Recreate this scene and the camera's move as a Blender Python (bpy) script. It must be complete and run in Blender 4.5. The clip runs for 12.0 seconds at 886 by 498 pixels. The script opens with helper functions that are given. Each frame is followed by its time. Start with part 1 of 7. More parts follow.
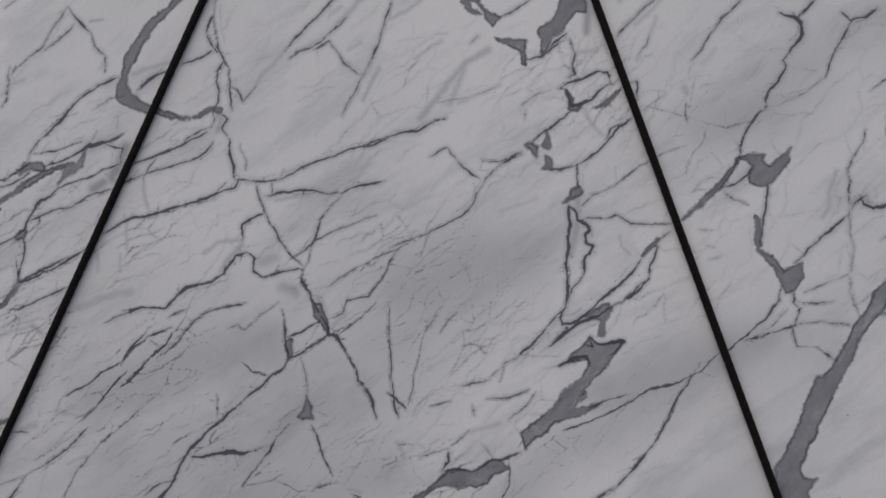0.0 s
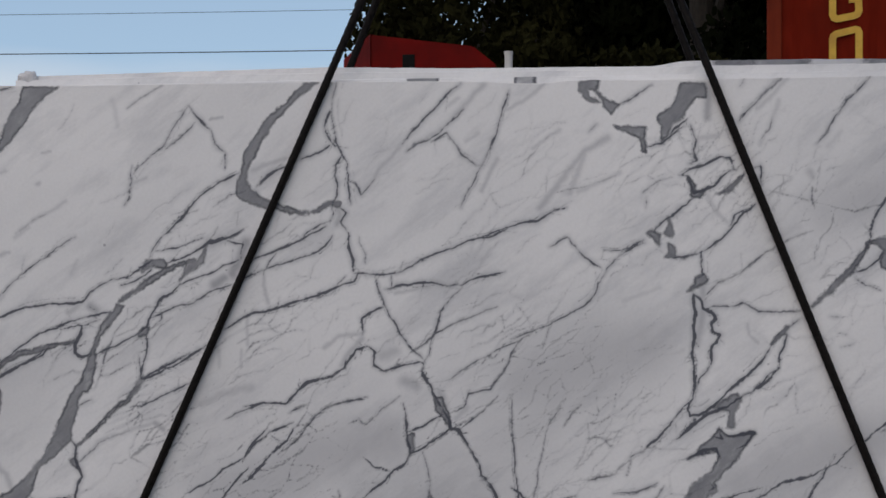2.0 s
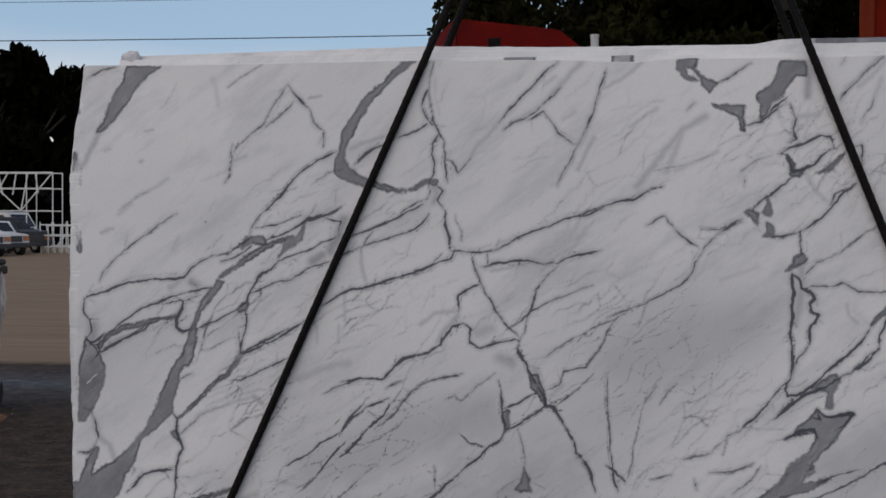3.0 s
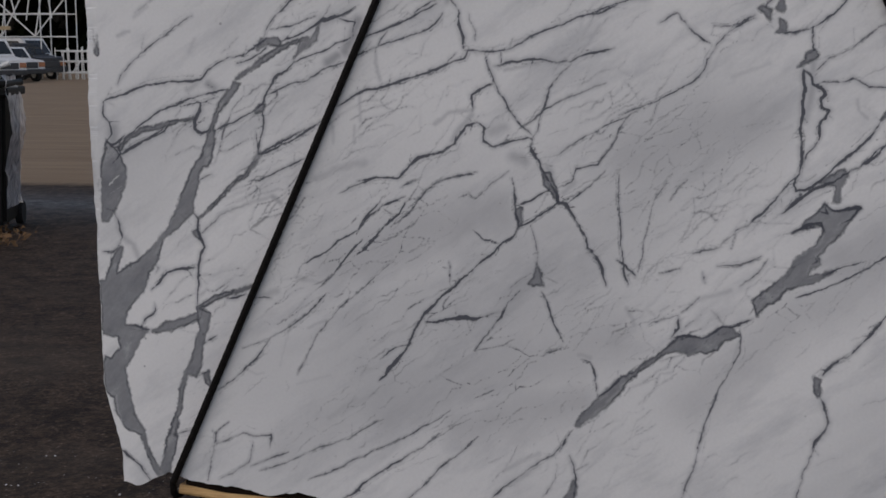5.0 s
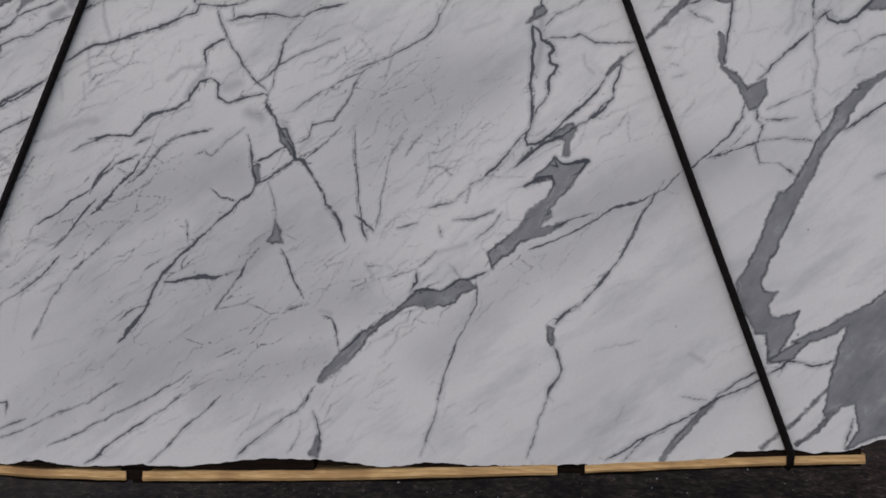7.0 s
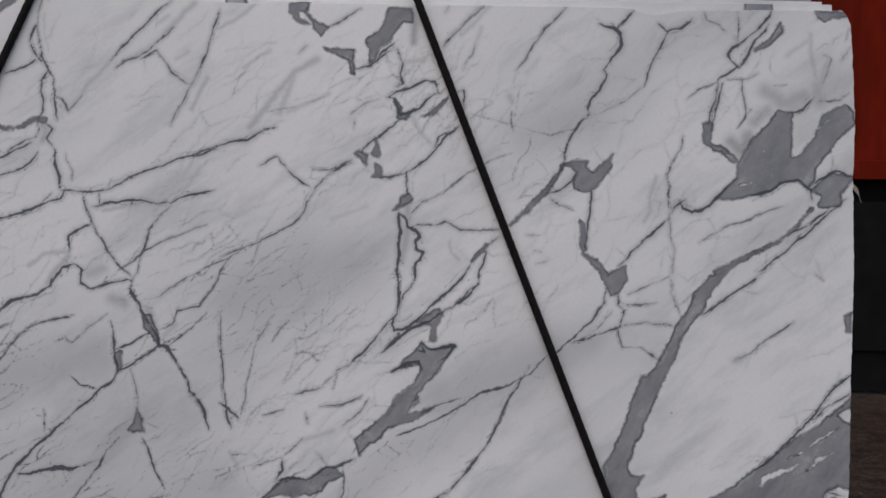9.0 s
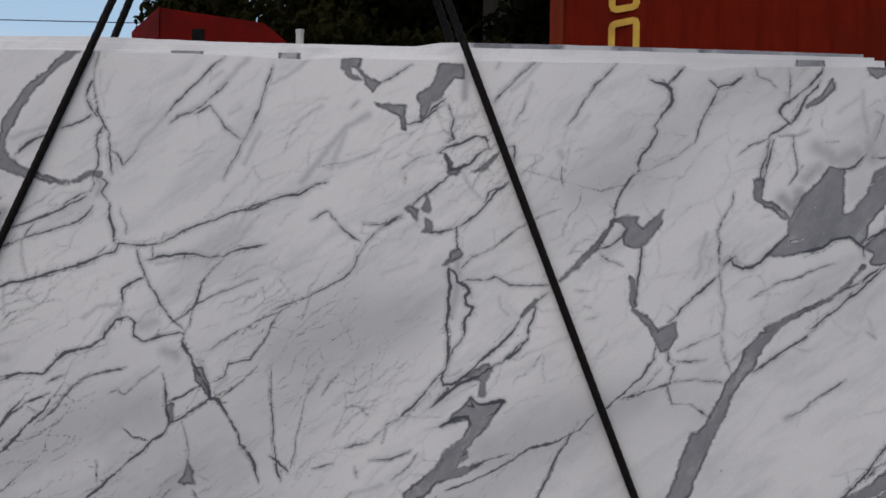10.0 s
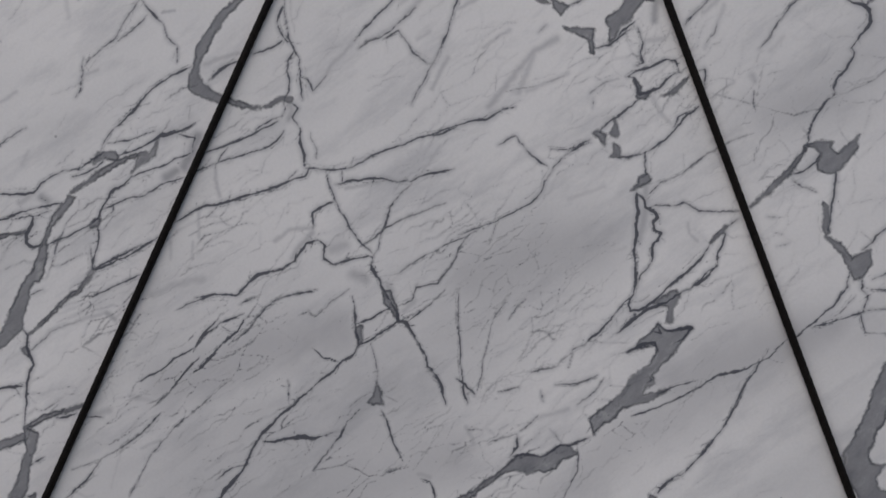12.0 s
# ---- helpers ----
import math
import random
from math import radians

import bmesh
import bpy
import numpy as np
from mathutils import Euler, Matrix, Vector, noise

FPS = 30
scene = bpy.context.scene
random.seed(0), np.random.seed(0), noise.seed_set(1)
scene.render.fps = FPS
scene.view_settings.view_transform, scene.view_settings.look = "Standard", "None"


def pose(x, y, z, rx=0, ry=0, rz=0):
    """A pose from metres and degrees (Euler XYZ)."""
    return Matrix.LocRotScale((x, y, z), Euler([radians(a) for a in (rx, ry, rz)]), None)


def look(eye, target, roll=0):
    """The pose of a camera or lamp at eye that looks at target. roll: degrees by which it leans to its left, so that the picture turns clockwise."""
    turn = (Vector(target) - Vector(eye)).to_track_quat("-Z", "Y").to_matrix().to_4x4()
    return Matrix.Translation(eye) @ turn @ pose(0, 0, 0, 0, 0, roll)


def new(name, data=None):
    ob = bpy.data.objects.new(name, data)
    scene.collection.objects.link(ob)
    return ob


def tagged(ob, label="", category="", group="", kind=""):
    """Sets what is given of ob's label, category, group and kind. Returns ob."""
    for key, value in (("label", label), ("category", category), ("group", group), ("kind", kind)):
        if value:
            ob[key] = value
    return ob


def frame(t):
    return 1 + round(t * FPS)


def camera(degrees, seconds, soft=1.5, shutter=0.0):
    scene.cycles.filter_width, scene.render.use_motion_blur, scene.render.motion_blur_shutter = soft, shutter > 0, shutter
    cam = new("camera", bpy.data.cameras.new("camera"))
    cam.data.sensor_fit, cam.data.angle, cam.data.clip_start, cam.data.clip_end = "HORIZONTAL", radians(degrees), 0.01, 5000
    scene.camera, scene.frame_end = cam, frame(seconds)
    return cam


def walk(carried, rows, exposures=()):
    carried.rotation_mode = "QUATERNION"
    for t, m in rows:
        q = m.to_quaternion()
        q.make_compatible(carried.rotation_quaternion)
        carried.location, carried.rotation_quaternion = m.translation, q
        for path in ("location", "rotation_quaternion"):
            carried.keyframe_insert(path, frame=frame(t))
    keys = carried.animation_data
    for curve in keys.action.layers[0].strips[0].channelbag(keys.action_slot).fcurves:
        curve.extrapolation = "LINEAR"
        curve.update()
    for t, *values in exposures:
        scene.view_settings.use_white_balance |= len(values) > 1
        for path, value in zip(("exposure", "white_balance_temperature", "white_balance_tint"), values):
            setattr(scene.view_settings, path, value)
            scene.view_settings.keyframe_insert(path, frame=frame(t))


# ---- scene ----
cam = camera(36.0, 12.0, soft=1.6)
PATH = [
    (0, 0.1822, -3.4532, 1.5455, 86.4947, -1.0188, 3.7969),
    (0.5, 0.1464, -3.4222, 1.5701, 88.288, -0.9414, 3.1245),
    (1, 0.1339, -3.4186, 1.5812, 89.5876, -0.5546, 3.7202),
    (1.5, 0.1221, -3.4145, 1.5871, 89.6299, -0.3372, 5.6667),
    (2, 0.1114, -3.4185, 1.587, 89.5984, 0.0926, 7.7455),
    (2.5, 0.0857, -3.4316, 1.5798, 89.4885, 0.1991, 9.6419),
    (2.7, 0.0726, -3.4367, 1.575, 89.3925, 0.0403, 10.3199),
    (4.3, 0.0821, -3.4907, 1.5258, 84.4798, -0.3909, 12.3783),
    (4.5, 0.0986, -3.4932, 1.52, 83.6022, -0.348, 12.3539),
    (5, 0.095, -3.5055, 1.5007, 81.6757, 0.1769, 11.837),
    (5.5, 0.1421, -3.5, 1.4759, 79.5865, 0.7011, 11.2859),
    (6, 0.1549, -3.4917, 1.4943, 78.7676, 0.4705, 8.6841),
    (6.5, 0.2066, -3.4761, 1.5308, 78.7939, 0.0187, 6.0632),
    (7, 0.2406, -3.4742, 1.5348, 79.2721, -0.1079, 3.1584),
    (7.2, 0.2812, -3.4646, 1.5527, 79.2215, -0.1229, 2.4899),
    (8.8, 0.239, -3.4841, 1.4466, 87.1197, -0.0411, -2.6006),
    (9, 0.2373, -3.4825, 1.4804, 87.9667, -0.5216, -2.4609),
    (9.5, 0.25, -3.4853, 1.5696, 88.8616, -1.1621, -1.8778),
    (10, 0.216, -3.49, 1.569, 88.8457, -0.8407, -0.6778),
    (10.5, 0.1782, -3.4929, 1.5669, 88.7329, -0.8195, 1.8842),
    (11, 0.1579, -3.4947, 1.54, 88.141, -0.9404, 3.3369),
    (11.5, 0.1484, -3.4962, 1.542, 87.0972, -0.4858, 4.845),
    (12, 0.0855, -3.4965, 1.539, 86.0572, -0.8735, 5.0876),
]
walk(cam, [(t, pose(*p)) for t, *p in PATH], exposures=[(t, e, 7680, 15) for t, e in ((0, -0.48), (0.5, -0.24), (1, -0.32), (2.5, -0.50), (4.5, -0.68), (5.5, -0.50), (7, -0.32), (9.5, -0.36), (10.5, -0.42), (11, -0.45), (12, -0.48))])

# the hung bundle leans away from the camera
BUNDLE = pose(0, 0, 0, -4.0, 0, 0)

# ---- sky and sun: high thin cloud, soft light ----
world = bpy.data.worlds.new("sky")
scene.world = world
world.use_nodes = True
wn = world.node_tree.nodes
sky = wn.new("ShaderNodeTexSky")
sky.sky_type, sky.sun_disc = "NISHITA", False
sky.sun_elevation, sky.sun_rotation = radians(49), radians(-156)
sky.air_density, sky.dust_density, sky.ozone_density = 1.0, 0.9, 1.6
sun_data = bpy.data.lights.new("sun", "SUN")
sun_data.energy, sun_data.angle, sun_data.color = 1.0, radians(100), (1.0, 0.94, 0.84)
sun = new("sun", sun_data)
# veiled sun, high behind the camera and a little to the left
sun.matrix_world = look((-3.5, -8, 10), (0, 0, 0))


# ---- node helpers ----
def nodes_of(name):
    m = bpy.data.materials.new(name)
    m.use_nodes = True
    return m, m.node_tree.nodes, m.node_tree.links


def ramp(nodes, links, fac, stops):
    r = nodes.new("ShaderNodeValToRGB")
    while len(r.color_ramp.elements) < len(stops):
        r.color_ramp.elements.new(0.5)
    for e, (p, c) in zip(r.color_ramp.elements, stops):
        e.position, e.color = p, (*c, 1)
    links.new(fac, r.inputs[0])
    return r.outputs[0]


def noise_of(nodes, links, coords, scale, detail=4, stretch=None, rough=0.55):
    n = nodes.new("ShaderNodeTexNoise")
    n.inputs["Scale"].default_value, n.inputs["Detail"].default_value, n.inputs["Roughness"].default_value = scale, detail, rough
    if stretch:
        mp = nodes.new("ShaderNodeMapping")
        if len(stretch) > 3:
            mp.vector_type = "TEXTURE"
        mp.inputs["Scale"].default_value = stretch[:3]
        mp.inputs["Rotation"].default_value = [radians(a) for a in stretch[3:6]] if len(stretch) > 3 else (0, 0, 0)
        links.new(coords, mp.inputs[0])
        coords = mp.outputs[0]
    links.new(coords, n.inputs["Vector"])
    return n.outputs[0]


def mixed(nodes, links, kind, fac, a, b):
    m = nodes.new("ShaderNodeMix")
    m.data_type, m.blend_type = "RGBA", kind
    for socket, value in ((m.inputs[0], fac), (m.inputs[6], a), (m.inputs[7], b)):
        if isinstance(value, (int, float)):
            socket.default_value = value
        elif isinstance(value, tuple):
            socket.default_value = (*value, 1)
        else:
            links.new(value, socket)
    return m.outputs[2]


def calc(nodes, links, op, a, b=0.0, clamp=False):
    m = nodes.new("ShaderNodeMath")
    m.operation, m.use_clamp = op, clamp
    for socket, value in ((m.inputs[0], a), (m.inputs[1], b)):
        if isinstance(value, (int, float)):
            socket.default_value = value
        else:
            links.new(value, socket)
    return m.outputs[0]


# thin white veil over the whole sky, thickest towards the horizon all round
wl = world.node_tree.links
up = wn.new("ShaderNodeSeparateXYZ")
wl.new(wn.new("ShaderNodeTexCoord").outputs["Generated"], up.inputs[0])
wisps = noise_of(wn, wl, wn["Texture Coordinate"].outputs["Generated"], 2.2, 5, (1, 1, 3.5))
height = calc(wn, wl, "ADD", up.outputs[2], calc(wn, wl, "MULTIPLY", calc(wn, wl, "SUBTRACT", wisps, 0.5), 0.10))
veil = mixed(wn, wl, "MULTIPLY", 1.0, ramp(wn, wl, height, [(0.0, (1.10, 1.10, 1.13)), (0.06, (0.98, 1.02, 1.10)), (0.14, (0.32, 0.60, 1.0)), (0.6, (0.5, 0.7, 1.0))]), (9.5, 9.5, 9.5))
cover = ramp(wn, wl, height, [(0.0, (0.85, 0.85, 0.85)), (0.06, (0.7, 0.7, 0.7)), (0.15, (0.55, 0.55, 0.55)), (0.5, (0.1, 0.1, 0.1))])
wl.new(mixed(wn, wl, "MIX", cover, sky.outputs[0], veil), wn["Background"].inputs["Color"])
wn["Background"].inputs["Strength"].default_value = 0.14


# ---- materials ----
def surface(name, dark, light, scale, rough=0.6, metal=0.0, bump=0.15, stretch=None, stain=None, stain_scale=1.5, vary=0.0, spec=0.5):
    """Two scales of variation: grain between dark and light, large stains on top, relief from the grain."""
    m, n, l = nodes_of(name)
    b = n["Principled BSDF"]
    co = n.new("ShaderNodeTexCoord").outputs["Object"]
    grain = noise_of(n, l, co, scale, 6, stretch)
    col = ramp(n, l, grain, [(0.3, dark), (0.7, light)])
    if stain:
        big = noise_of(n, l, co, stain_scale, 5)
        msk = ramp(n, l, big, [(0.48, (0, 0, 0)), (0.68, (1, 1, 1))])
        col = mixed(n, l, "MIX", msk, col, stain)
    if vary:
        info = n.new("ShaderNodeObjectInfo")
        v = calc(n, l, "MULTIPLY_ADD", info.outputs["Random"], vary)
        col = mixed(n, l, "MULTIPLY", 1.0, col, ramp(n, l, v, [(0, (1 - vary,) * 3), (1, (1,) * 3)]))
    l.new(col, b.inputs["Base Color"])
    b.inputs["Roughness"].default_value, b.inputs["Metallic"].default_value = rough, metal
    b.inputs["Specular IOR Level"].default_value = spec
    if bump:
        bp = n.new("ShaderNodeBump")
        bp.inputs["Strength"].default_value, bp.inputs["Distance"].default_value = bump, 0.01
        l.new(grain, bp.inputs["Height"])
        l.new(bp.outputs[0], b.inputs["Normal"])
    return m


def marble_material():
    """White marble: grey bodies and fine lines follow the veins laid out below, clouds and specks are free."""
    m, n, l = nodes_of("veined_white_marble")
    b = n["Principled BSDF"]
    co = n.new("ShaderNodeTexCoord").outputs["Object"]

    def field(name):
        a = n.new("ShaderNodeAttribute")
        a.attribute_name = name
        return a.outputs["Fac"]

    # clouds along the bedding, which runs up to the right
    cloud = noise_of(n, l, co, 1.5, 6, (2.6, 1.0, 1.0, 0, -32, 0))
    fine = noise_of(n, l, co, 9.0, 8, (3.6, 1.0, 1.0, 0, -36, 0), 0.65)
    grain = noise_of(n, l, co, 120.0, 4)
    col = ramp(n, l, cloud, [(0.32, (0.60, 0.605, 0.615)), (0.48, (0.79, 0.79, 0.79)), (0.62, (0.87, 0.865, 0.86))])
    streak = ramp(n, l, fine, [(0.50, (1, 1, 1)), (0.68, (0.74, 0.75, 0.77))])
    col = mixed(n, l, "MULTIPLY", 0.8, col, streak)
    col = mixed(n, l, "MULTIPLY", 0.06, col, ramp(n, l, grain, [(0.3, (0.2, 0.2, 0.2)), (0.7, (1, 1, 1))]))
    col = mixed(n, l, "MIX", calc(n, l, "MULTIPLY", field("haze"), 1.15, True), col, (0.40, 0.405, 0.425))
    # broad grey bodies with crumbled rims
    rag = noise_of(n, l, co, 52.0, 7, None, 0.75)
    melt = ramp(n, l, noise_of(n, l, co, 7.0, 3), [(0.42, (1, 1, 1)), (0.62, (0.16, 0.16, 0.16))])
    d = calc(n, l, "ADD", field("body"), calc(n, l, "MULTIPLY", calc(n, l, "SUBTRACT", rag, 0.5), 0.020))
    mr = n.new("ShaderNodeMapRange")
    mr.inputs[1].default_value, mr.inputs[2].default_value = 0.0022, -0.0022
    mr.interpolation_type = "SMOOTHSTEP"
    l.new(calc(n, l, "MULTIPLY", d, melt), mr.inputs[0])
    inner = noise_of(n, l, co, 14.0, 6, (2, 1, 1, 0, -50, 0), 0.7)
    bcol = ramp(n, l, inner, [(0.32, (0.14, 0.145, 0.165)), (0.46, (0.20, 0.207, 0.226)), (0.58, (0.255, 0.262, 0.28)), (0.72, (0.44, 0.445, 0.46))])
    col = mixed(n, l, "MIX", calc(n, l, "MULTIPLY", mr.outputs[0], 0.93), col, bcol)
    # dark rim lines of the bodies
    rim = n.new("ShaderNodeMapRange")
    rim.inputs[1].default_value, rim.inputs[2].default_value = 0.006, 0.0005
    l.new(calc(n, l, "ABSOLUTE", d), rim.inputs[0])
    col = mixed(n, l, "MIX", calc(n, l, "MULTIPLY", rim.outputs[0], calc(n, l, "MULTIPLY", calc(n, l, "SUBTRACT", inner, 0.30), 4.0, True)), col, (0.075, 0.08, 0.095))
    # fine lines, broken by the grain
    patch = noise_of(n, l, co, 22.0, 5, None, 0.65)
    grit = noise_of(n, l, co, 90.0, 4, None, 0.7)
    raw = calc(n, l, "MULTIPLY", field("line"), calc(n, l, "ADD", calc(n, l, "MULTIPLY", patch, 1.1), calc(n, l, "MULTIPLY", grit, 0.7)))
    crisp = n.new("ShaderNodeMapRange")
    crisp.interpolation_type = "SMOOTHSTEP"
    crisp.inputs[1].default_value, crisp.inputs[2].default_value = 0.10, 0.72
    l.new(raw, crisp.inputs[0])
    keep = calc(n, l, "MULTIPLY", field("tone"), calc(n, l, "ADD", calc(n, l, "MULTIPLY", crisp.outputs[0], 0.85), calc(n, l, "MULTIPLY", raw, 0.15)), True)
    keep = calc(n, l, "MINIMUM", keep, 0.93)
    col = mixed(n, l, "MIX", keep, col, (0.055, 0.061, 0.080))
    # small pits
    spots = n.new("ShaderNodeTexVoronoi")
    spots.inputs["Scale"].default_value = 7.0
    l.new(co, spots.inputs["Vector"])
    pit = ramp(n, l, spots.outputs["Distance"], [(0.020, (1, 1, 1)), (0.034, (0, 0, 0))])
    col = mixed(n, l, "MIX", calc(n, l, "MULTIPLY", pit, 0.6), col, (0.22, 0.22, 0.24))
    l.new(col, b.inputs["Base Color"])
    b.inputs["Roughness"].default_value = 0.42
    b.inputs["Specular IOR Level"].default_value = 0.35
    bp = n.new("ShaderNodeBump")
    bp.inputs["Strength"].default_value, bp.inputs["Distance"].default_value = 0.05, 0.002
    l.new(grain, bp.inputs["Height"])
    l.new(bp.outputs[0], b.inputs["Normal"])
    return m


MARBLE = marble_material()
ROPE = surface("greasy_steel_rope", (0.003, 0.0022, 0.002), (0.012, 0.009, 0.008), 90, 0.55, 0.0, 0.5, spec=0.12)
TIMBER = surface("raw_pine", (0.50, 0.28, 0.11), (0.80, 0.53, 0.25), 14, 0.75, 0, 0.35, (1.2, 10, 12), (0.40, 0.22, 0.09), 5, vary=0.15)
# near-black: the shade around the planks is put into this colour
TIMBER_SHADE = surface("shade_dark_timber", (0.006, 0.004, 0.003), (0.018, 0.011, 0.007), 12, 0.85, 0, 0.3, (1.2, 10, 12), spec=0.08)
CONTAINER = surface("oxide_red_paint", (0.13, 0.0085, 0.003), (0.18, 0.013, 0.0045), 6, 0.75, 0, 0.1, (3, 3, 0.6), (0.115, 0.010, 0.004), 1.3, spec=0.06)
CONTAINER_POST = surface("faded_red_paint", (0.15, 0.020, 0.008), (0.20, 0.030, 0.012), 5, 0.7, 0, 0.1, (3, 3, 0.6), (0.11, 0.016, 0.008), 2, spec=0.08)
YELLOW = surface("yellow_letter_paint", (0.60, 0.34, 0.035), (0.74, 0.45, 0.06), 8, 0.6, 0, 0.1, None, (0.50, 0.27, 0.04), 6)
BLACK_STEEL = surface("black_steel", (0.003, 0.003, 0.003), (0.007, 0.007, 0.007), 8, 0.7, 0.0, 0.1, spec=0.12)
RED = surface("truck_red_paint", (0.13, 0.004, 0.003), (0.18, 0.006, 0.004), 4, 0.65, 0, 0.05, None, (0.10, 0.004, 0.003), 2.5, spec=0.08)
WHITE_PAINT = surface("white_car_paint", (0.70, 0.70, 0.70), (0.80, 0.80, 0.80), 3, 0.3, 0, 0.0, None, (0.6, 0.6, 0.58), 1)
DARK_PAINT = surface("dark_car_paint", (0.02, 0.022, 0.027), (0.04, 0.042, 0.05), 3, 0.3, 0, 0.0)
GLASS = surface("tinted_glass", (0.012, 0.014, 0.016), (0.03, 0.034, 0.038), 2, 0.08, 0, 0.0)
TYRE = surface("tyre_rubber", (0.01, 0.01, 0.01), (0.025, 0.025, 0.025), 20, 0.85, 0, 0.2)
RIM = surface("alloy", (0.30, 0.30, 0.31), (0.5, 0.5, 0.5), 10, 0.35, 0.8, 0.0)
LAMP = surface("amber_lens", (0.35, 0.12, 0.05), (0.5, 0.2, 0.1), 10, 0.2, 0, 0.0)
GALV = surface("galvanised_steel", (0.66, 0.66, 0.64), (0.82, 0.82, 0.80), 12, 0.5, 0.0, 0.05)
POST_WHITE = surface("weathered_white_post", (0.58, 0.58, 0.56), (0.76, 0.76, 0.74), 10, 0.7, 0, 0.1)
TAN_BOARD = surface("tan_board", (0.34, 0.25, 0.14), (0.46, 0.35, 0.22), 6, 0.8, 0, 0.1)
BIN_PLASTIC = surface("black_bin_plastic", (0.003, 0.003, 0.003), (0.008, 0.008, 0.008), 20, 0.6, 0, 0.1, spec=0.15)
BARK = surface("bark", (0.010, 0.008, 0.006), (0.030, 0.024, 0.018), 14, 0.95, 0, 0.6, (4, 4, 0.8))
# near-black leaves carry the trees' shade in their colour; the olive ones are lit
LEAF_SHADE = surface("shaded_foliage", (0.0015, 0.002, 0.001), (0.006, 0.008, 0.003), 1.2, 0.9, 0, 0.0, spec=0.02)
LEAF_SUN = surface("sunlit_olive_foliage", (0.004, 0.005, 0.002), (0.022, 0.021, 0.007), 1.2, 0.85, 0, 0.0, spec=0.03)
WIRE = surface("cable_black", (0.02, 0.025, 0.035), (0.04, 0.045, 0.055), 5, 0.7, 0, 0.0)
DEAD_LEAF = surface("dead_leaves", (0.07, 0.035, 0.015), (0.22, 0.12, 0.05), 3, 0.85, 0, 0.0)
TAPE = surface("cream_tape", (0.55, 0.50, 0.40), (0.70, 0.66, 0.56), 30, 0.6, 0, 0.1)
FILM_WAD = surface("crumpled_film", (0.45, 0.45, 0.46), (0.75, 0.75, 0.76), 40, 0.4, 0, 0.6)
CHIP = surface("marble_chips", (0.62, 0.61, 0.60), (0.85, 0.84, 0.83), 20, 0.8, 0, 0.1)


def ground_material():
    """Worn yard asphalt, damp and dark, that gives way to pale packed sand further out."""
    m, n, l = nodes_of("yard_ground")
    b = n["Principled BSDF"]
    co = n.new("ShaderNodeTexCoord").outputs["Object"]
    sep = n.new("ShaderNodeSeparateXYZ")
    l.new(co, sep.inputs[0])
    grit = noise_of(n, l, co, 70, 5, None, 0.7)
    mid = noise_of(n, l, co, 6, 6, None, 0.65)
    big = noise_of(n, l, co, 0.7, 5)
    asp = ramp(n, l, grit, [(0.30, (0.030, 0.019, 0.013)), (0.58, (0.095, 0.064, 0.046)), (0.74, (0.34, 0.27, 0.22))])
    asp = mixed(n, l, "MULTIPLY", 0.9, asp, ramp(n, l, mid, [(0.38, (0.30, 0.28, 0.27)), (0.62, (1, 1, 1))]))
    asp = mixed(n, l, "MULTIPLY", 0.8, asp, ramp(n, l, noise_of(n, l, co, 24, 5, None, 0.75), [(0.40, (0.40, 0.37, 0.34)), (0.62, (1.25, 1.2, 1.15))]))
    asp = mixed(n, l, "MIX", calc(n, l, "MULTIPLY", ramp(n, l, big, [(0.5, (0, 0, 0)), (0.7, (1, 1, 1))]), 0.35), asp, (0.12, 0.092, 0.072))
    spots = n.new("ShaderNodeTexVoronoi")
    spots.inputs["Scale"].default_value = 21.0
    l.new(co, spots.inputs["Vector"])
    asp = mixed(n, l, "MIX", ramp(n, l, spots.outputs["Distance"], [(0.045, (0.8, 0.8, 0.8)), (0.075, (0, 0, 0))]), asp, (0.30, 0.29, 0.27))
    sand = ramp(n, l, noise_of(n, l, co, 1.6, 6, (0.25, 1.6, 1), 0.6), [(0.3, (0.215, 0.150, 0.098)), (0.7, (0.305, 0.222, 0.150))])
    edge = calc(n, l, "ADD", sep.outputs[1], calc(n, l, "MULTIPLY", mid, 0.5))
    k = n.new("ShaderNodeMapRange")
    k.inputs[1].default_value, k.inputs[2].default_value = 10.7, 11.2
    l.new(edge, k.inputs[0])
    l.new(mixed(n, l, "MIX", k.outputs[0], asp, sand), b.inputs["Base Color"])
    # damp strip before the sand
    w = n.new("ShaderNodeMapRange")
    w.inputs[1].default_value, w.inputs[2].default_value = 1.6, 0.0
    l.new(calc(n, l, "ABSOLUTE", calc(n, l, "SUBTRACT", sep.outputs[1], 8.9)), w.inputs[0])
    ro = calc(n, l, "SUBTRACT", 0.82, calc(n, l, "MULTIPLY", w.outputs[0], calc(n, l, "MULTIPLY", mid, 0.8)))
    l.new(ro, b.inputs["Roughness"])
    b.inputs["Specular IOR Level"].default_value = 0.16
    bp = n.new("ShaderNodeBump")
    bp.inputs["Strength"].default_value, bp.inputs["Distance"].default_value = 0.5, 0.01
    l.new(calc(n, l, "ADD", grit, mid), bp.inputs["Height"])
    l.new(bp.outputs[0], b.inputs["Normal"])
    return m


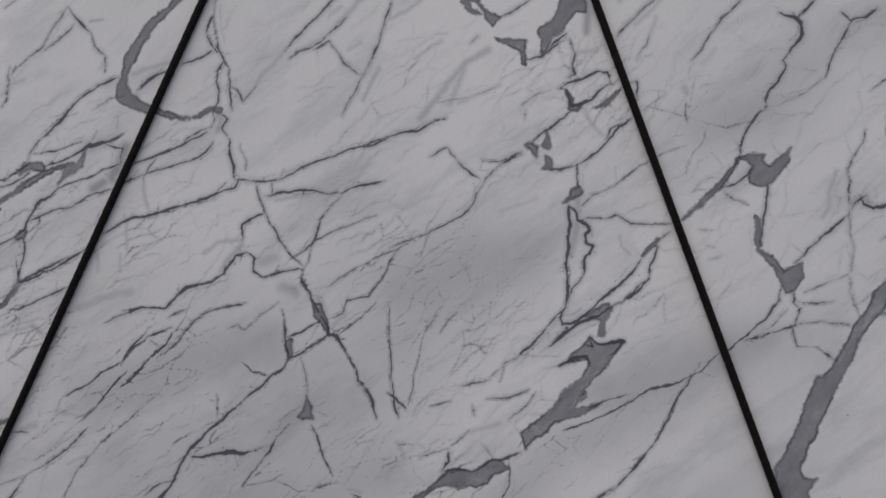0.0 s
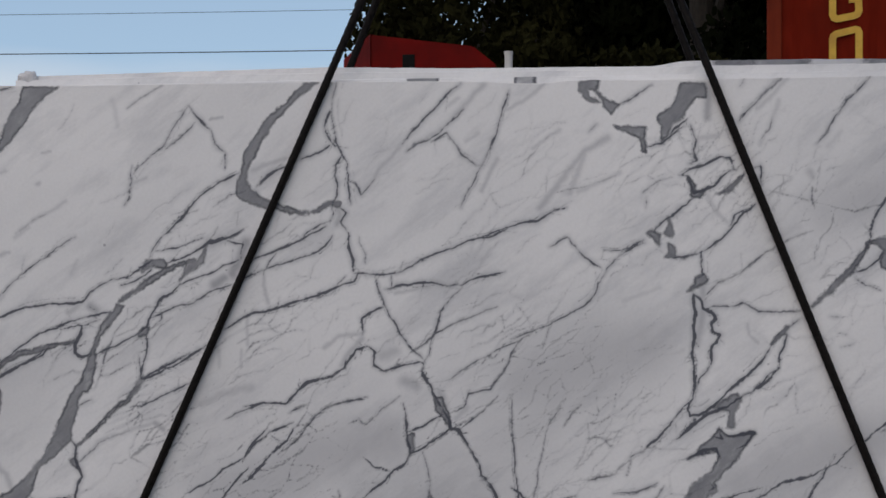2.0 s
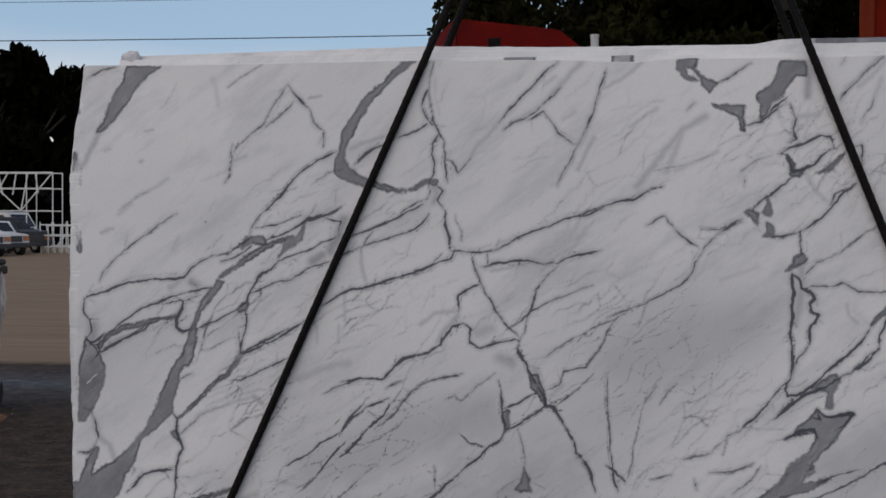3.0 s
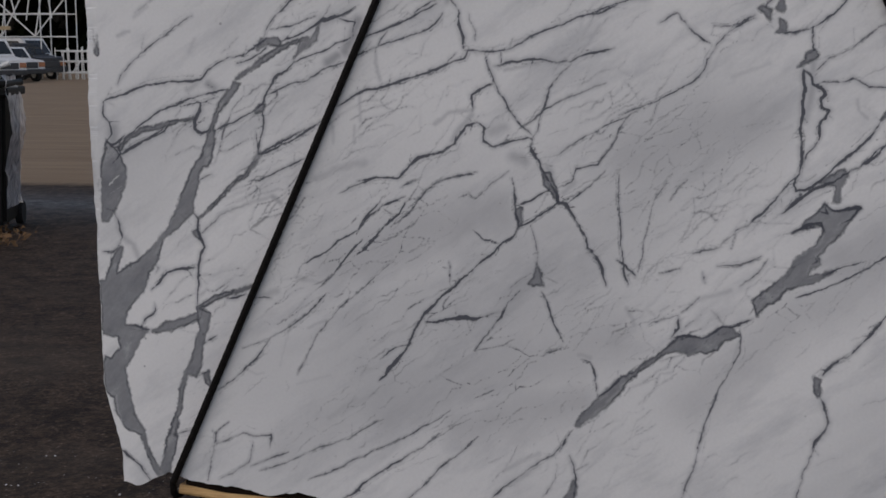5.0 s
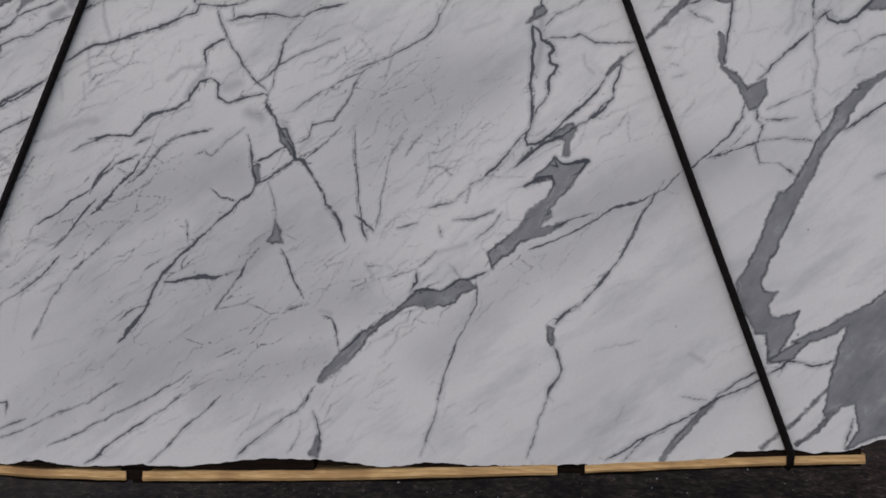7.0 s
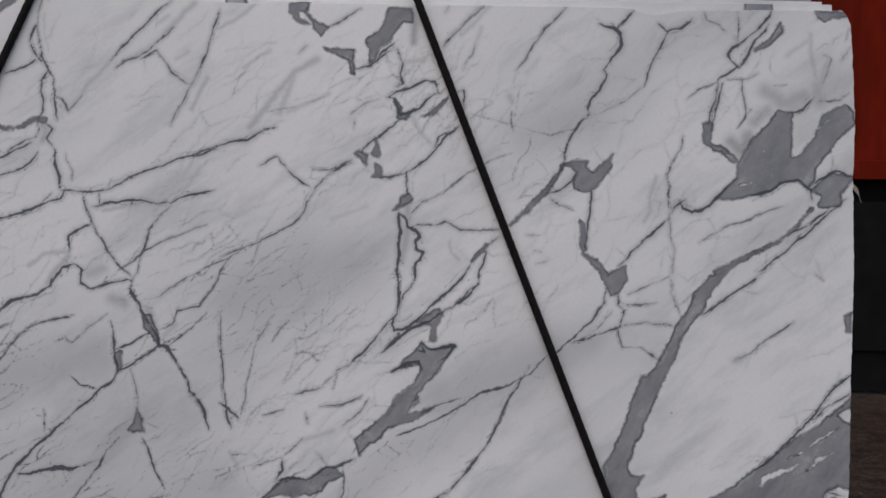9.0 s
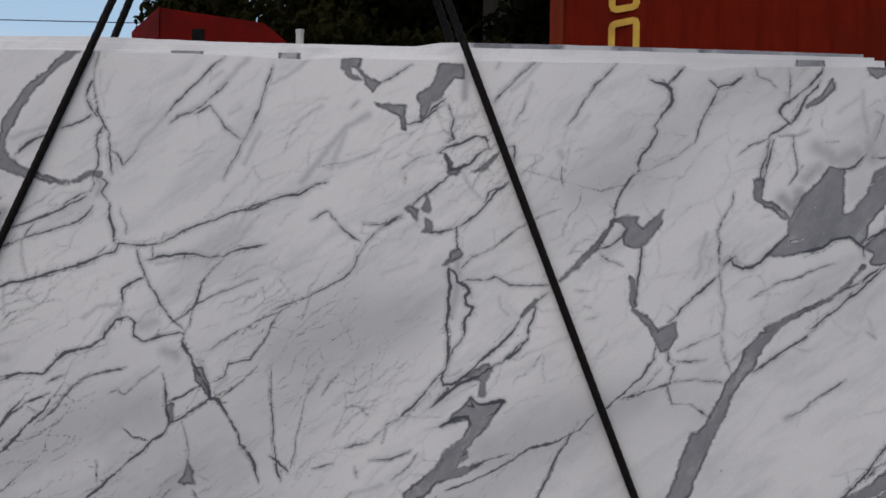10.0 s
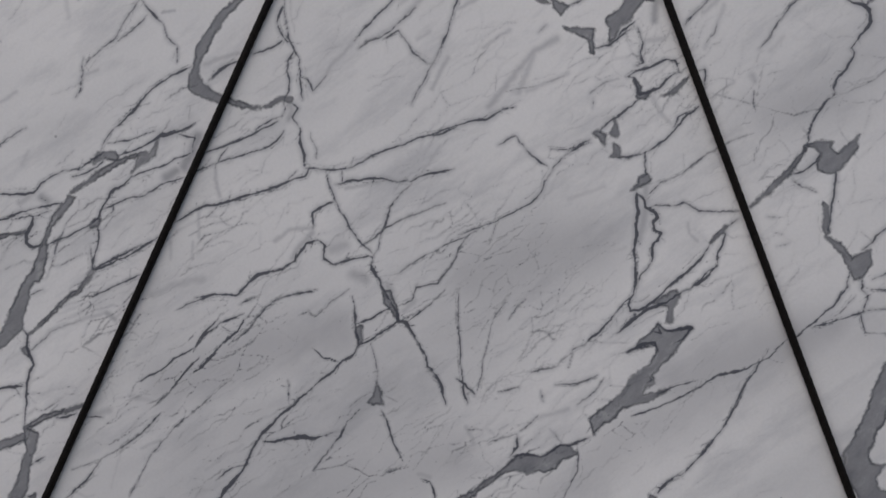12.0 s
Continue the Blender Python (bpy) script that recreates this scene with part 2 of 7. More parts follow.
def film_material():
    m, n, l = nodes_of("clear_plastic_film")
    b = n["Principled BSDF"]
    co = n.new("ShaderNodeTexCoord").outputs["Object"]
    wr = noise_of(n, l, co, 25, 5, (1, 1, 0.4))
    b.inputs["Base Color"].default_value = (0.82, 0.81, 0.84, 1)
    b.inputs["Roughness"].default_value = 0.3
    l.new(ramp(n, l, wr, [(0.3, (0.25, 0.25, 0.25)), (0.7, (0.75, 0.75, 0.75))]), b.inputs["Alpha"])
    bp = n.new("ShaderNodeBump")
    bp.inputs["Strength"].default_value = 0.6
    l.new(wr, bp.inputs["Height"])
    l.new(bp.outputs[0], b.inputs["Normal"])
    return m


GROUND = ground_material()
FILM = film_material()


# ---- helpers for meshes ----
def link(name, bm, material, parent=None, label="", smooth=False):
    me = bpy.data.meshes.new(name)
    bm.normal_update()
    bm.to_mesh(me)
    bm.free()
    me.materials.append(material)
    if smooth:
        me.polygons.foreach_set("use_smooth", [True] * len(me.polygons))
    ob = new(name, me)
    if parent:
        ob.parent = parent
    if label:
        tagged(ob, label)
    return ob


def part(name, bm, material, parent, label="", smooth=False):
    return link(name, bm, material, parent, label, smooth)


def thing(name, m, label, category, group="", kind=""):
    ob = new(name)
    ob.empty_display_size = 0.2
    ob.matrix_world = m
    return tagged(ob, label, category, group, kind)


def box(bm, lo, hi, bevel=0.0, m=None):
    size = [b - a for a, b in zip(lo, hi)]
    mid = [(a + b) / 2 for a, b in zip(lo, hi)]
    made = bmesh.ops.create_cube(bm, size=1, matrix=(m or Matrix()) @ Matrix.Translation(mid) @ Matrix.Diagonal((*size, 1)))
    if bevel:
        edges = {e for v in made["verts"] for e in v.link_edges}
        bmesh.ops.bevel(bm, geom=list(edges), offset=bevel, segments=2, affect="EDGES", profile=0.5)
    return bm


def tube(bm, a, b, r, sides=8):
    a, b = Vector(a), Vector(b)
    d = b - a
    m = Matrix.Translation((a + b) / 2) @ d.to_track_quat("Z", "Y").to_matrix().to_4x4()
    bmesh.ops.create_cone(bm, cap_ends=True, segments=sides, radius1=r, radius2=r, depth=d.length, matrix=m)
    return bm


def extruded(bm, outline, axis_from, axis_to, axis="x"):
    """A closed outline in the plane across the axis, drawn from one place on it to another."""
    def at(p, q, k):
        return (k, p, q) if axis == "x" else (p, k, q)
    a = [bm.verts.new(at(p, q, axis_from)) for p, q in outline]
    b = [bm.verts.new(at(p, q, axis_to)) for p, q in outline]
    n = len(a)
    bm.faces.new(a)
    bm.faces.new(b[::-1])
    for i in range(n):
        bm.faces.new((a[i], b[i], b[(i + 1) % n], a[(i + 1) % n]))
    bmesh.ops.recalc_face_normals(bm, faces=bm.faces)
    return bm


def wob(x, scale, seed):
    return noise.noise(Vector((x * scale, seed * 7.31, seed * 1.7)))


# ---- ground ----
def build_ground():
    bm = bmesh.new()
    xs = [-900, -300, -120, -60] + [-30 + 2 * i for i in range(31)] + [60, 120, 300, 900]
    ys = [-400, -100, -40] + [-20 + 2 * i for i in range(51)] + [120, 250, 600, 1800]
    grid = [[bm.verts.new((x, y, 0.012 * wob(x + 3 * y, 0.21, 5) if abs(x) < 25 and -15 < y < 60 else 0)) for x in xs] for y in ys]
    for j in range(len(ys) - 1):
        for i in range(len(xs) - 1):
            bm.faces.new((grid[j][i], grid[j][i + 1], grid[j + 1][i + 1], grid[j + 1][i]))
    tagged(link("ground", bm, GROUND, smooth=True), "dark damp worn asphalt yard turning into pale packed sand", "ground", kind="structure")


build_ground()
# ---- marble veins, laid out on the face of the front slab (x across, z up, metres) ----
STEP = 0.0026
GX, GZ = np.arange(-1.712, 1.54, STEP), np.arange(0.21, 2.06, STEP)
LINE = np.zeros((len(GZ), len(GX)), np.float32)
HAZE = np.zeros_like(LINE)
TONE = np.zeros_like(LINE)
BODY = np.full_like(LINE, 1.0)
RNG = np.random.RandomState(4)


def curve(points, step, wiggle, seed):
    """A jagged run through the given points: x, z and further values, resampled and shaken sideways."""
    p = np.array(points, float)
    seg = np.hypot(*np.diff(p[:, :2], axis=0).T)
    s = np.concatenate(([0], np.cumsum(seg)))
    n = max(2, int(s[-1] / step))
    q = np.linspace(0, s[-1], n)
    out = np.stack([np.interp(q, s, p[:, k]) for k in range(p.shape[1])], 1)
    d = np.gradient(out[:, :2], axis=0)
    d /= np.maximum(np.hypot(d[:, 0], d[:, 1]), 1e-9)[:, None]
    shake = np.array([wob(v, 16, seed) + 0.8 * wob(v, 48, seed + 3) + 0.35 * wob(v, 110, seed + 5) for v in q]) * wiggle
    ends = np.minimum(1, np.minimum(q, s[-1] - q) / 0.03)
    out[:, 0] += -d[:, 1] * shake * ends
    out[:, 1] += d[:, 0] * shake * ends
    return out, q, s[-1]


def lay(x, z, reach, apply):
    i0, i1 = np.searchsorted(GX, (x - reach, x + reach))
    j0, j1 = np.searchsorted(GZ, (z - reach, z + reach))
    if i1 > i0 and j1 > j0:
        d = np.hypot(GX[i0:i1][None, :] - x, GZ[j0:j1][:, None] - z)
        apply((slice(j0, j1), slice(i0, i1)), d)


def strand(width, tone, points, wiggle, seed, gaps):
    run, q, length = curve(points, 0.002, wiggle, seed)
    for (x, z), s in zip(run, q):
        w = width * 0.001 * 0.34 * max(0.4, 1 + 0.9 * wob(s, 18, seed + 9) + 0.5 * wob(s, 60, seed + 10)) * min(1, 0.45 + min(s, length - s) / 0.05)
        k = tone * min(1, 0.7 + min(s, length - s) / 0.06) * (1 + 0.55 * wob(s, 11, seed + 11) + 0.35 * wob(s, 45, seed + 12))
        k *= max(0.0, min(1, 1 + gaps * 3 * (wob(s, 18, seed + 14) - 0.12)))
        if k < 0.03:
            continue

        def apply(at, d):
            p = np.exp(-(d / max(w, 0.0011)) ** 2)
            more = p > LINE[at]
            LINE[at] = np.where(more, p, LINE[at])
            TONE[at] = np.where(more, np.maximum(k, TONE[at] * 0.7), TONE[at])
            HAZE[at] = np.maximum(HAZE[at], 0.50 * min(k, 1.2) * np.exp(-(d / (2.2 * w + 0.004)) ** 2))
        lay(x, z, 3.2 * w + 0.008, apply)


def vein(width, tone, *points, wiggle=0.0022):
    """A fine line, width in millimetres, that swells, thins and fades, with broken wisps at its side."""
    seed = RNG.randint(1000)
    strand(width, 1.9 * tone, points, wiggle, seed, 0.1)
    p = np.array(points, float)
    if np.hypot(*(p[-1] - p[0])) > 0.05:
        for spread, thin in ((0.0030, 0.5), (0.0070, 0.4)):
            off = RNG.normal(size=2) * spread
            strand(width * thin, 0.45 * tone, [tuple(v + off) for v in p], wiggle * 1.6, RNG.randint(1000), 1.6)
        # short splinters that leave the line at a slant
        for _ in range(int(np.hypot(*(p[-1] - p[0])) * 14 * tone)):
            i = RNG.randint(len(p) - 1)
            a = p[i] + (p[i + 1] - p[i]) * RNG.rand()
            turn = math.atan2(*(p[i + 1] - p[i])[::-1]) + RNG.choice([-1, 1]) * RNG.uniform(0.3, 1.0)
            n = RNG.uniform(0.012, 0.05)
            strand(width * 0.5, 0.7 * tone, [tuple(a), (a[0] + n * math.cos(turn), a[1] + n * math.sin(turn))], 0.003, RNG.randint(1000), 0.5)


def body(*points, wiggle=0.0022):
    """A broad grey run; each point brings its half width in millimetres."""
    seed = RNG.randint(1000)
    run, q, length = curve(points, 0.004, wiggle, seed)
    for (x, z, r), s in zip(run, q):
        r = r * 0.001 * (1 + 0.22 * wob(s, 25, seed + 9) + 0.2 * wob(s, 80, seed + 10))

        def apply(at, d):
            BODY[at] = np.minimum(BODY[at], d - r)
        lay(x, z, r + 0.02, apply)


def patch(*corners):
    """A grey body with the given outline and a jagged rim."""
    run, q, length = curve(corners + corners[:1], 0.004, 0.0022, RNG.randint(1000))
    lo, hi = run.min(0) - 0.02, run.max(0) + 0.02
    i0, i1 = np.searchsorted(GX, (lo[0], hi[0]))
    j0, j1 = np.searchsorted(GZ, (lo[1], hi[1]))
    x, z = GX[i0:i1][None, :], GZ[j0:j1][:, None]
    near = np.full((j1 - j0, i1 - i0), 1.0)
    within = np.zeros(near.shape, bool)
    for (ax, az), (bx, bz) in zip(run, np.roll(run, -1, 0)):
        near = np.minimum(near, np.hypot(x - ax, z - az))
        if az != bz:
            within ^= ((az > z) != (bz > z)) & (x < ax + (z - az) * (bx - ax) / (bz - az))
    at = (slice(j0, j1), slice(i0, i1))
    BODY[at] = np.minimum(BODY[at], np.where(within, -near, near))


def island(*points):
    """White stone left standing within a grey body."""
    run, q, length = curve(points, 0.004, 0.006, RNG.randint(1000))
    for x, z, r in run:
        def apply(at, d):
            BODY[at] = np.maximum(BODY[at], r * 0.001 - d)
        lay(x, z, r * 0.001, apply)


def haze(tone, *points):
    """A soft grey cloud along a run; each point brings its half width in millimetres."""
    slim = min(p[2] for p in points) * 0.001
    run, q, length = curve(points, max(0.0025, 0.3 * slim), min(0.01, 0.3 * slim), RNG.randint(1000))
    for x, z, r in run:
        def apply(at, d):
            HAZE[at] = np.maximum(HAZE[at], tone * np.exp(-(d / (r * 0.001)) ** 2))
        lay(x, z, r * 0.0025, apply)


haze(0.5, (-0.968, 0.914, 88), (-0.717, 1.016, 103), (-0.503, 1.068, 74))
haze(0.40, (-0.15, 1.226, 88), (-0.021, 1.273, 110), (0.148, 1.319, 88))
haze(0.4, (-0.801, 0.505, 88), (-0.493, 0.63, 103), (-0.196, 0.737, 88))
haze(0.45, (-0.607, 0.489, 74), (-0.424, 0.539, 88), (-0.272, 0.572, 59))
haze(0.35, (0.029, 0.577, 74), (0.265, 0.821, 74), (0.44, 0.912, 66), (0.628, 1.003, 51))
haze(0.3, (0.611, 1.662, 59), (0.76, 1.71, 59))
haze(0.5, (0.397, 0.959, 88), (0.618, 1.052, 88), (0.779, 1.115, 59))
body((-1.683, 1.764, 11), (-1.68, 1.721, 12), (-1.674, 1.681, 9))
body((-1.678, 1.563, 9), (-1.67, 1.532, 11), (-1.662, 1.493, 6))
body((-1.69, 1.895, 5), (-1.676, 1.879, 3))
body((-1.667, 1.141, 5), (-1.664, 1.109, 3))
haze(0.22, (0.893, 1.102, 59), (0.72, 1.042, 69), (0.556, 0.941, 74), (0.381, 0.849, 74), (0.183, 0.766, 74))
haze(0.16, (-0.942, 1.067, 220), (-0.565, 1.027, 235), (-0.191, 1.075, 206))
patch((-1.534, 2.014), (-1.435, 2.012), (-1.469, 1.986), (-1.503, 1.955), (-1.528, 1.918), (-1.567, 1.865), (-1.600, 1.835), (-1.621, 1.826), (-1.594, 1.870), (-1.590, 1.898), (-1.566, 1.941), (-1.545, 1.967))
haze(0.6, (-1.605, 1.842, 10), (-1.627, 1.799, 10), (-1.659, 1.736, 10))
vein(5, 0.6, (-1.657, 1.981), (-1.609, 2.003), (-1.563, 2.013))
haze(0.4, (-1.595, 1.774, 4), (-1.577, 1.780, 4))
haze(0.45, (-1.478, 1.829, 4), (-1.452, 1.832, 4))
vein(5, 0.6, (-1.491, 1.743), (-1.484, 1.746))
haze(0.4, (-1.544, 1.610, 6), (-1.495, 1.646, 6), (-1.454, 1.667, 6), (-1.406, 1.695, 6))
vein(3, 0.4, (-1.536, 1.614), (-1.484, 1.652), (-1.462, 1.661))
haze(0.25, (-1.280, 1.976, 7), (-1.271, 1.943, 7), (-1.263, 1.899, 7))
haze(0.55, (-1.238, 1.948, 4), (-1.192, 1.980, 4), (-1.139, 2.010, 4))
vein(4, 0.35, (-1.238, 1.948), (-1.192, 1.980), (-1.139, 2.010))
vein(5, 0.6, (-1.066, 1.951), (-1.091, 1.919), (-1.114, 1.882), (-1.128, 1.849), (-1.179, 1.807), (-1.217, 1.769))
vein(6, 0.8, (-1.217, 1.794), (-1.225, 1.769), (-1.219, 1.738))
vein(4, 0.6, (-1.223, 1.743), (-1.227, 1.710), (-1.241, 1.683))
haze(0.45, (-1.213, 1.746, 6), (-1.178, 1.759, 6))
vein(5, 0.6, (-1.125, 1.838), (-1.090, 1.860), (-1.073, 1.879), (-1.045, 1.909))
vein(7, 0.75, (-1.063, 1.954), (-1.042, 1.923), (-1.019, 1.901), (-1.001, 1.884))
vein(5, 0.65, (-1.001, 1.884), (-0.990, 1.849), (-0.961, 1.824), (-0.960, 1.780))
haze(0.6, (-1.002, 1.916, 4), (-0.967, 1.923, 4))
vein(6, 0.95, (-0.919, 1.769), (-0.978, 1.743), (-1.038, 1.703), (-1.072, 1.655), (-1.117, 1.606))
patch((-0.744, 2.009), (-0.705, 2.010), (-0.753, 1.979), (-0.787, 1.949), (-0.822, 1.911), (-0.856, 1.864), (-0.874, 1.823), (-0.897, 1.782), (-0.901, 1.749), (-0.880, 1.718), (-0.846, 1.698), (-0.822, 1.690), (-0.838, 1.672), (-0.877, 1.683), (-0.904, 1.694), (-0.927, 1.711), (-0.925, 1.740), (-0.911, 1.769), (-0.909, 1.824), (-0.881, 1.865), (-0.850, 1.912), (-0.802, 1.955))
vein(8, 0.8, (-0.873, 1.732), (-0.845, 1.759), (-0.809, 1.778), (-0.792, 1.786))
vein(6, 0.75, (-0.751, 1.805), (-0.703, 1.824), (-0.673, 1.842))
haze(0.45, (-0.883, 1.776, 7), (-0.839, 1.792, 7), (-0.793, 1.808, 7))
vein(6, 0.7, (-0.876, 1.721), (-0.861, 1.701))
body((-0.819, 1.687, 7), (-0.805, 1.672, 6), (-0.749, 1.662, 4), (-0.709, 1.666, 4), (-0.674, 1.686, 6), (-0.651, 1.686, 7))
vein(4, 0.7, (-0.657, 2.007), (-0.668, 1.963), (-0.670, 1.930), (-0.662, 1.888), (-0.656, 1.847), (-0.642, 1.820), (-0.630, 1.786), (-0.624, 1.759), (-0.621, 1.712), (-0.616, 1.685))
vein(7, 0.85, (-0.674, 1.936), (-0.687, 1.909), (-0.684, 1.878), (-0.670, 1.855), (-0.659, 1.837))
vein(5, 0.75, (-0.642, 1.820), (-0.658, 1.787), (-0.658, 1.760), (-0.651, 1.732), (-0.654, 1.705), (-0.665, 1.686), (-0.660, 1.659), (-0.673, 1.639))
vein(6, 0.85, (-0.621, 1.746), (-0.602, 1.739), (-0.585, 1.712), (-0.572, 1.726), (-0.552, 1.752))
haze(0.45, (-0.552, 1.752, 6), (-0.533, 1.785, 6), (-0.485, 1.837, 6))
vein(6, 0.7, (-0.646, 1.678), (-0.626, 1.664), (-0.640, 1.639), (-0.619, 1.604))
haze(0.6, (-0.660, 1.689, 11), (-0.644, 1.658, 11), (-0.652, 1.636, 11))
vein(6, 0.85, (-0.670, 1.639), (-0.695, 1.632), (-0.742, 1.602))
vein(5, 0.65, (-0.325, 2.002), (-0.352, 1.980), (-0.398, 1.930), (-0.452, 1.874), (-0.479, 1.845))
haze(0.5, (-0.325, 2.002, 7), (-0.398, 1.930, 7), (-0.452, 1.874, 7), (-0.479, 1.845, 7))
vein(5, 0.6, (-0.314, 1.935), (-0.346, 1.905), (-0.378, 1.876), (-0.405, 1.854), (-0.444, 1.844), (-0.465, 1.825))
haze(0.5, (-0.265, 1.998, 9), (-0.289, 1.971, 9), (-0.322, 1.932, 9), (-0.378, 1.876, 9), (-0.444, 1.844, 9))
haze(0.35, (-0.332, 1.962, 7), (-0.358, 1.943, 7))
vein(5, 0.55, (-0.405, 1.849), (-0.362, 1.870), (-0.341, 1.842), (-0.324, 1.815), (-0.278, 1.785), (-0.262, 1.785))
vein(5, 0.55, (-0.199, 1.980), (-0.212, 1.940), (-0.225, 1.887), (-0.246, 1.834), (-0.268, 1.785), (-0.291, 1.742), (-0.313, 1.702), (-0.323, 1.676))
haze(0.5, (-0.199, 1.980, 7), (-0.225, 1.887, 7), (-0.268, 1.785, 7), (-0.323, 1.676, 7))
haze(0.5, (-0.228, 1.801, 7), (-0.251, 1.761, 7), (-0.270, 1.715, 7))
haze(0.35, (-0.311, 1.848, 6), (-0.278, 1.868, 6))
haze(0.45, (-0.206, 1.932, 6), (-0.156, 1.952, 6), (-0.098, 2.004, 6))
vein(5, 0.8, (-0.270, 1.597), (-0.192, 1.626), (-0.155, 1.636), (-0.123, 1.639), (-0.078, 1.665), (-0.045, 1.670))
patch((-0.016, 1.998), (0.019, 2.008), (0.035, 2.004), (0.029, 1.981), (0.048, 1.958), (0.086, 1.940), (0.068, 1.915), (0.052, 1.935), (0.042, 1.954), (0.026, 1.978), (0.006, 1.981), (0.013, 1.959), (0.042, 1.948), (0.019, 1.947), (-0.003, 1.959), (-0.016, 1.979))
vein(4, 0.6, (0.086, 1.941), (0.128, 1.962), (0.172, 1.991))
patch((0.073, 1.886), (0.154, 1.881), (0.151, 1.854), (0.156, 1.816), (0.148, 1.822), (0.143, 1.851), (0.115, 1.865), (0.083, 1.877))
vein(5, 0.7, (0.156, 1.827), (0.192, 1.837), (0.217, 1.853), (0.254, 1.883))
patch((0.246, 1.992), (0.303, 1.991), (0.308, 1.953), (0.280, 1.953), (0.259, 1.925), (0.249, 1.904), (0.223, 1.889), (0.213, 1.863), (0.195, 1.840), (0.195, 1.884), (0.185, 1.909), (0.218, 1.934), (0.233, 1.957))
haze(0.75, (0.303, 1.985, 11), (0.314, 1.948, 11), (0.312, 1.900, 11))
vein(5, 0.8, (0.259, 1.898), (0.230, 1.876), (0.217, 1.857))
vein(7, 0.85, (0.267, 1.885), (0.274, 1.859), (0.284, 1.843), (0.276, 1.814), (0.283, 1.791), (0.266, 1.785))
haze(0.4, (0.284, 1.849, 7), (0.336, 1.855, 7))
vein(6, 0.85, (0.245, 1.755), (0.266, 1.768), (0.311, 1.782), (0.342, 1.800), (0.367, 1.801), (0.373, 1.774))
vein(6, 0.85, (0.380, 1.771), (0.352, 1.751), (0.326, 1.725), (0.311, 1.717), (0.276, 1.707), (0.270, 1.730), (0.263, 1.752), (0.245, 1.755))
patch((0.263, 1.749), (0.283, 1.727), (0.279, 1.710), (0.310, 1.718), (0.293, 1.698), (0.272, 1.698), (0.268, 1.727))
patch((0.347, 1.709), (0.379, 1.738), (0.407, 1.763), (0.398, 1.747), (0.376, 1.712), (0.329, 1.704))
vein(6, 0.8, (0.430, 1.773), (0.445, 1.778), (0.445, 1.728))
vein(6, 0.9, (0.279, 1.697), (0.248, 1.675), (0.222, 1.652), (0.191, 1.630), (0.178, 1.611))
patch((0.173, 1.615), (0.191, 1.605), (0.192, 1.572), (0.177, 1.592), (0.156, 1.607))
patch((0.212, 1.647), (0.222, 1.626), (0.229, 1.605), (0.216, 1.598), (0.205, 1.606), (0.212, 1.627))
patch((0.213, 1.583), (0.230, 1.573), (0.229, 1.543), (0.201, 1.539), (0.212, 1.559))
vein(6, 0.9, (0.432, 1.680), (0.397, 1.651), (0.372, 1.620), (0.353, 1.594), (0.310, 1.563), (0.285, 1.556), (0.247, 1.546), (0.222, 1.543))
vein(4, 0.7, (0.422, 1.674), (0.379, 1.649), (0.366, 1.623))
haze(0.4, (0.311, 1.704, 7), (0.332, 1.665, 7), (0.359, 1.633, 7))
vein(4, 0.55, (0.147, 1.711), (0.166, 1.727), (0.191, 1.740), (0.223, 1.749))
vein(5, 0.5, (0.153, 1.672), (0.156, 1.698))
haze(0.55, (-0.116, 1.674, 10), (-0.078, 1.721, 10), (-0.032, 1.785, 10), (-0.000, 1.818, 10), (0.058, 1.852, 10))
haze(0.45, (-0.039, 1.710, 9), (-0.016, 1.768, 9), (-0.000, 1.818, 9))
haze(0.4, (-0.019, 1.716, 7), (0.045, 1.741, 7), (0.089, 1.764, 7))
vein(3, 0.4, (-0.071, 1.713), (-0.019, 1.724), (0.045, 1.741), (0.080, 1.758))
haze(0.4, (-0.134, 1.829, 6), (-0.065, 1.875, 6))
haze(0.55, (0.393, 1.902, 7), (0.434, 1.940, 7), (0.467, 1.974, 7), (0.499, 1.999, 7))
vein(4, 0.5, (0.393, 1.902), (0.434, 1.940), (0.467, 1.974), (0.499, 1.999))
haze(0.35, (0.441, 1.830, 7), (0.474, 1.894, 7), (0.492, 1.944, 7))
haze(0.35, (0.465, 1.702, 6), (0.520, 1.746, 6))
vein(4, 0.6, (0.010, 1.868), (0.029, 1.887))
haze(0.5, (-1.597, 1.546, 6), (-1.567, 1.560, 6))
haze(0.35, (-1.549, 1.599, 6), (-1.509, 1.622, 6))
vein(4, 0.7, (-1.600, 1.410), (-1.589, 1.435), (-1.550, 1.477), (-1.513, 1.508), (-1.471, 1.539), (-1.434, 1.564), (-1.377, 1.601))
haze(0.4, (-1.600, 1.410, 7), (-1.550, 1.477, 7), (-1.471, 1.539, 7), (-1.377, 1.601, 7))
vein(6, 0.95, (-1.644, 1.361), (-1.632, 1.368), (-1.578, 1.383), (-1.511, 1.407), (-1.445, 1.417), (-1.350, 1.422), (-1.322, 1.450), (-1.293, 1.473), (-1.266, 1.484), (-1.219, 1.490), (-1.186, 1.517), (-1.159, 1.536))
vein(8, 1, (-1.116, 1.528), (-1.067, 1.542), (-1.031, 1.566), (-1.003, 1.583), (-0.954, 1.592), (-0.906, 1.619))
vein(4, 0.6, (-1.166, 1.542), (-1.138, 1.593), (-1.109, 1.614))
vein(4, 0.7, (-1.145, 1.559), (-1.094, 1.569), (-1.045, 1.589), (-1.017, 1.597))
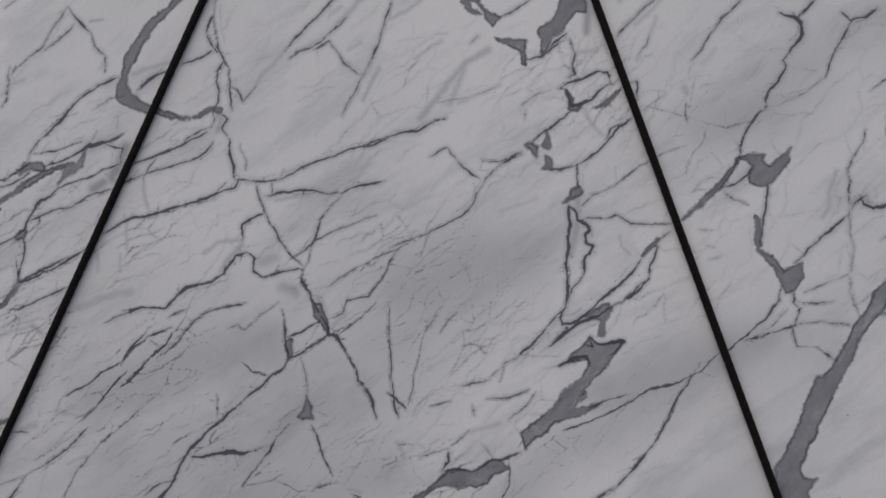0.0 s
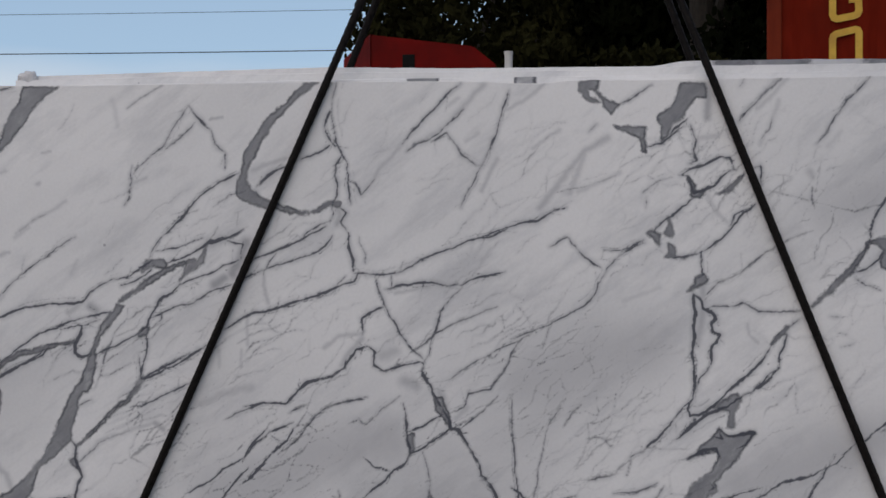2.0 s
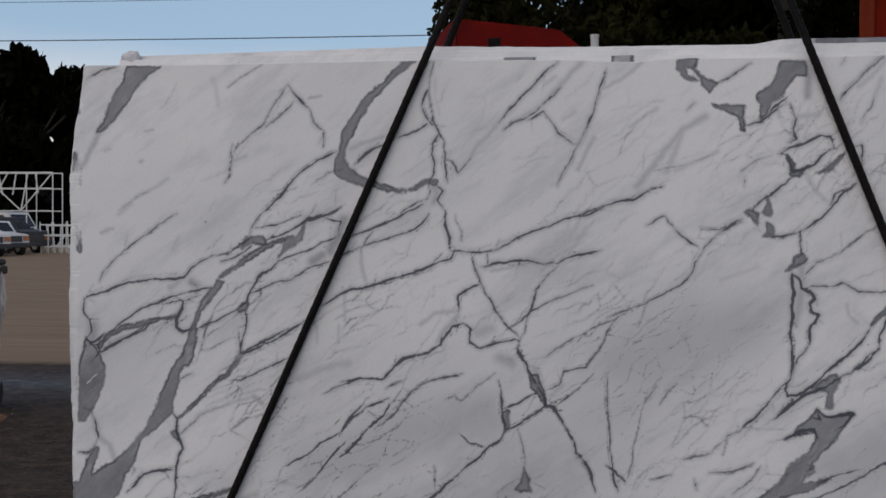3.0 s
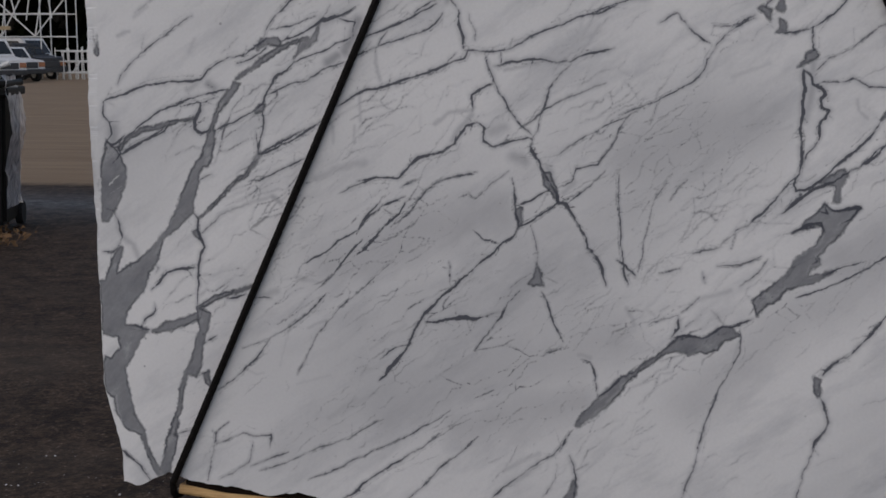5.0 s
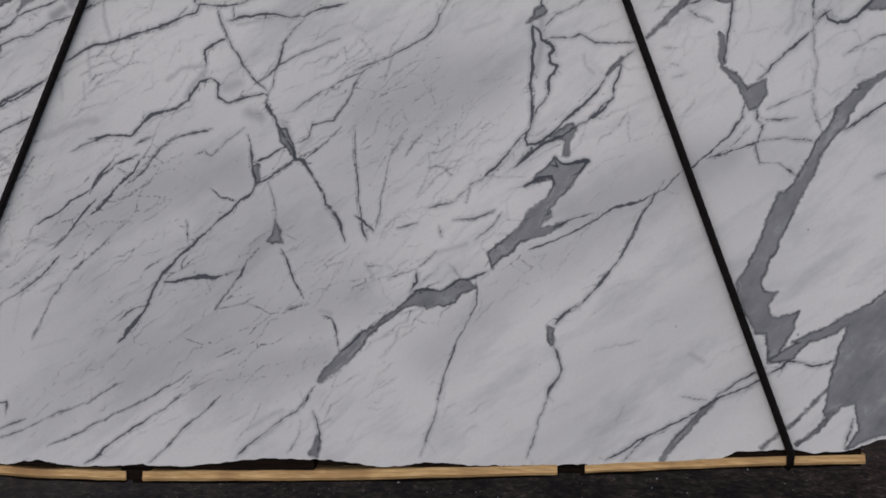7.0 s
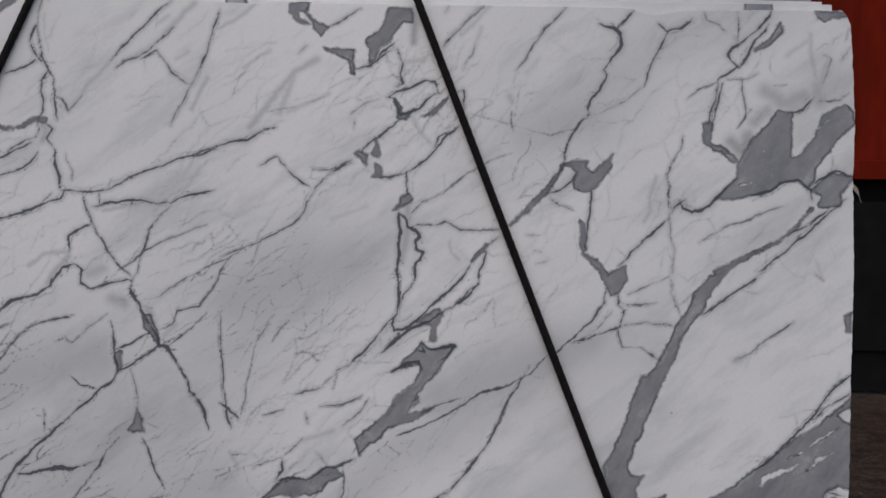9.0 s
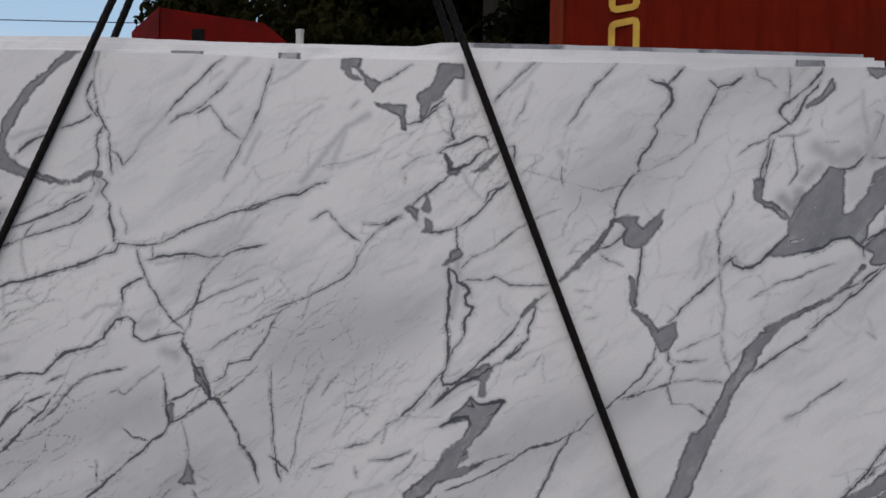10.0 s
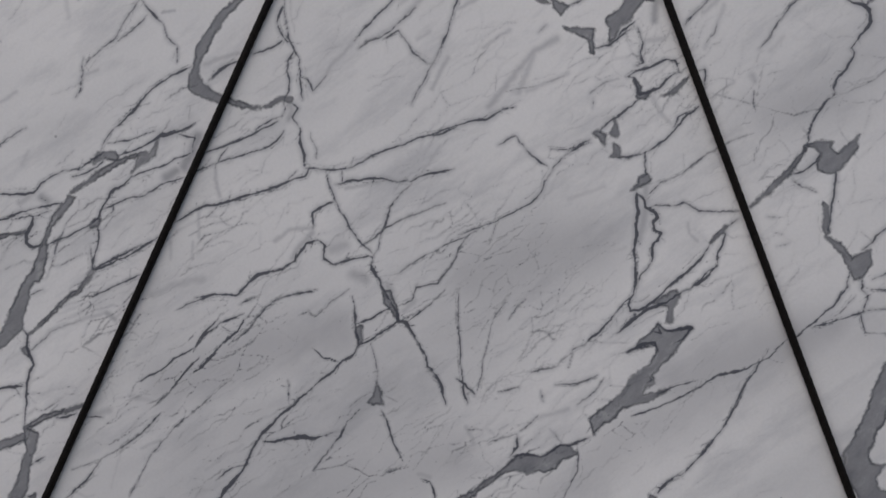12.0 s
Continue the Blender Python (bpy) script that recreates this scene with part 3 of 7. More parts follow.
patch((-1.174, 1.536), (-1.130, 1.536), (-1.116, 1.522), (-1.122, 1.508), (-1.154, 1.522), (-1.186, 1.504))
body((-1.242, 1.428, 4), (-1.193, 1.459, 6), (-1.158, 1.484, 7), (-1.122, 1.508, 6), (-1.081, 1.525, 4), (-1.038, 1.536, 4))
vein(5, 0.8, (-1.243, 1.467), (-1.200, 1.481), (-1.173, 1.498), (-1.151, 1.521))
patch((-1.062, 1.528), (-1.030, 1.536), (-1.003, 1.580), (-1.013, 1.531), (-1.052, 1.511), (-1.080, 1.478), (-1.069, 1.504))
vein(6, 0.9, (-1.083, 1.470), (-1.044, 1.484), (-0.987, 1.504), (-0.946, 1.522), (-0.918, 1.536))
vein(7, 0.95, (-1.080, 1.473), (-1.100, 1.450), (-1.135, 1.426), (-1.156, 1.392), (-1.170, 1.357), (-1.190, 1.337))
vein(5, 0.8, (-1.156, 1.381), (-1.091, 1.409), (-1.043, 1.423), (-1.000, 1.450), (-0.938, 1.470))
haze(0.9, (-0.980, 1.471, 16), (-0.954, 1.489, 12))
haze(0.9, (-0.899, 1.584, 16), (-0.914, 1.539, 16), (-0.934, 1.501, 16))
vein(5, 0.8, (-0.954, 1.587), (-0.907, 1.577), (-0.914, 1.539))
vein(4, 0.7, (-1.128, 1.395), (-1.131, 1.375), (-1.162, 1.348))
patch((-1.194, 1.337), (-1.178, 1.355), (-1.162, 1.355), (-1.168, 1.337), (-1.187, 1.329))
vein(7, 0.85, (-1.170, 1.337), (-1.164, 1.303), (-1.175, 1.262), (-1.182, 1.229), (-1.182, 1.215))
vein(6, 0.9, (-1.182, 1.215), (-1.139, 1.232), (-1.076, 1.260), (-0.998, 1.314))
vein(6, 0.9, (-1.312, 1.281), (-1.254, 1.306), (-1.190, 1.337))
patch((-1.250, 1.419), (-1.235, 1.411), (-1.256, 1.381), (-1.284, 1.350), (-1.298, 1.322), (-1.312, 1.288), (-1.311, 1.247), (-1.316, 1.205), (-1.330, 1.179), (-1.368, 1.179), (-1.339, 1.219), (-1.329, 1.253), (-1.326, 1.288), (-1.305, 1.336), (-1.291, 1.367), (-1.270, 1.394))
vein(8, 0.95, (-1.349, 1.360), (-1.360, 1.329), (-1.369, 1.311), (-1.365, 1.288), (-1.347, 1.274), (-1.333, 1.280), (-1.318, 1.300))
body((-1.371, 1.318, 4), (-1.421, 1.307, 4), (-1.471, 1.293, 6), (-1.522, 1.283, 6), (-1.566, 1.258, 4), (-1.592, 1.230, 6))
vein(5, 0.75, (-1.587, 1.251), (-1.537, 1.289), (-1.487, 1.328), (-1.414, 1.360), (-1.358, 1.377), (-1.299, 1.391), (-1.264, 1.398))
vein(5, 0.75, (-1.414, 1.349), (-1.349, 1.360), (-1.306, 1.374))
vein(6, 0.8, (-1.439, 1.307), (-1.456, 1.279), (-1.507, 1.255), (-1.559, 1.230), (-1.586, 1.210))
vein(4, 0.6, (-1.428, 1.321), (-1.411, 1.349))
haze(0.8, (-1.326, 1.411, 13), (-1.309, 1.400, 13))
vein(6, 0.7, (-1.327, 1.410), (-1.308, 1.400))
haze(0.5, (-1.390, 1.394, 9), (-1.365, 1.411, 9), (-1.338, 1.431, 9))
vein(6, 0.85, (-1.644, 1.361), (-1.643, 1.319), (-1.624, 1.299), (-1.618, 1.271), (-1.637, 1.243), (-1.631, 1.215))
vein(6, 0.85, (-1.622, 1.237), (-1.595, 1.233), (-1.591, 1.216), (-1.616, 1.187))
haze(0.9, (-1.613, 1.282, 20), (-1.617, 1.228, 20), (-1.616, 1.189, 20))
vein(6, 0.85, (-0.950, 1.352), (-0.908, 1.380), (-0.868, 1.397))
haze(0.35, (-0.971, 1.305, 6), (-0.963, 1.251, 6))
haze(0.4, (-0.907, 1.298, 6), (-0.906, 1.252, 6))
haze(0.45, (-0.891, 1.380, 6), (-0.890, 1.312, 6))
haze(0.25, (-1.382, 1.501, 6), (-1.368, 1.536, 6))
vein(5, 0.75, (-0.915, 1.484), (-0.873, 1.504), (-0.797, 1.525), (-0.721, 1.549), (-0.680, 1.574), (-0.664, 1.601))
vein(6, 0.9, (-0.876, 1.539), (-0.817, 1.558), (-0.770, 1.579), (-0.708, 1.612), (-0.682, 1.626))
vein(4, 0.6, (-0.848, 1.501), (-0.831, 1.531), (-0.814, 1.552))
haze(0.5, (-0.848, 1.498, 6), (-0.844, 1.446, 6), (-0.836, 1.421, 6))
vein(7, 1, (-0.919, 1.377), (-0.874, 1.396), (-0.843, 1.397), (-0.802, 1.413), (-0.754, 1.430), (-0.706, 1.441), (-0.665, 1.457), (-0.632, 1.472), (-0.605, 1.481), (-0.594, 1.501))
vein(4, 0.6, (-0.871, 1.363), (-0.843, 1.394))
vein(5, 0.6, (-0.649, 1.471), (-0.627, 1.495))
vein(7, 0.85, (-0.620, 1.609), (-0.619, 1.574), (-0.608, 1.541), (-0.605, 1.508))
vein(4, 0.55, (-0.592, 1.598), (-0.592, 1.582), (-0.575, 1.555), (-0.575, 1.531))
vein(5, 0.7, (-0.605, 1.501), (-0.583, 1.502), (-0.543, 1.501), (-0.509, 1.498), (-0.476, 1.508), (-0.417, 1.541), (-0.363, 1.565), (-0.296, 1.587), (-0.245, 1.600), (-0.198, 1.619))
haze(0.35, (-0.469, 1.516, 11), (-0.417, 1.545, 11))
vein(5, 0.75, (-0.547, 1.498), (-0.536, 1.455), (-0.522, 1.418), (-0.508, 1.392), (-0.489, 1.366), (-0.472, 1.336), (-0.454, 1.313), (-0.415, 1.277))
vein(5, 0.7, (-0.506, 1.498), (-0.506, 1.465))
vein(6, 0.8, (-0.523, 1.461), (-0.476, 1.473), (-0.395, 1.479), (-0.355, 1.470), (-0.317, 1.471), (-0.296, 1.486), (-0.250, 1.498), (-0.205, 1.507))
haze(0.5, (-0.495, 1.452, 6), (-0.403, 1.468, 6))
haze(0.35, (-0.296, 1.486, 6), (-0.269, 1.527, 6), (-0.245, 1.567, 6))
vein(5, 0.6, (-0.319, 1.466), (-0.343, 1.436), (-0.375, 1.402), (-0.386, 1.356), (-0.397, 1.316), (-0.402, 1.290), (-0.415, 1.268))
vein(7, 0.95, (-0.522, 1.416), (-0.563, 1.398), (-0.582, 1.382), (-0.577, 1.349), (-0.582, 1.340))
haze(0.5, (-0.582, 1.343, 7), (-0.643, 1.338, 7), (-0.683, 1.308, 7))
haze(0.6, (-0.582, 1.330, 10), (-0.607, 1.297, 10), (-0.633, 1.262, 10))
vein(6, 0.95, (-0.568, 1.312), (-0.595, 1.301), (-0.612, 1.274), (-0.628, 1.249), (-0.669, 1.225), (-0.724, 1.211), (-0.743, 1.194))
vein(6, 0.85, (-0.568, 1.312), (-0.545, 1.296), (-0.548, 1.266), (-0.521, 1.246), (-0.488, 1.257), (-0.428, 1.271), (-0.415, 1.268))
haze(0.5, (-0.527, 1.286, 17), (-0.490, 1.298, 17))
vein(4, 0.6, (-0.480, 1.276), (-0.488, 1.257))
vein(7, 0.9, (-0.415, 1.268), (-0.418, 1.238), (-0.393, 1.199))
vein(4, 0.45, (-0.448, 1.297), (-0.415, 1.319), (-0.375, 1.351), (-0.329, 1.376), (-0.269, 1.400), (-0.224, 1.413))
vein(4, 0.55, (-0.342, 1.232), (-0.282, 1.272), (-0.230, 1.299), (-0.171, 1.329), (-0.136, 1.348))
vein(4, 0.5, (-0.171, 1.326), (-0.197, 1.273), (-0.230, 1.220), (-0.243, 1.201))
haze(0.5, (-0.171, 1.326, 9), (-0.197, 1.273, 9), (-0.243, 1.201, 9))
haze(0.6, (-0.467, 1.220, 20), (-0.437, 1.210, 20))
vein(4, 0.65, (-0.188, 1.332), (-0.142, 1.352), (-0.091, 1.372), (-0.045, 1.395), (-0.000, 1.424), (0.031, 1.453), (0.034, 1.475), (0.054, 1.511), (0.089, 1.550))
vein(4, 0.5, (-0.087, 1.374), (-0.102, 1.332), (-0.113, 1.306))
vein(5, 0.65, (-0.091, 1.570), (-0.045, 1.596), (-0.019, 1.567), (-0.000, 1.543), (0.039, 1.517))
vein(6, 0.7, (0.051, 1.563), (0.096, 1.563), (0.153, 1.592))
vein(5, 0.6, (0.089, 1.550), (0.123, 1.569), (0.153, 1.583))
vein(8, 0.95, (0.297, 1.559), (0.297, 1.534), (0.300, 1.504), (0.285, 1.491))
patch((0.282, 1.494), (0.300, 1.508), (0.312, 1.487), (0.291, 1.473), (0.263, 1.458), (0.277, 1.477))
vein(7, 0.95, (0.275, 1.454), (0.277, 1.425), (0.281, 1.400), (0.274, 1.374), (0.277, 1.343), (0.271, 1.304), (0.276, 1.260), (0.276, 1.209))
vein(7, 0.95, (0.275, 1.451), (0.297, 1.438), (0.302, 1.415), (0.322, 1.403), (0.330, 1.387), (0.315, 1.377), (0.321, 1.354), (0.342, 1.349), (0.332, 1.326), (0.317, 1.310), (0.317, 1.279), (0.314, 1.266))
vein(5, 0.75, (0.314, 1.266), (0.289, 1.235), (0.283, 1.209))
haze(0.6, (0.298, 1.480, 11), (0.298, 1.408, 11), (0.281, 1.323, 11))
vein(5, 0.6, (0.309, 1.413), (0.345, 1.421), (0.377, 1.420), (0.395, 1.429), (0.438, 1.409), (0.487, 1.406), (0.536, 1.407))
vein(4, 0.5, (0.302, 1.444), (0.340, 1.480), (0.390, 1.504), (0.439, 1.545), (0.476, 1.565))
patch((0.489, 1.353), (0.506, 1.370), (0.511, 1.373), (0.502, 1.350), (0.469, 1.322), (0.477, 1.341))
vein(6, 0.8, (0.536, 1.388), (0.509, 1.368))
vein(6, 0.85, (0.499, 1.350), (0.509, 1.350), (0.501, 1.319), (0.486, 1.294), (0.483, 1.263), (0.456, 1.230), (0.424, 1.208))
vein(5, 0.7, (0.469, 1.322), (0.449, 1.286), (0.406, 1.245), (0.369, 1.207))
haze(0.4, (0.410, 1.378, 4), (0.414, 1.349, 4), (0.437, 1.327, 4))
haze(0.3, (0.095, 1.430, 7), (0.190, 1.467, 7))
haze(0.3, (0.146, 1.274, 7), (0.251, 1.310, 7))
haze(0.3, (-0.045, 1.236, 9), (0.038, 1.257, 9))
patch((-1.635, 1.253), (-1.600, 1.221), (-1.575, 1.178), (-1.576, 1.136), (-1.588, 1.101), (-1.604, 1.065), (-1.630, 1.019), (-1.649, 1.022), (-1.650, 1.100), (-1.651, 1.178))
vein(7, 0.9, (-1.635, 1.256), (-1.620, 1.242), (-1.604, 1.245), (-1.576, 1.267))
vein(6, 0.85, (-1.590, 1.213), (-1.555, 1.235), (-1.508, 1.256), (-1.462, 1.284))
vein(5, 0.75, (-1.641, 1.060), (-1.613, 1.051), (-1.602, 1.025), (-1.587, 0.993), (-1.588, 0.979), (-1.601, 0.950), (-1.617, 0.935), (-1.648, 0.935))
haze(0.5, (-1.588, 0.979, 9), (-1.554, 0.959, 9), (-1.536, 0.916, 9))
patch((-1.325, 1.284), (-1.308, 1.284), (-1.314, 1.256), (-1.321, 1.208), (-1.352, 1.165), (-1.361, 1.131), (-1.373, 1.074), (-1.370, 1.049), (-1.397, 1.031), (-1.416, 1.010), (-1.463, 0.974), (-1.474, 0.938), (-1.484, 0.909), (-1.510, 0.879), (-1.516, 0.844), (-1.524, 0.823), (-1.550, 0.803), (-1.575, 0.765), (-1.580, 0.727), (-1.538, 0.725), (-1.508, 0.711), (-1.536, 0.681), (-1.556, 0.645), (-1.583, 0.603), (-1.577, 0.570), (-1.560, 0.505), (-1.549, 0.461), (-1.522, 0.426), (-1.528, 0.408), (-1.581, 0.430), (-1.608, 0.474), (-1.617, 0.518), (-1.629, 0.521), (-1.645, 0.538), (-1.650, 0.604), (-1.645, 0.634), (-1.626, 0.628), (-1.614, 0.643), (-1.594, 0.662), (-1.602, 0.694), (-1.621, 0.690), (-1.636, 0.693), (-1.652, 0.696), (-1.656, 0.779), (-1.658, 0.849), (-1.642, 0.856), (-1.630, 0.893), (-1.616, 0.921), (-1.601, 0.947), (-1.584, 0.953), (-1.591, 0.926), (-1.604, 0.894), (-1.607, 0.871), (-1.587, 0.886), (-1.533, 0.919), (-1.486, 0.960), (-1.454, 1.002), (-1.427, 1.053), (-1.406, 1.108), (-1.379, 1.168), (-1.348, 1.218))
vein(7, 0.9, (-1.370, 1.049), (-1.355, 1.036), (-1.359, 1.003), (-1.350, 0.976), (-1.342, 0.954), (-1.354, 0.933), (-1.358, 0.890), (-1.356, 0.847), (-1.360, 0.823), (-1.363, 0.783))
patch((-1.374, 0.999), (-1.361, 1.004), (-1.350, 0.989), (-1.353, 0.973), (-1.368, 0.985))
body((-1.352, 1.039, 3), (-1.302, 1.082, 4), (-1.265, 1.123, 4), (-1.226, 1.155, 4), (-1.196, 1.188, 4), (-1.181, 1.219, 3))
vein(5, 0.75, (-1.181, 1.219), (-1.188, 1.264), (-1.188, 1.284))
vein(6, 0.8, (-1.181, 1.219), (-1.138, 1.239), (-1.056, 1.283))
vein(5, 0.7, (-1.353, 1.145), (-1.319, 1.159))
vein(5, 0.65, (-1.212, 1.141), (-1.169, 1.152), (-1.109, 1.183), (-1.044, 1.211))
haze(0.45, (-1.344, 0.994, 7), (-1.295, 1.046, 7), (-1.213, 1.083, 7), (-1.140, 1.101, 7))
vein(3, 0.4, (-1.344, 0.994), (-1.295, 1.046), (-1.213, 1.083))
haze(0.7, (-1.140, 1.101, 9), (-1.116, 1.086, 9))
vein(6, 0.9, (-1.498, 0.830), (-1.450, 0.880), (-1.411, 0.892), (-1.362, 0.898))
vein(5, 0.8, (-1.486, 0.901), (-1.477, 0.891), (-1.486, 0.881))
vein(6, 0.85, (-1.054, 0.916), (-0.981, 0.953), (-0.953, 0.982), (-0.895, 1.013), (-0.873, 1.051), (-0.833, 1.093))
vein(6, 0.8, (-0.996, 0.862), (-0.963, 0.890), (-0.916, 0.954), (-0.880, 0.989))
vein(6, 0.8, (-0.895, 0.947), (-0.860, 0.983), (-0.834, 1.003))
vein(5, 0.6, (-1.069, 0.875), (-1.054, 0.916))
haze(0.45, (-1.069, 0.880, 10), (-0.996, 0.866, 10))
haze(0.45, (-1.015, 1.153, 13), (-0.951, 1.181, 13), (-0.879, 1.199, 13))
vein(5, 0.6, (-0.951, 1.112), (-0.879, 1.147), (-0.833, 1.161))
vein(6, 0.85, (-0.897, 1.147), (-0.839, 1.161), (-0.784, 1.157), (-0.755, 1.189), (-0.727, 1.215), (-0.671, 1.229), (-0.626, 1.256), (-0.620, 1.277))
vein(5, 0.75, (-0.898, 1.003), (-0.869, 1.045), (-0.825, 1.087), (-0.762, 1.107))
vein(6, 0.85, (-0.898, 0.947), (-0.863, 0.975), (-0.826, 1.021), (-0.780, 1.059), (-0.762, 1.093))
vein(4, 0.6, (-0.863, 0.978), (-0.812, 0.990), (-0.770, 1.012))
vein(4, 0.6, (-0.826, 1.077), (-0.794, 1.058), (-0.777, 1.063))
vein(5, 0.6, (-0.802, 1.024), (-0.756, 1.060), (-0.706, 1.121), (-0.671, 1.149), (-0.623, 1.166), (-0.561, 1.179))
vein(5, 0.6, (-0.776, 1.131), (-0.727, 1.154))
vein(5, 0.5, (-0.723, 1.135), (-0.706, 1.120))
vein(4, 0.5, (-0.615, 1.111), (-0.589, 1.122), (-0.567, 1.105), (-0.526, 1.149), (-0.478, 1.183))
haze(0.4, (-0.589, 1.061, 6), (-0.567, 1.105, 6))
vein(6, 0.85, (-0.468, 1.163), (-0.461, 1.109), (-0.458, 1.069), (-0.450, 1.033))
patch((-0.460, 1.085), (-0.440, 1.088), (-0.440, 1.043), (-0.450, 1.033), (-0.458, 1.058))
vein(6, 0.95, (-0.461, 1.090), (-0.417, 1.107), (-0.363, 1.137))
vein(6, 0.95, (-0.450, 1.033), (-0.409, 1.053), (-0.370, 1.083), (-0.343, 1.103))
vein(7, 1, (-0.418, 1.250), (-0.404, 1.220), (-0.384, 1.183), (-0.363, 1.150), (-0.349, 1.124), (-0.343, 1.103), (-0.322, 1.100), (-0.302, 1.064), (-0.288, 1.038), (-0.271, 1.011), (-0.265, 0.984), (-0.241, 0.957), (-0.227, 0.931), (-0.216, 0.884))
patch((-0.384, 1.183), (-0.366, 1.179), (-0.351, 1.142), (-0.343, 1.104), (-0.357, 1.115), (-0.372, 1.137), (-0.386, 1.146))
haze(0.6, (-0.372, 1.194, 13), (-0.357, 1.156, 13))
vein(5, 0.6, (-0.349, 1.140), (-0.310, 1.157), (-0.297, 1.191), (-0.244, 1.203), (-0.217, 1.237), (-0.191, 1.276))
vein(5, 0.6, (-0.310, 1.108), (-0.262, 1.144), (-0.223, 1.184))
haze(0.5, (-0.331, 1.127, 9), (-0.301, 1.157, 9))
vein(7, 0.95, (-0.450, 1.033), (-0.464, 1.008), (-0.499, 0.984), (-0.519, 0.961), (-0.567, 0.919), (-0.615, 0.879), (-0.657, 0.839))
vein(5, 0.7, (-0.575, 1.021), (-0.547, 0.997), (-0.505, 0.988))
vein(8, 0.7, (-0.482, 0.990), (-0.464, 1.008))
vein(5, 0.6, (-0.184, 1.191), (-0.189, 1.125), (-0.178, 1.039), (-0.177, 0.985), (-0.173, 0.945), (-0.159, 0.893))
haze(0.4, (-0.184, 1.191, 7), (-0.189, 1.125, 7), (-0.177, 0.985, 7))
vein(8, 0.8, (-0.187, 0.952), (-0.164, 0.935), (-0.140, 0.913))
vein(8, 0.8, (-0.173, 0.945), (-0.166, 0.912), (-0.156, 0.889))
vein(5, 0.5, (-0.417, 1.036), (-0.403, 0.996), (-0.399, 0.941))
haze(0.4, (-0.417, 1.036, 9), (-0.403, 0.996, 9), (-0.399, 0.941, 9))
patch((-0.399, 0.938), (-0.385, 0.901), (-0.382, 0.875), (-0.422, 0.880), (-0.408, 0.900))
vein(4, 0.5, (-0.471, 0.866), (-0.416, 0.911))
vein(5, 0.6, (-0.637, 0.937), (-0.634, 0.876))
vein(4, 0.5, (-0.656, 0.917), (-0.635, 0.917))
vein(4, 0.45, (-0.899, 0.833), (-0.841, 0.892), (-0.791, 0.935))
vein(4, 0.55, (-0.132, 0.919), (-0.122, 0.967), (-0.110, 1.026), (-0.097, 1.099), (-0.079, 1.131), (-0.060, 1.158))
vein(4, 0.4, (-0.052, 1.110), (-0.027, 1.152), (-0.008, 1.171))
vein(6, 0.7, (0.038, 1.084), (0.051, 1.077), (0.065, 1.061))
vein(4, 0.5, (0.006, 1.081), (0.038, 1.084))
vein(6, 0.85, (0.275, 1.281), (0.279, 1.217), (0.273, 1.186), (0.251, 1.162), (0.223, 1.128), (0.186, 1.088), (0.155, 1.056))
vein(5, 0.65, (0.155, 1.056), (0.117, 1.035), (0.105, 0.990))
vein(7, 0.9, (0.273, 1.186), (0.261, 1.160), (0.264, 1.141), (0.285, 1.144), (0.322, 1.167), (0.353, 1.199), (0.395, 1.237), (0.446, 1.281))
vein(8, 0.95, (0.230, 1.083), (0.274, 1.121), (0.310, 1.147), (0.354, 1.167), (0.384, 1.186), (0.421, 1.205))
vein(5, 0.8, (0.421, 1.205), (0.462, 1.250), (0.484, 1.263))
patch((0.322, 1.164), (0.344, 1.182), (0.382, 1.196), (0.392, 1.186), (0.378, 1.160), (0.372, 1.117), (0.357, 1.114), (0.363, 1.153), (0.335, 1.161))
patch((0.336, 1.113), (0.358, 1.093), (0.392, 1.099), (0.424, 1.101), (0.400, 1.070), (0.383, 1.034), (0.340, 1.000), (0.325, 0.974), (0.331, 0.957), (0.306, 0.942), (0.301, 0.924), (0.335, 0.933), (0.365, 0.937), (0.329, 0.914), (0.273, 0.894), (0.248, 0.888), (0.230, 0.864), (0.195, 0.837), (0.177, 0.817), (0.169, 0.854), (0.177, 0.869), (0.209, 0.896), (0.247, 0.926), (0.271, 0.973), (0.314, 1.000), (0.337, 1.038), (0.331, 1.056), (0.282, 1.041), (0.261, 1.034), (0.276, 1.050), (0.319, 1.087))
vein(6, 0.9, (0.336, 1.113), (0.358, 1.093), (0.392, 1.099), (0.424, 1.101), (0.403, 1.075), (0.384, 1.063), (0.378, 1.056))
vein(6, 0.9, (0.319, 1.090), (0.344, 1.084), (0.336, 1.110))
vein(7, 0.9, (0.261, 1.037), (0.289, 1.052), (0.328, 1.061), (0.338, 1.042))
vein(5, 0.7, (0.316, 0.974), (0.325, 0.962), (0.311, 0.953))
vein(5, 0.65, (0.336, 0.925), (0.385, 0.949), (0.441, 0.969))
haze(0.4, (0.441, 0.969, 6), (0.479, 0.996, 6), (0.519, 1.024, 6))
vein(5, 0.75, (0.274, 0.868), (0.343, 0.893), (0.405, 0.923), (0.465, 0.963), (0.508, 0.985), (0.563, 0.999))
haze(0.35, (0.390, 0.959, 13), (0.445, 0.974, 13))
vein(5, 0.5, (0.009, 0.975), (0.074, 0.989), (0.112, 1.028))
vein(5, 0.5, (0.074, 0.946), (0.132, 0.947), (0.183, 0.972))
vein(4, 0.55, (0.133, 0.891), (0.177, 0.932), (0.202, 0.965))
vein(5, 0.5, (-0.075, 0.917), (-0.023, 0.934))
vein(5, 0.6, (0.039, 0.925), (0.045, 0.899))
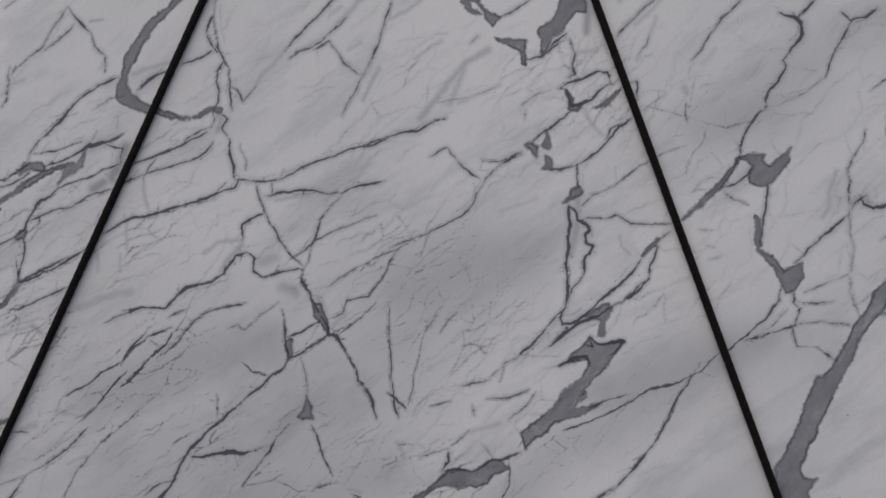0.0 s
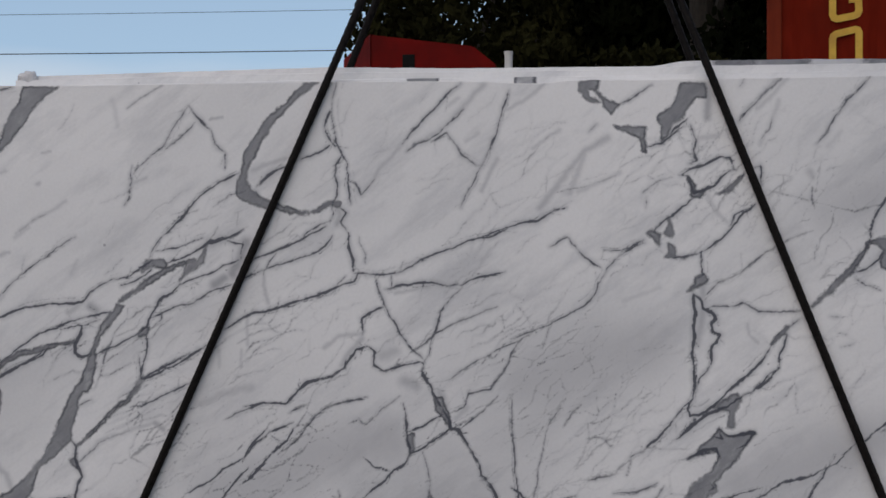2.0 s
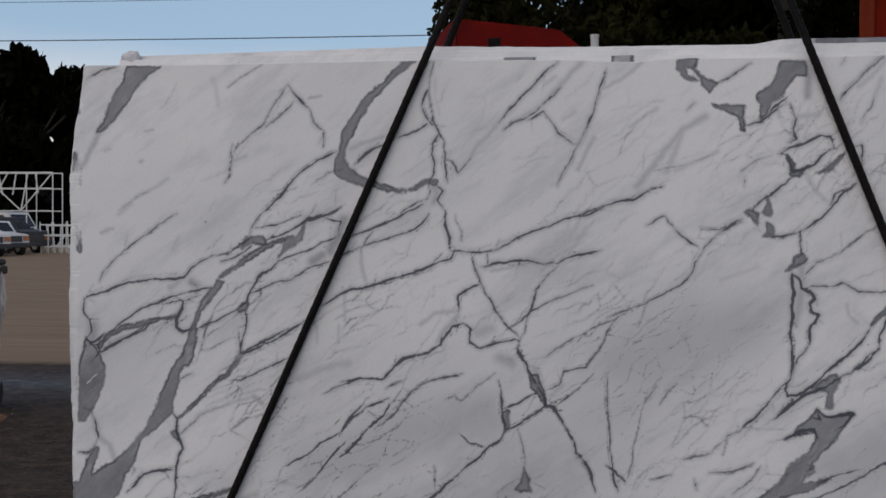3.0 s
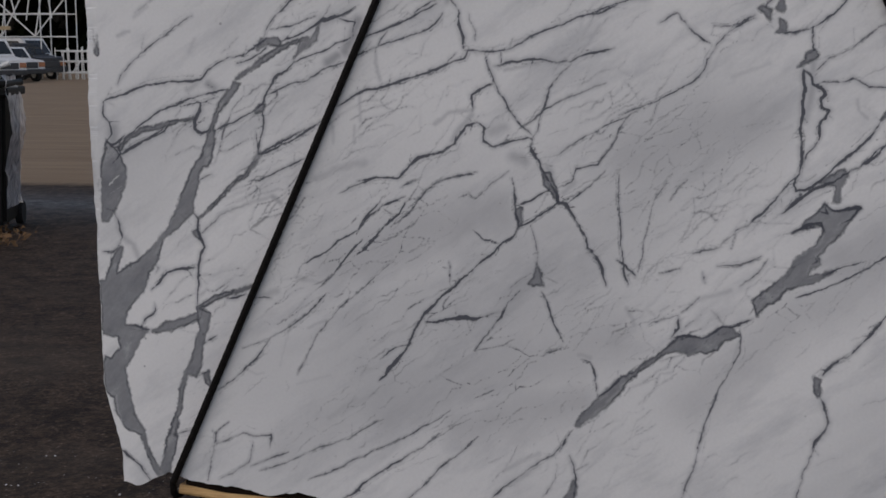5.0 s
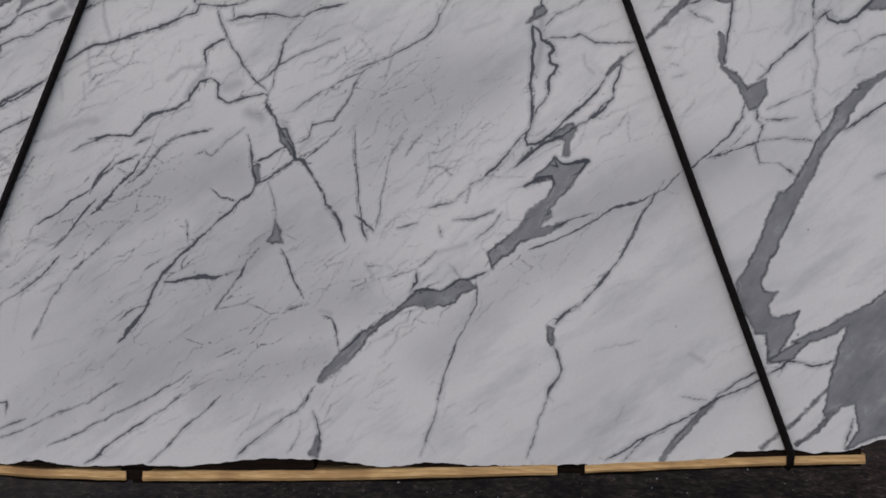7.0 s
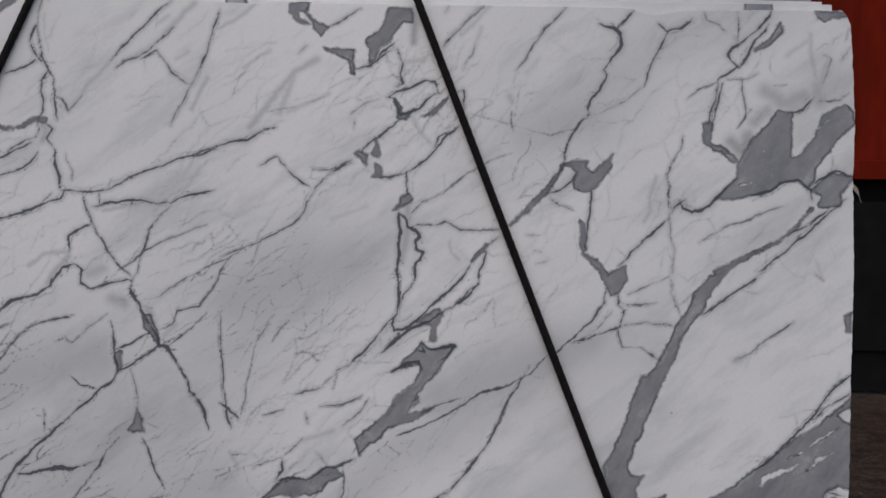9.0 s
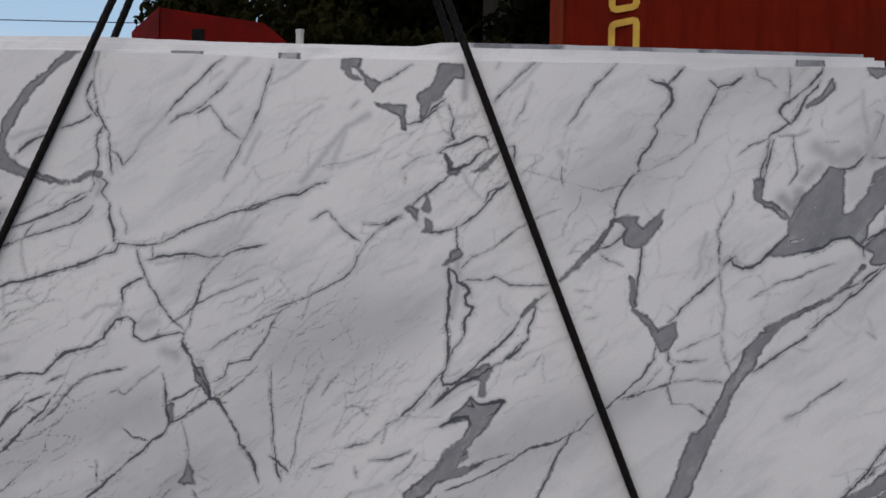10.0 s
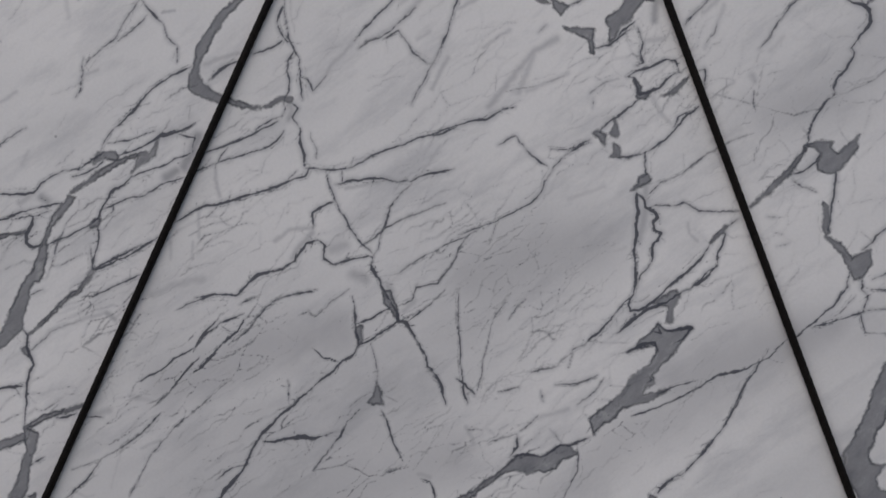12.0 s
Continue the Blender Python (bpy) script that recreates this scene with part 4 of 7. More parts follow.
patch((-1.496, 0.712), (-1.454, 0.737), (-1.407, 0.753), (-1.361, 0.770), (-1.362, 0.749), (-1.399, 0.732), (-1.454, 0.711), (-1.497, 0.708))
vein(6, 0.9, (-1.573, 0.724), (-1.530, 0.725), (-1.526, 0.717), (-1.499, 0.713))
vein(5, 0.75, (-1.530, 0.720), (-1.520, 0.748), (-1.491, 0.767), (-1.490, 0.791))
patch((-1.361, 0.783), (-1.324, 0.773), (-1.328, 0.731), (-1.341, 0.690), (-1.349, 0.651), (-1.349, 0.622), (-1.365, 0.587), (-1.396, 0.598), (-1.379, 0.642), (-1.366, 0.693), (-1.355, 0.722), (-1.360, 0.751))
body((-1.361, 0.783, 4), (-1.308, 0.813, 6), (-1.262, 0.828, 4), (-1.202, 0.847, 4))
vein(6, 0.8, (-1.271, 0.811), (-1.244, 0.816), (-1.217, 0.826))
vein(6, 0.8, (-1.348, 0.679), (-1.327, 0.692), (-1.302, 0.706))
vein(5, 0.8, (-1.365, 0.587), (-1.327, 0.608))
patch((-1.343, 0.600), (-1.327, 0.608), (-1.323, 0.565), (-1.337, 0.572))
body((-1.396, 0.598, 4), (-1.409, 0.547, 6), (-1.417, 0.496, 6), (-1.430, 0.451, 7), (-1.441, 0.413, 9))
vein(5, 0.7, (-1.434, 0.415), (-1.377, 0.435))
vein(5, 0.65, (-1.298, 0.551), (-1.252, 0.588), (-1.184, 0.648), (-1.146, 0.707), (-1.101, 0.732), (-1.035, 0.780), (-0.982, 0.838))
vein(4, 0.55, (-1.228, 0.673), (-1.146, 0.707))
vein(4, 0.55, (-1.067, 0.606), (-1.036, 0.667), (-1.006, 0.725), (-0.955, 0.786), (-0.873, 0.862))
haze(0.45, (-1.035, 0.739, 6), (-0.983, 0.761, 6))
vein(6, 0.7, (-1.187, 0.819), (-1.144, 0.820))
haze(0.5, (-1.194, 0.814, 11), (-1.128, 0.839, 11))
haze(0.3, (-1.117, 0.630, 6), (-1.093, 0.729, 6))
haze(0.3, (-1.067, 0.580, 6), (-0.970, 0.609, 6))
haze(0.35, (-1.221, 0.618, 6), (-1.185, 0.602, 6), (-1.164, 0.607, 6))
vein(4, 0.6, (-1.308, 0.391), (-1.307, 0.427), (-1.269, 0.464))
vein(4, 0.65, (-1.301, 0.398), (-1.224, 0.434), (-1.188, 0.425), (-1.142, 0.434), (-1.149, 0.393))
haze(0.35, (-0.971, 0.491, 11), (-0.898, 0.545, 11))
haze(0.35, (-0.935, 0.504, 11), (-0.837, 0.571, 11))
vein(7, 1, (-0.626, 0.873), (-0.665, 0.831), (-0.706, 0.788), (-0.732, 0.747), (-0.746, 0.704), (-0.786, 0.654), (-0.833, 0.599))
vein(7, 0.95, (-0.700, 0.768), (-0.657, 0.775), (-0.592, 0.788), (-0.574, 0.782), (-0.532, 0.792), (-0.505, 0.804))
haze(0.6, (-0.700, 0.768, 9), (-0.657, 0.775, 9))
haze(0.5, (-0.551, 0.787, 9), (-0.501, 0.805, 9))
vein(5, 0.85, (-0.477, 0.829), (-0.491, 0.793), (-0.518, 0.762), (-0.546, 0.724), (-0.563, 0.693))
vein(4, 0.6, (-0.477, 0.829), (-0.443, 0.863))
vein(6, 0.9, (-0.388, 0.861), (-0.368, 0.821), (-0.346, 0.777), (-0.326, 0.730))
haze(0.5, (-0.368, 0.821, 7), (-0.343, 0.777, 7))
vein(6, 0.75, (-0.278, 0.683), (-0.251, 0.678), (-0.237, 0.644), (-0.230, 0.590))
haze(0.6, (-0.282, 0.698, 13), (-0.251, 0.691, 13))
patch((-0.230, 0.583), (-0.196, 0.612), (-0.169, 0.641), (-0.144, 0.648), (-0.169, 0.599), (-0.230, 0.542), (-0.277, 0.502), (-0.290, 0.506), (-0.269, 0.534))
vein(6, 0.9, (-0.230, 0.583), (-0.196, 0.612), (-0.165, 0.641))
vein(5, 0.7, (-0.296, 0.492), (-0.316, 0.463), (-0.329, 0.434))
vein(4, 0.45, (-0.566, 0.696), (-0.484, 0.715), (-0.456, 0.733))
vein(4, 0.45, (-0.476, 0.712), (-0.442, 0.702), (-0.414, 0.686), (-0.381, 0.687), (-0.326, 0.717))
vein(4, 0.4, (-0.414, 0.680), (-0.476, 0.629))
haze(0.45, (-0.566, 0.689, 7), (-0.623, 0.646, 7), (-0.672, 0.616, 7))
vein(4, 0.55, (-0.566, 0.563), (-0.510, 0.593))
vein(5, 0.65, (-0.788, 0.428), (-0.707, 0.475), (-0.629, 0.527))
vein(5, 0.55, (-0.707, 0.424), (-0.629, 0.478), (-0.574, 0.507))
haze(0.4, (-0.305, 0.615, 7), (-0.283, 0.582, 7), (-0.256, 0.561, 7))
haze(0.5, (-0.158, 0.823, 9), (-0.138, 0.782, 9))
vein(5, 0.5, (-0.158, 0.818), (-0.118, 0.819))
vein(5, 0.5, (-0.172, 0.753), (-0.147, 0.760))
vein(4, 0.5, (-0.828, 0.659), (-0.786, 0.695), (-0.735, 0.711))
haze(0.35, (-0.857, 0.687, 7), (-0.757, 0.760, 7))
body((-0.148, 0.641, 7), (-0.123, 0.660, 4), (-0.097, 0.685, 6), (-0.076, 0.697, 3), (-0.053, 0.717, 6))
patch((-0.061, 0.708), (-0.049, 0.728), (-0.020, 0.755), (0.052, 0.760), (0.091, 0.788), (0.116, 0.783), (0.136, 0.763), (0.092, 0.745), (0.079, 0.721), (0.046, 0.714), (0.008, 0.707), (-0.026, 0.715))
vein(7, 0.9, (-0.036, 0.751), (0.008, 0.758), (0.052, 0.759), (0.091, 0.787), (0.110, 0.783), (0.167, 0.810))
vein(6, 0.8, (-0.050, 0.728), (-0.020, 0.755))
vein(7, 0.8, (-0.040, 0.752), (-0.020, 0.779), (-0.021, 0.812))
vein(4, 0.55, (-0.100, 0.783), (-0.059, 0.802), (-0.021, 0.812))
vein(5, 0.55, (-0.015, 0.818), (0.030, 0.860))
haze(0.4, (0.014, 0.849, 7), (0.108, 0.881, 7))
vein(4, 0.45, (0.064, 0.825), (0.097, 0.791))
vein(6, 0.6, (0.136, 0.785), (0.138, 0.717), (0.112, 0.670), (0.087, 0.621), (0.062, 0.559), (0.044, 0.498), (0.038, 0.451))
haze(0.5, (0.137, 0.755, 9), (0.112, 0.670, 9), (0.087, 0.621, 9), (0.062, 0.559, 9), (0.044, 0.498, 9))
vein(6, 0.85, (0.539, 0.897), (0.506, 0.838), (0.471, 0.792), (0.417, 0.731), (0.368, 0.697), (0.344, 0.670))
vein(6, 0.75, (0.565, 0.942), (0.539, 0.897))
patch((0.324, 0.662), (0.343, 0.658), (0.344, 0.613), (0.333, 0.610))
vein(7, 0.9, (0.338, 0.616), (0.352, 0.591), (0.366, 0.544), (0.357, 0.525), (0.336, 0.497), (0.327, 0.464))
vein(4, 0.6, (0.327, 0.464), (0.307, 0.418), (0.291, 0.356), (0.274, 0.302))
vein(4, 0.5, (0.038, 0.451), (0.016, 0.381), (-0.013, 0.303))
vein(5, 0.4, (0.307, 0.418), (0.296, 0.394))
body((-1.528, 0.411, 7), (-1.509, 0.357, 6), (-1.480, 0.304, 9))
vein(6, 0.85, (-1.597, 0.365), (-1.544, 0.327), (-1.507, 0.282))
patch((-1.457, 0.406), (-1.446, 0.416), (-1.422, 0.414), (-1.430, 0.369), (-1.438, 0.332), (-1.443, 0.292), (-1.477, 0.301), (-1.466, 0.343))
vein(5, 0.7, (-1.318, 0.435), (-1.304, 0.419), (-1.312, 0.396))
vein(4, 0.5, (-1.312, 0.392), (-1.323, 0.325), (-1.331, 0.291))
haze(0.45, (-1.195, 0.396, 7), (-1.209, 0.350, 7), (-1.257, 0.321, 7))
vein(4, 0.45, (-1.297, 0.293), (-1.209, 0.350), (-1.194, 0.411))
vein(4, 0.5, (-1.203, 0.337), (-1.093, 0.387))
vein(4, 0.55, (-1.176, 0.328), (-1.100, 0.355), (-1.025, 0.391), (-0.917, 0.435), (-0.871, 0.466), (-0.818, 0.494))
vein(4, 0.6, (-1.032, 0.312), (-0.972, 0.338), (-0.851, 0.398), (-0.773, 0.442))
vein(5, 0.65, (-0.932, 0.264), (-0.899, 0.285), (-0.873, 0.311), (-0.799, 0.362), (-0.709, 0.421), (-0.653, 0.471))
vein(4, 0.5, (-1.115, 0.261), (-1.086, 0.276))
vein(5, 0.65, (-0.753, 0.270), (-0.706, 0.309), (-0.672, 0.348), (-0.632, 0.389), (-0.593, 0.420), (-0.553, 0.461))
vein(5, 0.6, (-0.514, 0.286), (-0.476, 0.327), (-0.437, 0.359), (-0.385, 0.401), (-0.340, 0.425), (-0.325, 0.455))
haze(0.5, (-0.471, 0.334, 10), (-0.433, 0.359, 10), (-0.385, 0.401, 10))
vein(7, 0.7, (-0.479, 0.327), (-0.468, 0.331))
haze(0.4, (-0.483, 0.369, 7), (-0.437, 0.398, 7), (-0.385, 0.423, 7))
vein(7, 0.85, (-0.302, 0.420), (-0.292, 0.391), (-0.283, 0.360), (-0.288, 0.307))
patch((-0.292, 0.358), (-0.284, 0.340), (-0.288, 0.294), (-0.314, 0.302), (-0.298, 0.327))
vein(4, 0.45, (-0.289, 0.382), (-0.254, 0.404))
vein(4, 0.4, (-0.337, 0.397), (-0.343, 0.350), (-0.372, 0.303))
vein(4, 0.4, (0.405, 2.003), (0.394, 1.983))
haze(0.55, (0.500, 2.002, 9), (0.461, 1.972, 9), (0.439, 1.945, 9), (0.411, 1.921, 9), (0.392, 1.892, 9))
vein(4, 0.5, (0.500, 2.002), (0.461, 1.972), (0.439, 1.945), (0.411, 1.921), (0.392, 1.892))
haze(0.4, (0.516, 2.002, 7), (0.490, 1.973, 7), (0.440, 1.925, 7))
vein(4, 0.4, (0.476, 1.897), (0.466, 1.871), (0.441, 1.841))
vein(5, 0.55, (0.714, 2.001), (0.686, 1.967), (0.660, 1.944), (0.641, 1.915), (0.609, 1.864), (0.581, 1.829))
haze(0.35, (0.686, 1.967, 7), (0.641, 1.915, 7), (0.581, 1.829, 7))
haze(0.25, (0.609, 1.825, 7), (0.642, 1.859, 7))
haze(0.5, (0.565, 1.762, 10), (0.574, 1.750, 10))
vein(5, 0.45, (0.572, 1.723), (0.569, 1.689), (0.579, 1.666))
vein(5, 0.5, (0.550, 1.693), (0.563, 1.685))
vein(3, 0.35, (0.460, 1.703), (0.515, 1.741))
vein(3, 0.35, (0.604, 1.763), (0.639, 1.777))
vein(5, 0.65, (0.897, 1.998), (0.872, 1.966), (0.852, 1.945))
vein(7, 0.9, (0.802, 1.959), (0.845, 1.948), (0.861, 1.932), (0.865, 1.903), (0.839, 1.869), (0.817, 1.834), (0.826, 1.821), (0.807, 1.784), (0.782, 1.755), (0.773, 1.732), (0.776, 1.716))
vein(5, 0.7, (0.776, 1.716), (0.763, 1.699), (0.741, 1.676), (0.729, 1.656))
haze(0.45, (0.853, 1.889, 9), (0.816, 1.831, 9))
vein(4, 0.4, (0.766, 1.702), (0.824, 1.729), (0.880, 1.757), (0.925, 1.793))
vein(6, 0.85, (0.922, 1.793), (0.938, 1.832), (0.950, 1.866), (0.977, 1.918), (0.988, 1.941))
vein(6, 0.75, (0.963, 1.960), (0.988, 1.941), (1.022, 1.949), (1.047, 1.965), (1.052, 1.976))
vein(5, 0.65, (1.087, 1.997), (1.090, 1.974), (1.123, 1.961), (1.139, 1.942))
vein(5, 0.55, (1.175, 1.999), (1.178, 1.950), (1.175, 1.917))
haze(0.6, (1.168, 1.927, 9), (1.180, 1.912, 9))
vein(7, 0.9, (1.266, 2.001), (1.260, 1.981), (1.238, 1.964), (1.226, 1.944), (1.192, 1.917), (1.162, 1.903), (1.150, 1.883), (1.159, 1.865), (1.176, 1.848), (1.147, 1.831), (1.125, 1.814))
vein(7, 0.9, (1.260, 1.964), (1.248, 1.947), (1.226, 1.924), (1.206, 1.888), (1.193, 1.864), (1.176, 1.845))
patch((1.294, 1.968), (1.300, 1.945), (1.261, 1.908), (1.221, 1.886), (1.220, 1.898), (1.259, 1.922))
vein(5, 0.75, (1.125, 1.814), (1.117, 1.762), (1.102, 1.729), (1.095, 1.689))
vein(6, 0.85, (1.134, 1.805), (1.125, 1.758), (1.115, 1.723), (1.106, 1.677))
haze(0.7, (1.122, 1.782, 10), (1.106, 1.721, 10), (1.094, 1.676, 10))
patch((1.083, 1.695), (1.106, 1.700), (1.106, 1.668), (1.100, 1.646), (1.112, 1.638), (1.132, 1.639), (1.155, 1.617), (1.179, 1.595), (1.152, 1.597), (1.132, 1.621), (1.109, 1.626), (1.082, 1.644), (1.080, 1.668))
vein(4, 0.45, (1.125, 1.811), (1.069, 1.784), (1.036, 1.756))
vein(5, 0.55, (1.184, 1.815), (1.193, 1.759), (1.200, 1.725), (1.177, 1.685))
vein(5, 0.55, (1.216, 1.737), (1.188, 1.703), (1.176, 1.682))
vein(4, 0.4, (1.147, 1.814), (1.202, 1.817), (1.232, 1.833))
haze(0.4, (1.372, 1.938, 7), (1.374, 1.882, 7), (1.386, 1.820, 7))
haze(0.35, (1.307, 1.880, 7), (1.352, 1.912, 7), (1.372, 1.929, 7))
vein(5, 0.5, (1.409, 1.882), (1.429, 1.871), (1.420, 1.843), (1.403, 1.803))
haze(0.5, (1.423, 1.865, 13), (1.397, 1.799, 13))
vein(5, 0.65, (1.482, 1.907), (1.455, 1.867))
vein(4, 0.5, (1.477, 1.957), (1.468, 1.926))
patch((1.385, 2.001), (1.471, 2.000), (1.474, 1.986), (1.442, 1.985), (1.408, 1.974), (1.396, 1.984))
haze(0.6, (1.248, 1.785, 23), (1.294, 1.755, 23), (1.354, 1.772, 23))
haze(0.6, (1.218, 1.701, 20), (1.256, 1.732, 20))
haze(0.55, (1.392, 1.796, 20), (1.400, 1.758, 20))
vein(4, 0.6, (1.269, 1.799), (1.309, 1.801))
vein(5, 0.7, (1.307, 1.721), (1.347, 1.734), (1.386, 1.774))
vein(4, 0.5, (1.400, 1.758), (1.446, 1.762), (1.476, 1.782))
patch((1.381, 1.668), (1.409, 1.726), (1.466, 1.753), (1.486, 1.731), (1.492, 1.698), (1.446, 1.657), (1.425, 1.627), (1.401, 1.599), (1.386, 1.581), (1.378, 1.546), (1.368, 1.538), (1.364, 1.613))
patch((1.173, 1.587), (1.217, 1.660), (1.250, 1.688), (1.286, 1.733), (1.324, 1.726), (1.324, 1.685), (1.320, 1.612), (1.337, 1.611), (1.370, 1.650), (1.388, 1.674), (1.401, 1.652), (1.388, 1.621), (1.410, 1.625), (1.401, 1.599), (1.383, 1.581), (1.368, 1.535), (1.362, 1.526), (1.336, 1.546), (1.296, 1.543), (1.263, 1.519), (1.234, 1.508), (1.212, 1.505), (1.166, 1.492), (1.116, 1.497), (1.149, 1.529), (1.172, 1.552))
haze(0.8, (1.158, 1.647, 20), (1.188, 1.625, 20), (1.203, 1.663, 20))
patch((1.371, 1.522), (1.410, 1.554), (1.439, 1.565), (1.489, 1.559), (1.466, 1.523), (1.450, 1.513), (1.453, 1.484), (1.421, 1.473), (1.394, 1.478), (1.401, 1.506))
vein(7, 0.95, (1.368, 1.532), (1.410, 1.557), (1.439, 1.573), (1.489, 1.559))
vein(7, 0.9, (1.212, 1.502), (1.263, 1.519), (1.296, 1.543), (1.336, 1.549), (1.371, 1.522), (1.375, 1.496))
vein(7, 0.85, (1.172, 1.552), (1.149, 1.529), (1.116, 1.497), (1.100, 1.477), (1.077, 1.463), (1.055, 1.460), (1.029, 1.468), (1.020, 1.492))
haze(0.7, (1.000, 1.471, 11), (1.023, 1.486, 11), (1.047, 1.466, 11))
vein(6, 0.8, (0.996, 1.456), (1.009, 1.474), (1.035, 1.492))
vein(5, 0.65, (1.027, 1.661), (1.022, 1.627), (0.996, 1.582), (0.986, 1.553), (0.992, 1.526), (0.993, 1.465))
vein(5, 0.7, (0.990, 1.442), (0.954, 1.407), (0.920, 1.380), (0.890, 1.351), (0.856, 1.311))
haze(0.5, (0.990, 1.442, 7), (0.920, 1.380, 7), (0.856, 1.311, 7))
haze(0.45, (0.993, 1.465, 7), (0.990, 1.408, 7), (1.002, 1.353, 7), (0.999, 1.297, 7))
vein(4, 0.4, (0.993, 1.456), (0.992, 1.408), (1.002, 1.353), (0.999, 1.297))
haze(0.4, (0.957, 1.552, 6), (0.941, 1.497, 6), (0.942, 1.464, 6), (0.925, 1.435, 6))
vein(4, 0.5, (1.072, 1.376), (1.111, 1.406), (1.144, 1.423), (1.195, 1.437), (1.241, 1.457), (1.297, 1.477))
body((1.118, 1.300, 9), (1.167, 1.327, 6), (1.229, 1.357, 4), (1.280, 1.380, 3), (1.326, 1.414, 3), (1.354, 1.449, 3), (1.375, 1.469, 4))
vein(6, 0.8, (1.297, 1.392), (1.336, 1.414), (1.388, 1.444), (1.421, 1.467))
vein(6, 0.85, (1.228, 1.298), (1.291, 1.347), (1.354, 1.398), (1.398, 1.438), (1.433, 1.467), (1.466, 1.501))
patch((0.707, 1.582), (0.752, 1.596), (0.772, 1.591), (0.768, 1.577), (0.787, 1.561), (0.810, 1.584), (0.842, 1.612), (0.834, 1.578), (0.810, 1.539), (0.792, 1.516), (0.770, 1.510), (0.740, 1.518), (0.733, 1.537), (0.747, 1.560), (0.730, 1.579))
vein(6, 0.85, (0.745, 1.683), (0.726, 1.644), (0.716, 1.609), (0.710, 1.582))
body((0.707, 1.576, 3), (0.685, 1.543, 3), (0.659, 1.508, 6), (0.625, 1.474, 7), (0.598, 1.445, 4), (0.570, 1.421, 3))
vein(6, 0.85, (0.747, 1.563), (0.730, 1.540), (0.698, 1.514), (0.663, 1.503))
vein(5, 0.55, (0.673, 1.494), (0.698, 1.475), (0.734, 1.463))
vein(6, 0.85, (0.785, 1.516), (0.782, 1.471), (0.774, 1.416), (0.767, 1.360))
patch((0.754, 1.436), (0.768, 1.426), (0.769, 1.360), (0.764, 1.345), (0.754, 1.357))
body((0.764, 1.345, 4), (0.784, 1.332, 7), (0.807, 1.310, 9), (0.824, 1.291, 6))
patch((0.799, 1.310), (0.824, 1.291), (0.856, 1.308), (0.874, 1.316), (0.878, 1.274), (0.857, 1.247), (0.838, 1.237), (0.821, 1.269))
vein(5, 0.8, (0.824, 1.257), (0.821, 1.221), (0.793, 1.181), (0.737, 1.124), (0.696, 1.090), (0.672, 1.081))
vein(5, 0.75, (0.852, 1.246), (0.857, 1.213), (0.874, 1.197), (0.862, 1.157), (0.851, 1.149), (0.778, 1.124), (0.729, 1.110))
vein(4, 0.55, (0.841, 1.197), (0.816, 1.166), (0.785, 1.139))
haze(0.55, (0.865, 1.157, 7), (0.924, 1.167, 7), (0.996, 1.159, 7))
vein(4, 0.5, (0.865, 1.157), (0.924, 1.167), (0.996, 1.159))
vein(5, 0.65, (0.854, 1.157), (0.858, 1.126), (0.866, 1.101), (0.915, 1.101), (0.965, 1.067))
vein(4, 0.45, (0.874, 1.213), (0.931, 1.214), (0.958, 1.222))
vein(4, 0.45, (0.881, 1.239), (0.930, 1.263), (0.995, 1.288))
vein(4, 0.5, (0.995, 1.297), (1.000, 1.241), (1.021, 1.185))
vein(5, 0.55, (1.021, 1.216), (1.052, 1.242))
patch((1.151, 1.308), (1.126, 1.274), (1.094, 1.233), (1.078, 1.193), (1.045, 1.160), (1.025, 1.124), (0.997, 1.055), (0.973, 1.006), (0.950, 0.949), (0.929, 0.909), (0.909, 0.855), (0.858, 0.854), (0.884, 0.932), (0.917, 0.998), (0.965, 1.062), (0.993, 1.119), (1.009, 1.159), (1.040, 1.200), (1.061, 1.245), (1.101, 1.290))
vein(6, 0.85, (1.078, 1.186), (1.142, 1.234), (1.209, 1.276), (1.273, 1.326))
vein(5, 0.65, (0.433, 0.938), (0.481, 0.975), (0.553, 0.995), (0.624, 1.033), (0.672, 1.081))
haze(0.5, (0.476, 0.982, 6), (0.520, 1.023, 6))
vein(5, 0.6, (0.624, 1.057), (0.577, 0.977), (0.545, 0.920), (0.518, 0.855))
vein(6, 0.6, (1.165, 1.065), (1.210, 1.087), (1.250, 1.123), (1.324, 1.169))
haze(0.55, (1.165, 1.065, 11), (1.192, 1.079, 11))
patch((1.463, 1.187), (1.481, 1.195), (1.481, 1.143), (1.466, 1.143))
vein(5, 0.6, (1.382, 1.298), (1.405, 1.281))
haze(0.3, (1.387, 1.328, 6), (1.402, 1.284, 6))
vein(5, 0.4, (0.611, 1.395), (0.641, 1.394))
vein(5, 0.4, (0.638, 1.318), (0.672, 1.327))
vein(4, 0.35, (0.634, 1.352), (0.652, 1.348))
vein(3, 0.3, (0.579, 1.575), (0.575, 1.537))
haze(0.25, (0.466, 1.587, 11), (0.540, 1.619, 11))
vein(3, 0.4, (0.393, 1.504), (0.437, 1.547), (0.467, 1.562), (0.511, 1.588), (0.571, 1.612))
vein(3, 0.35, (0.464, 1.715), (0.675, 1.659), (0.735, 1.676))
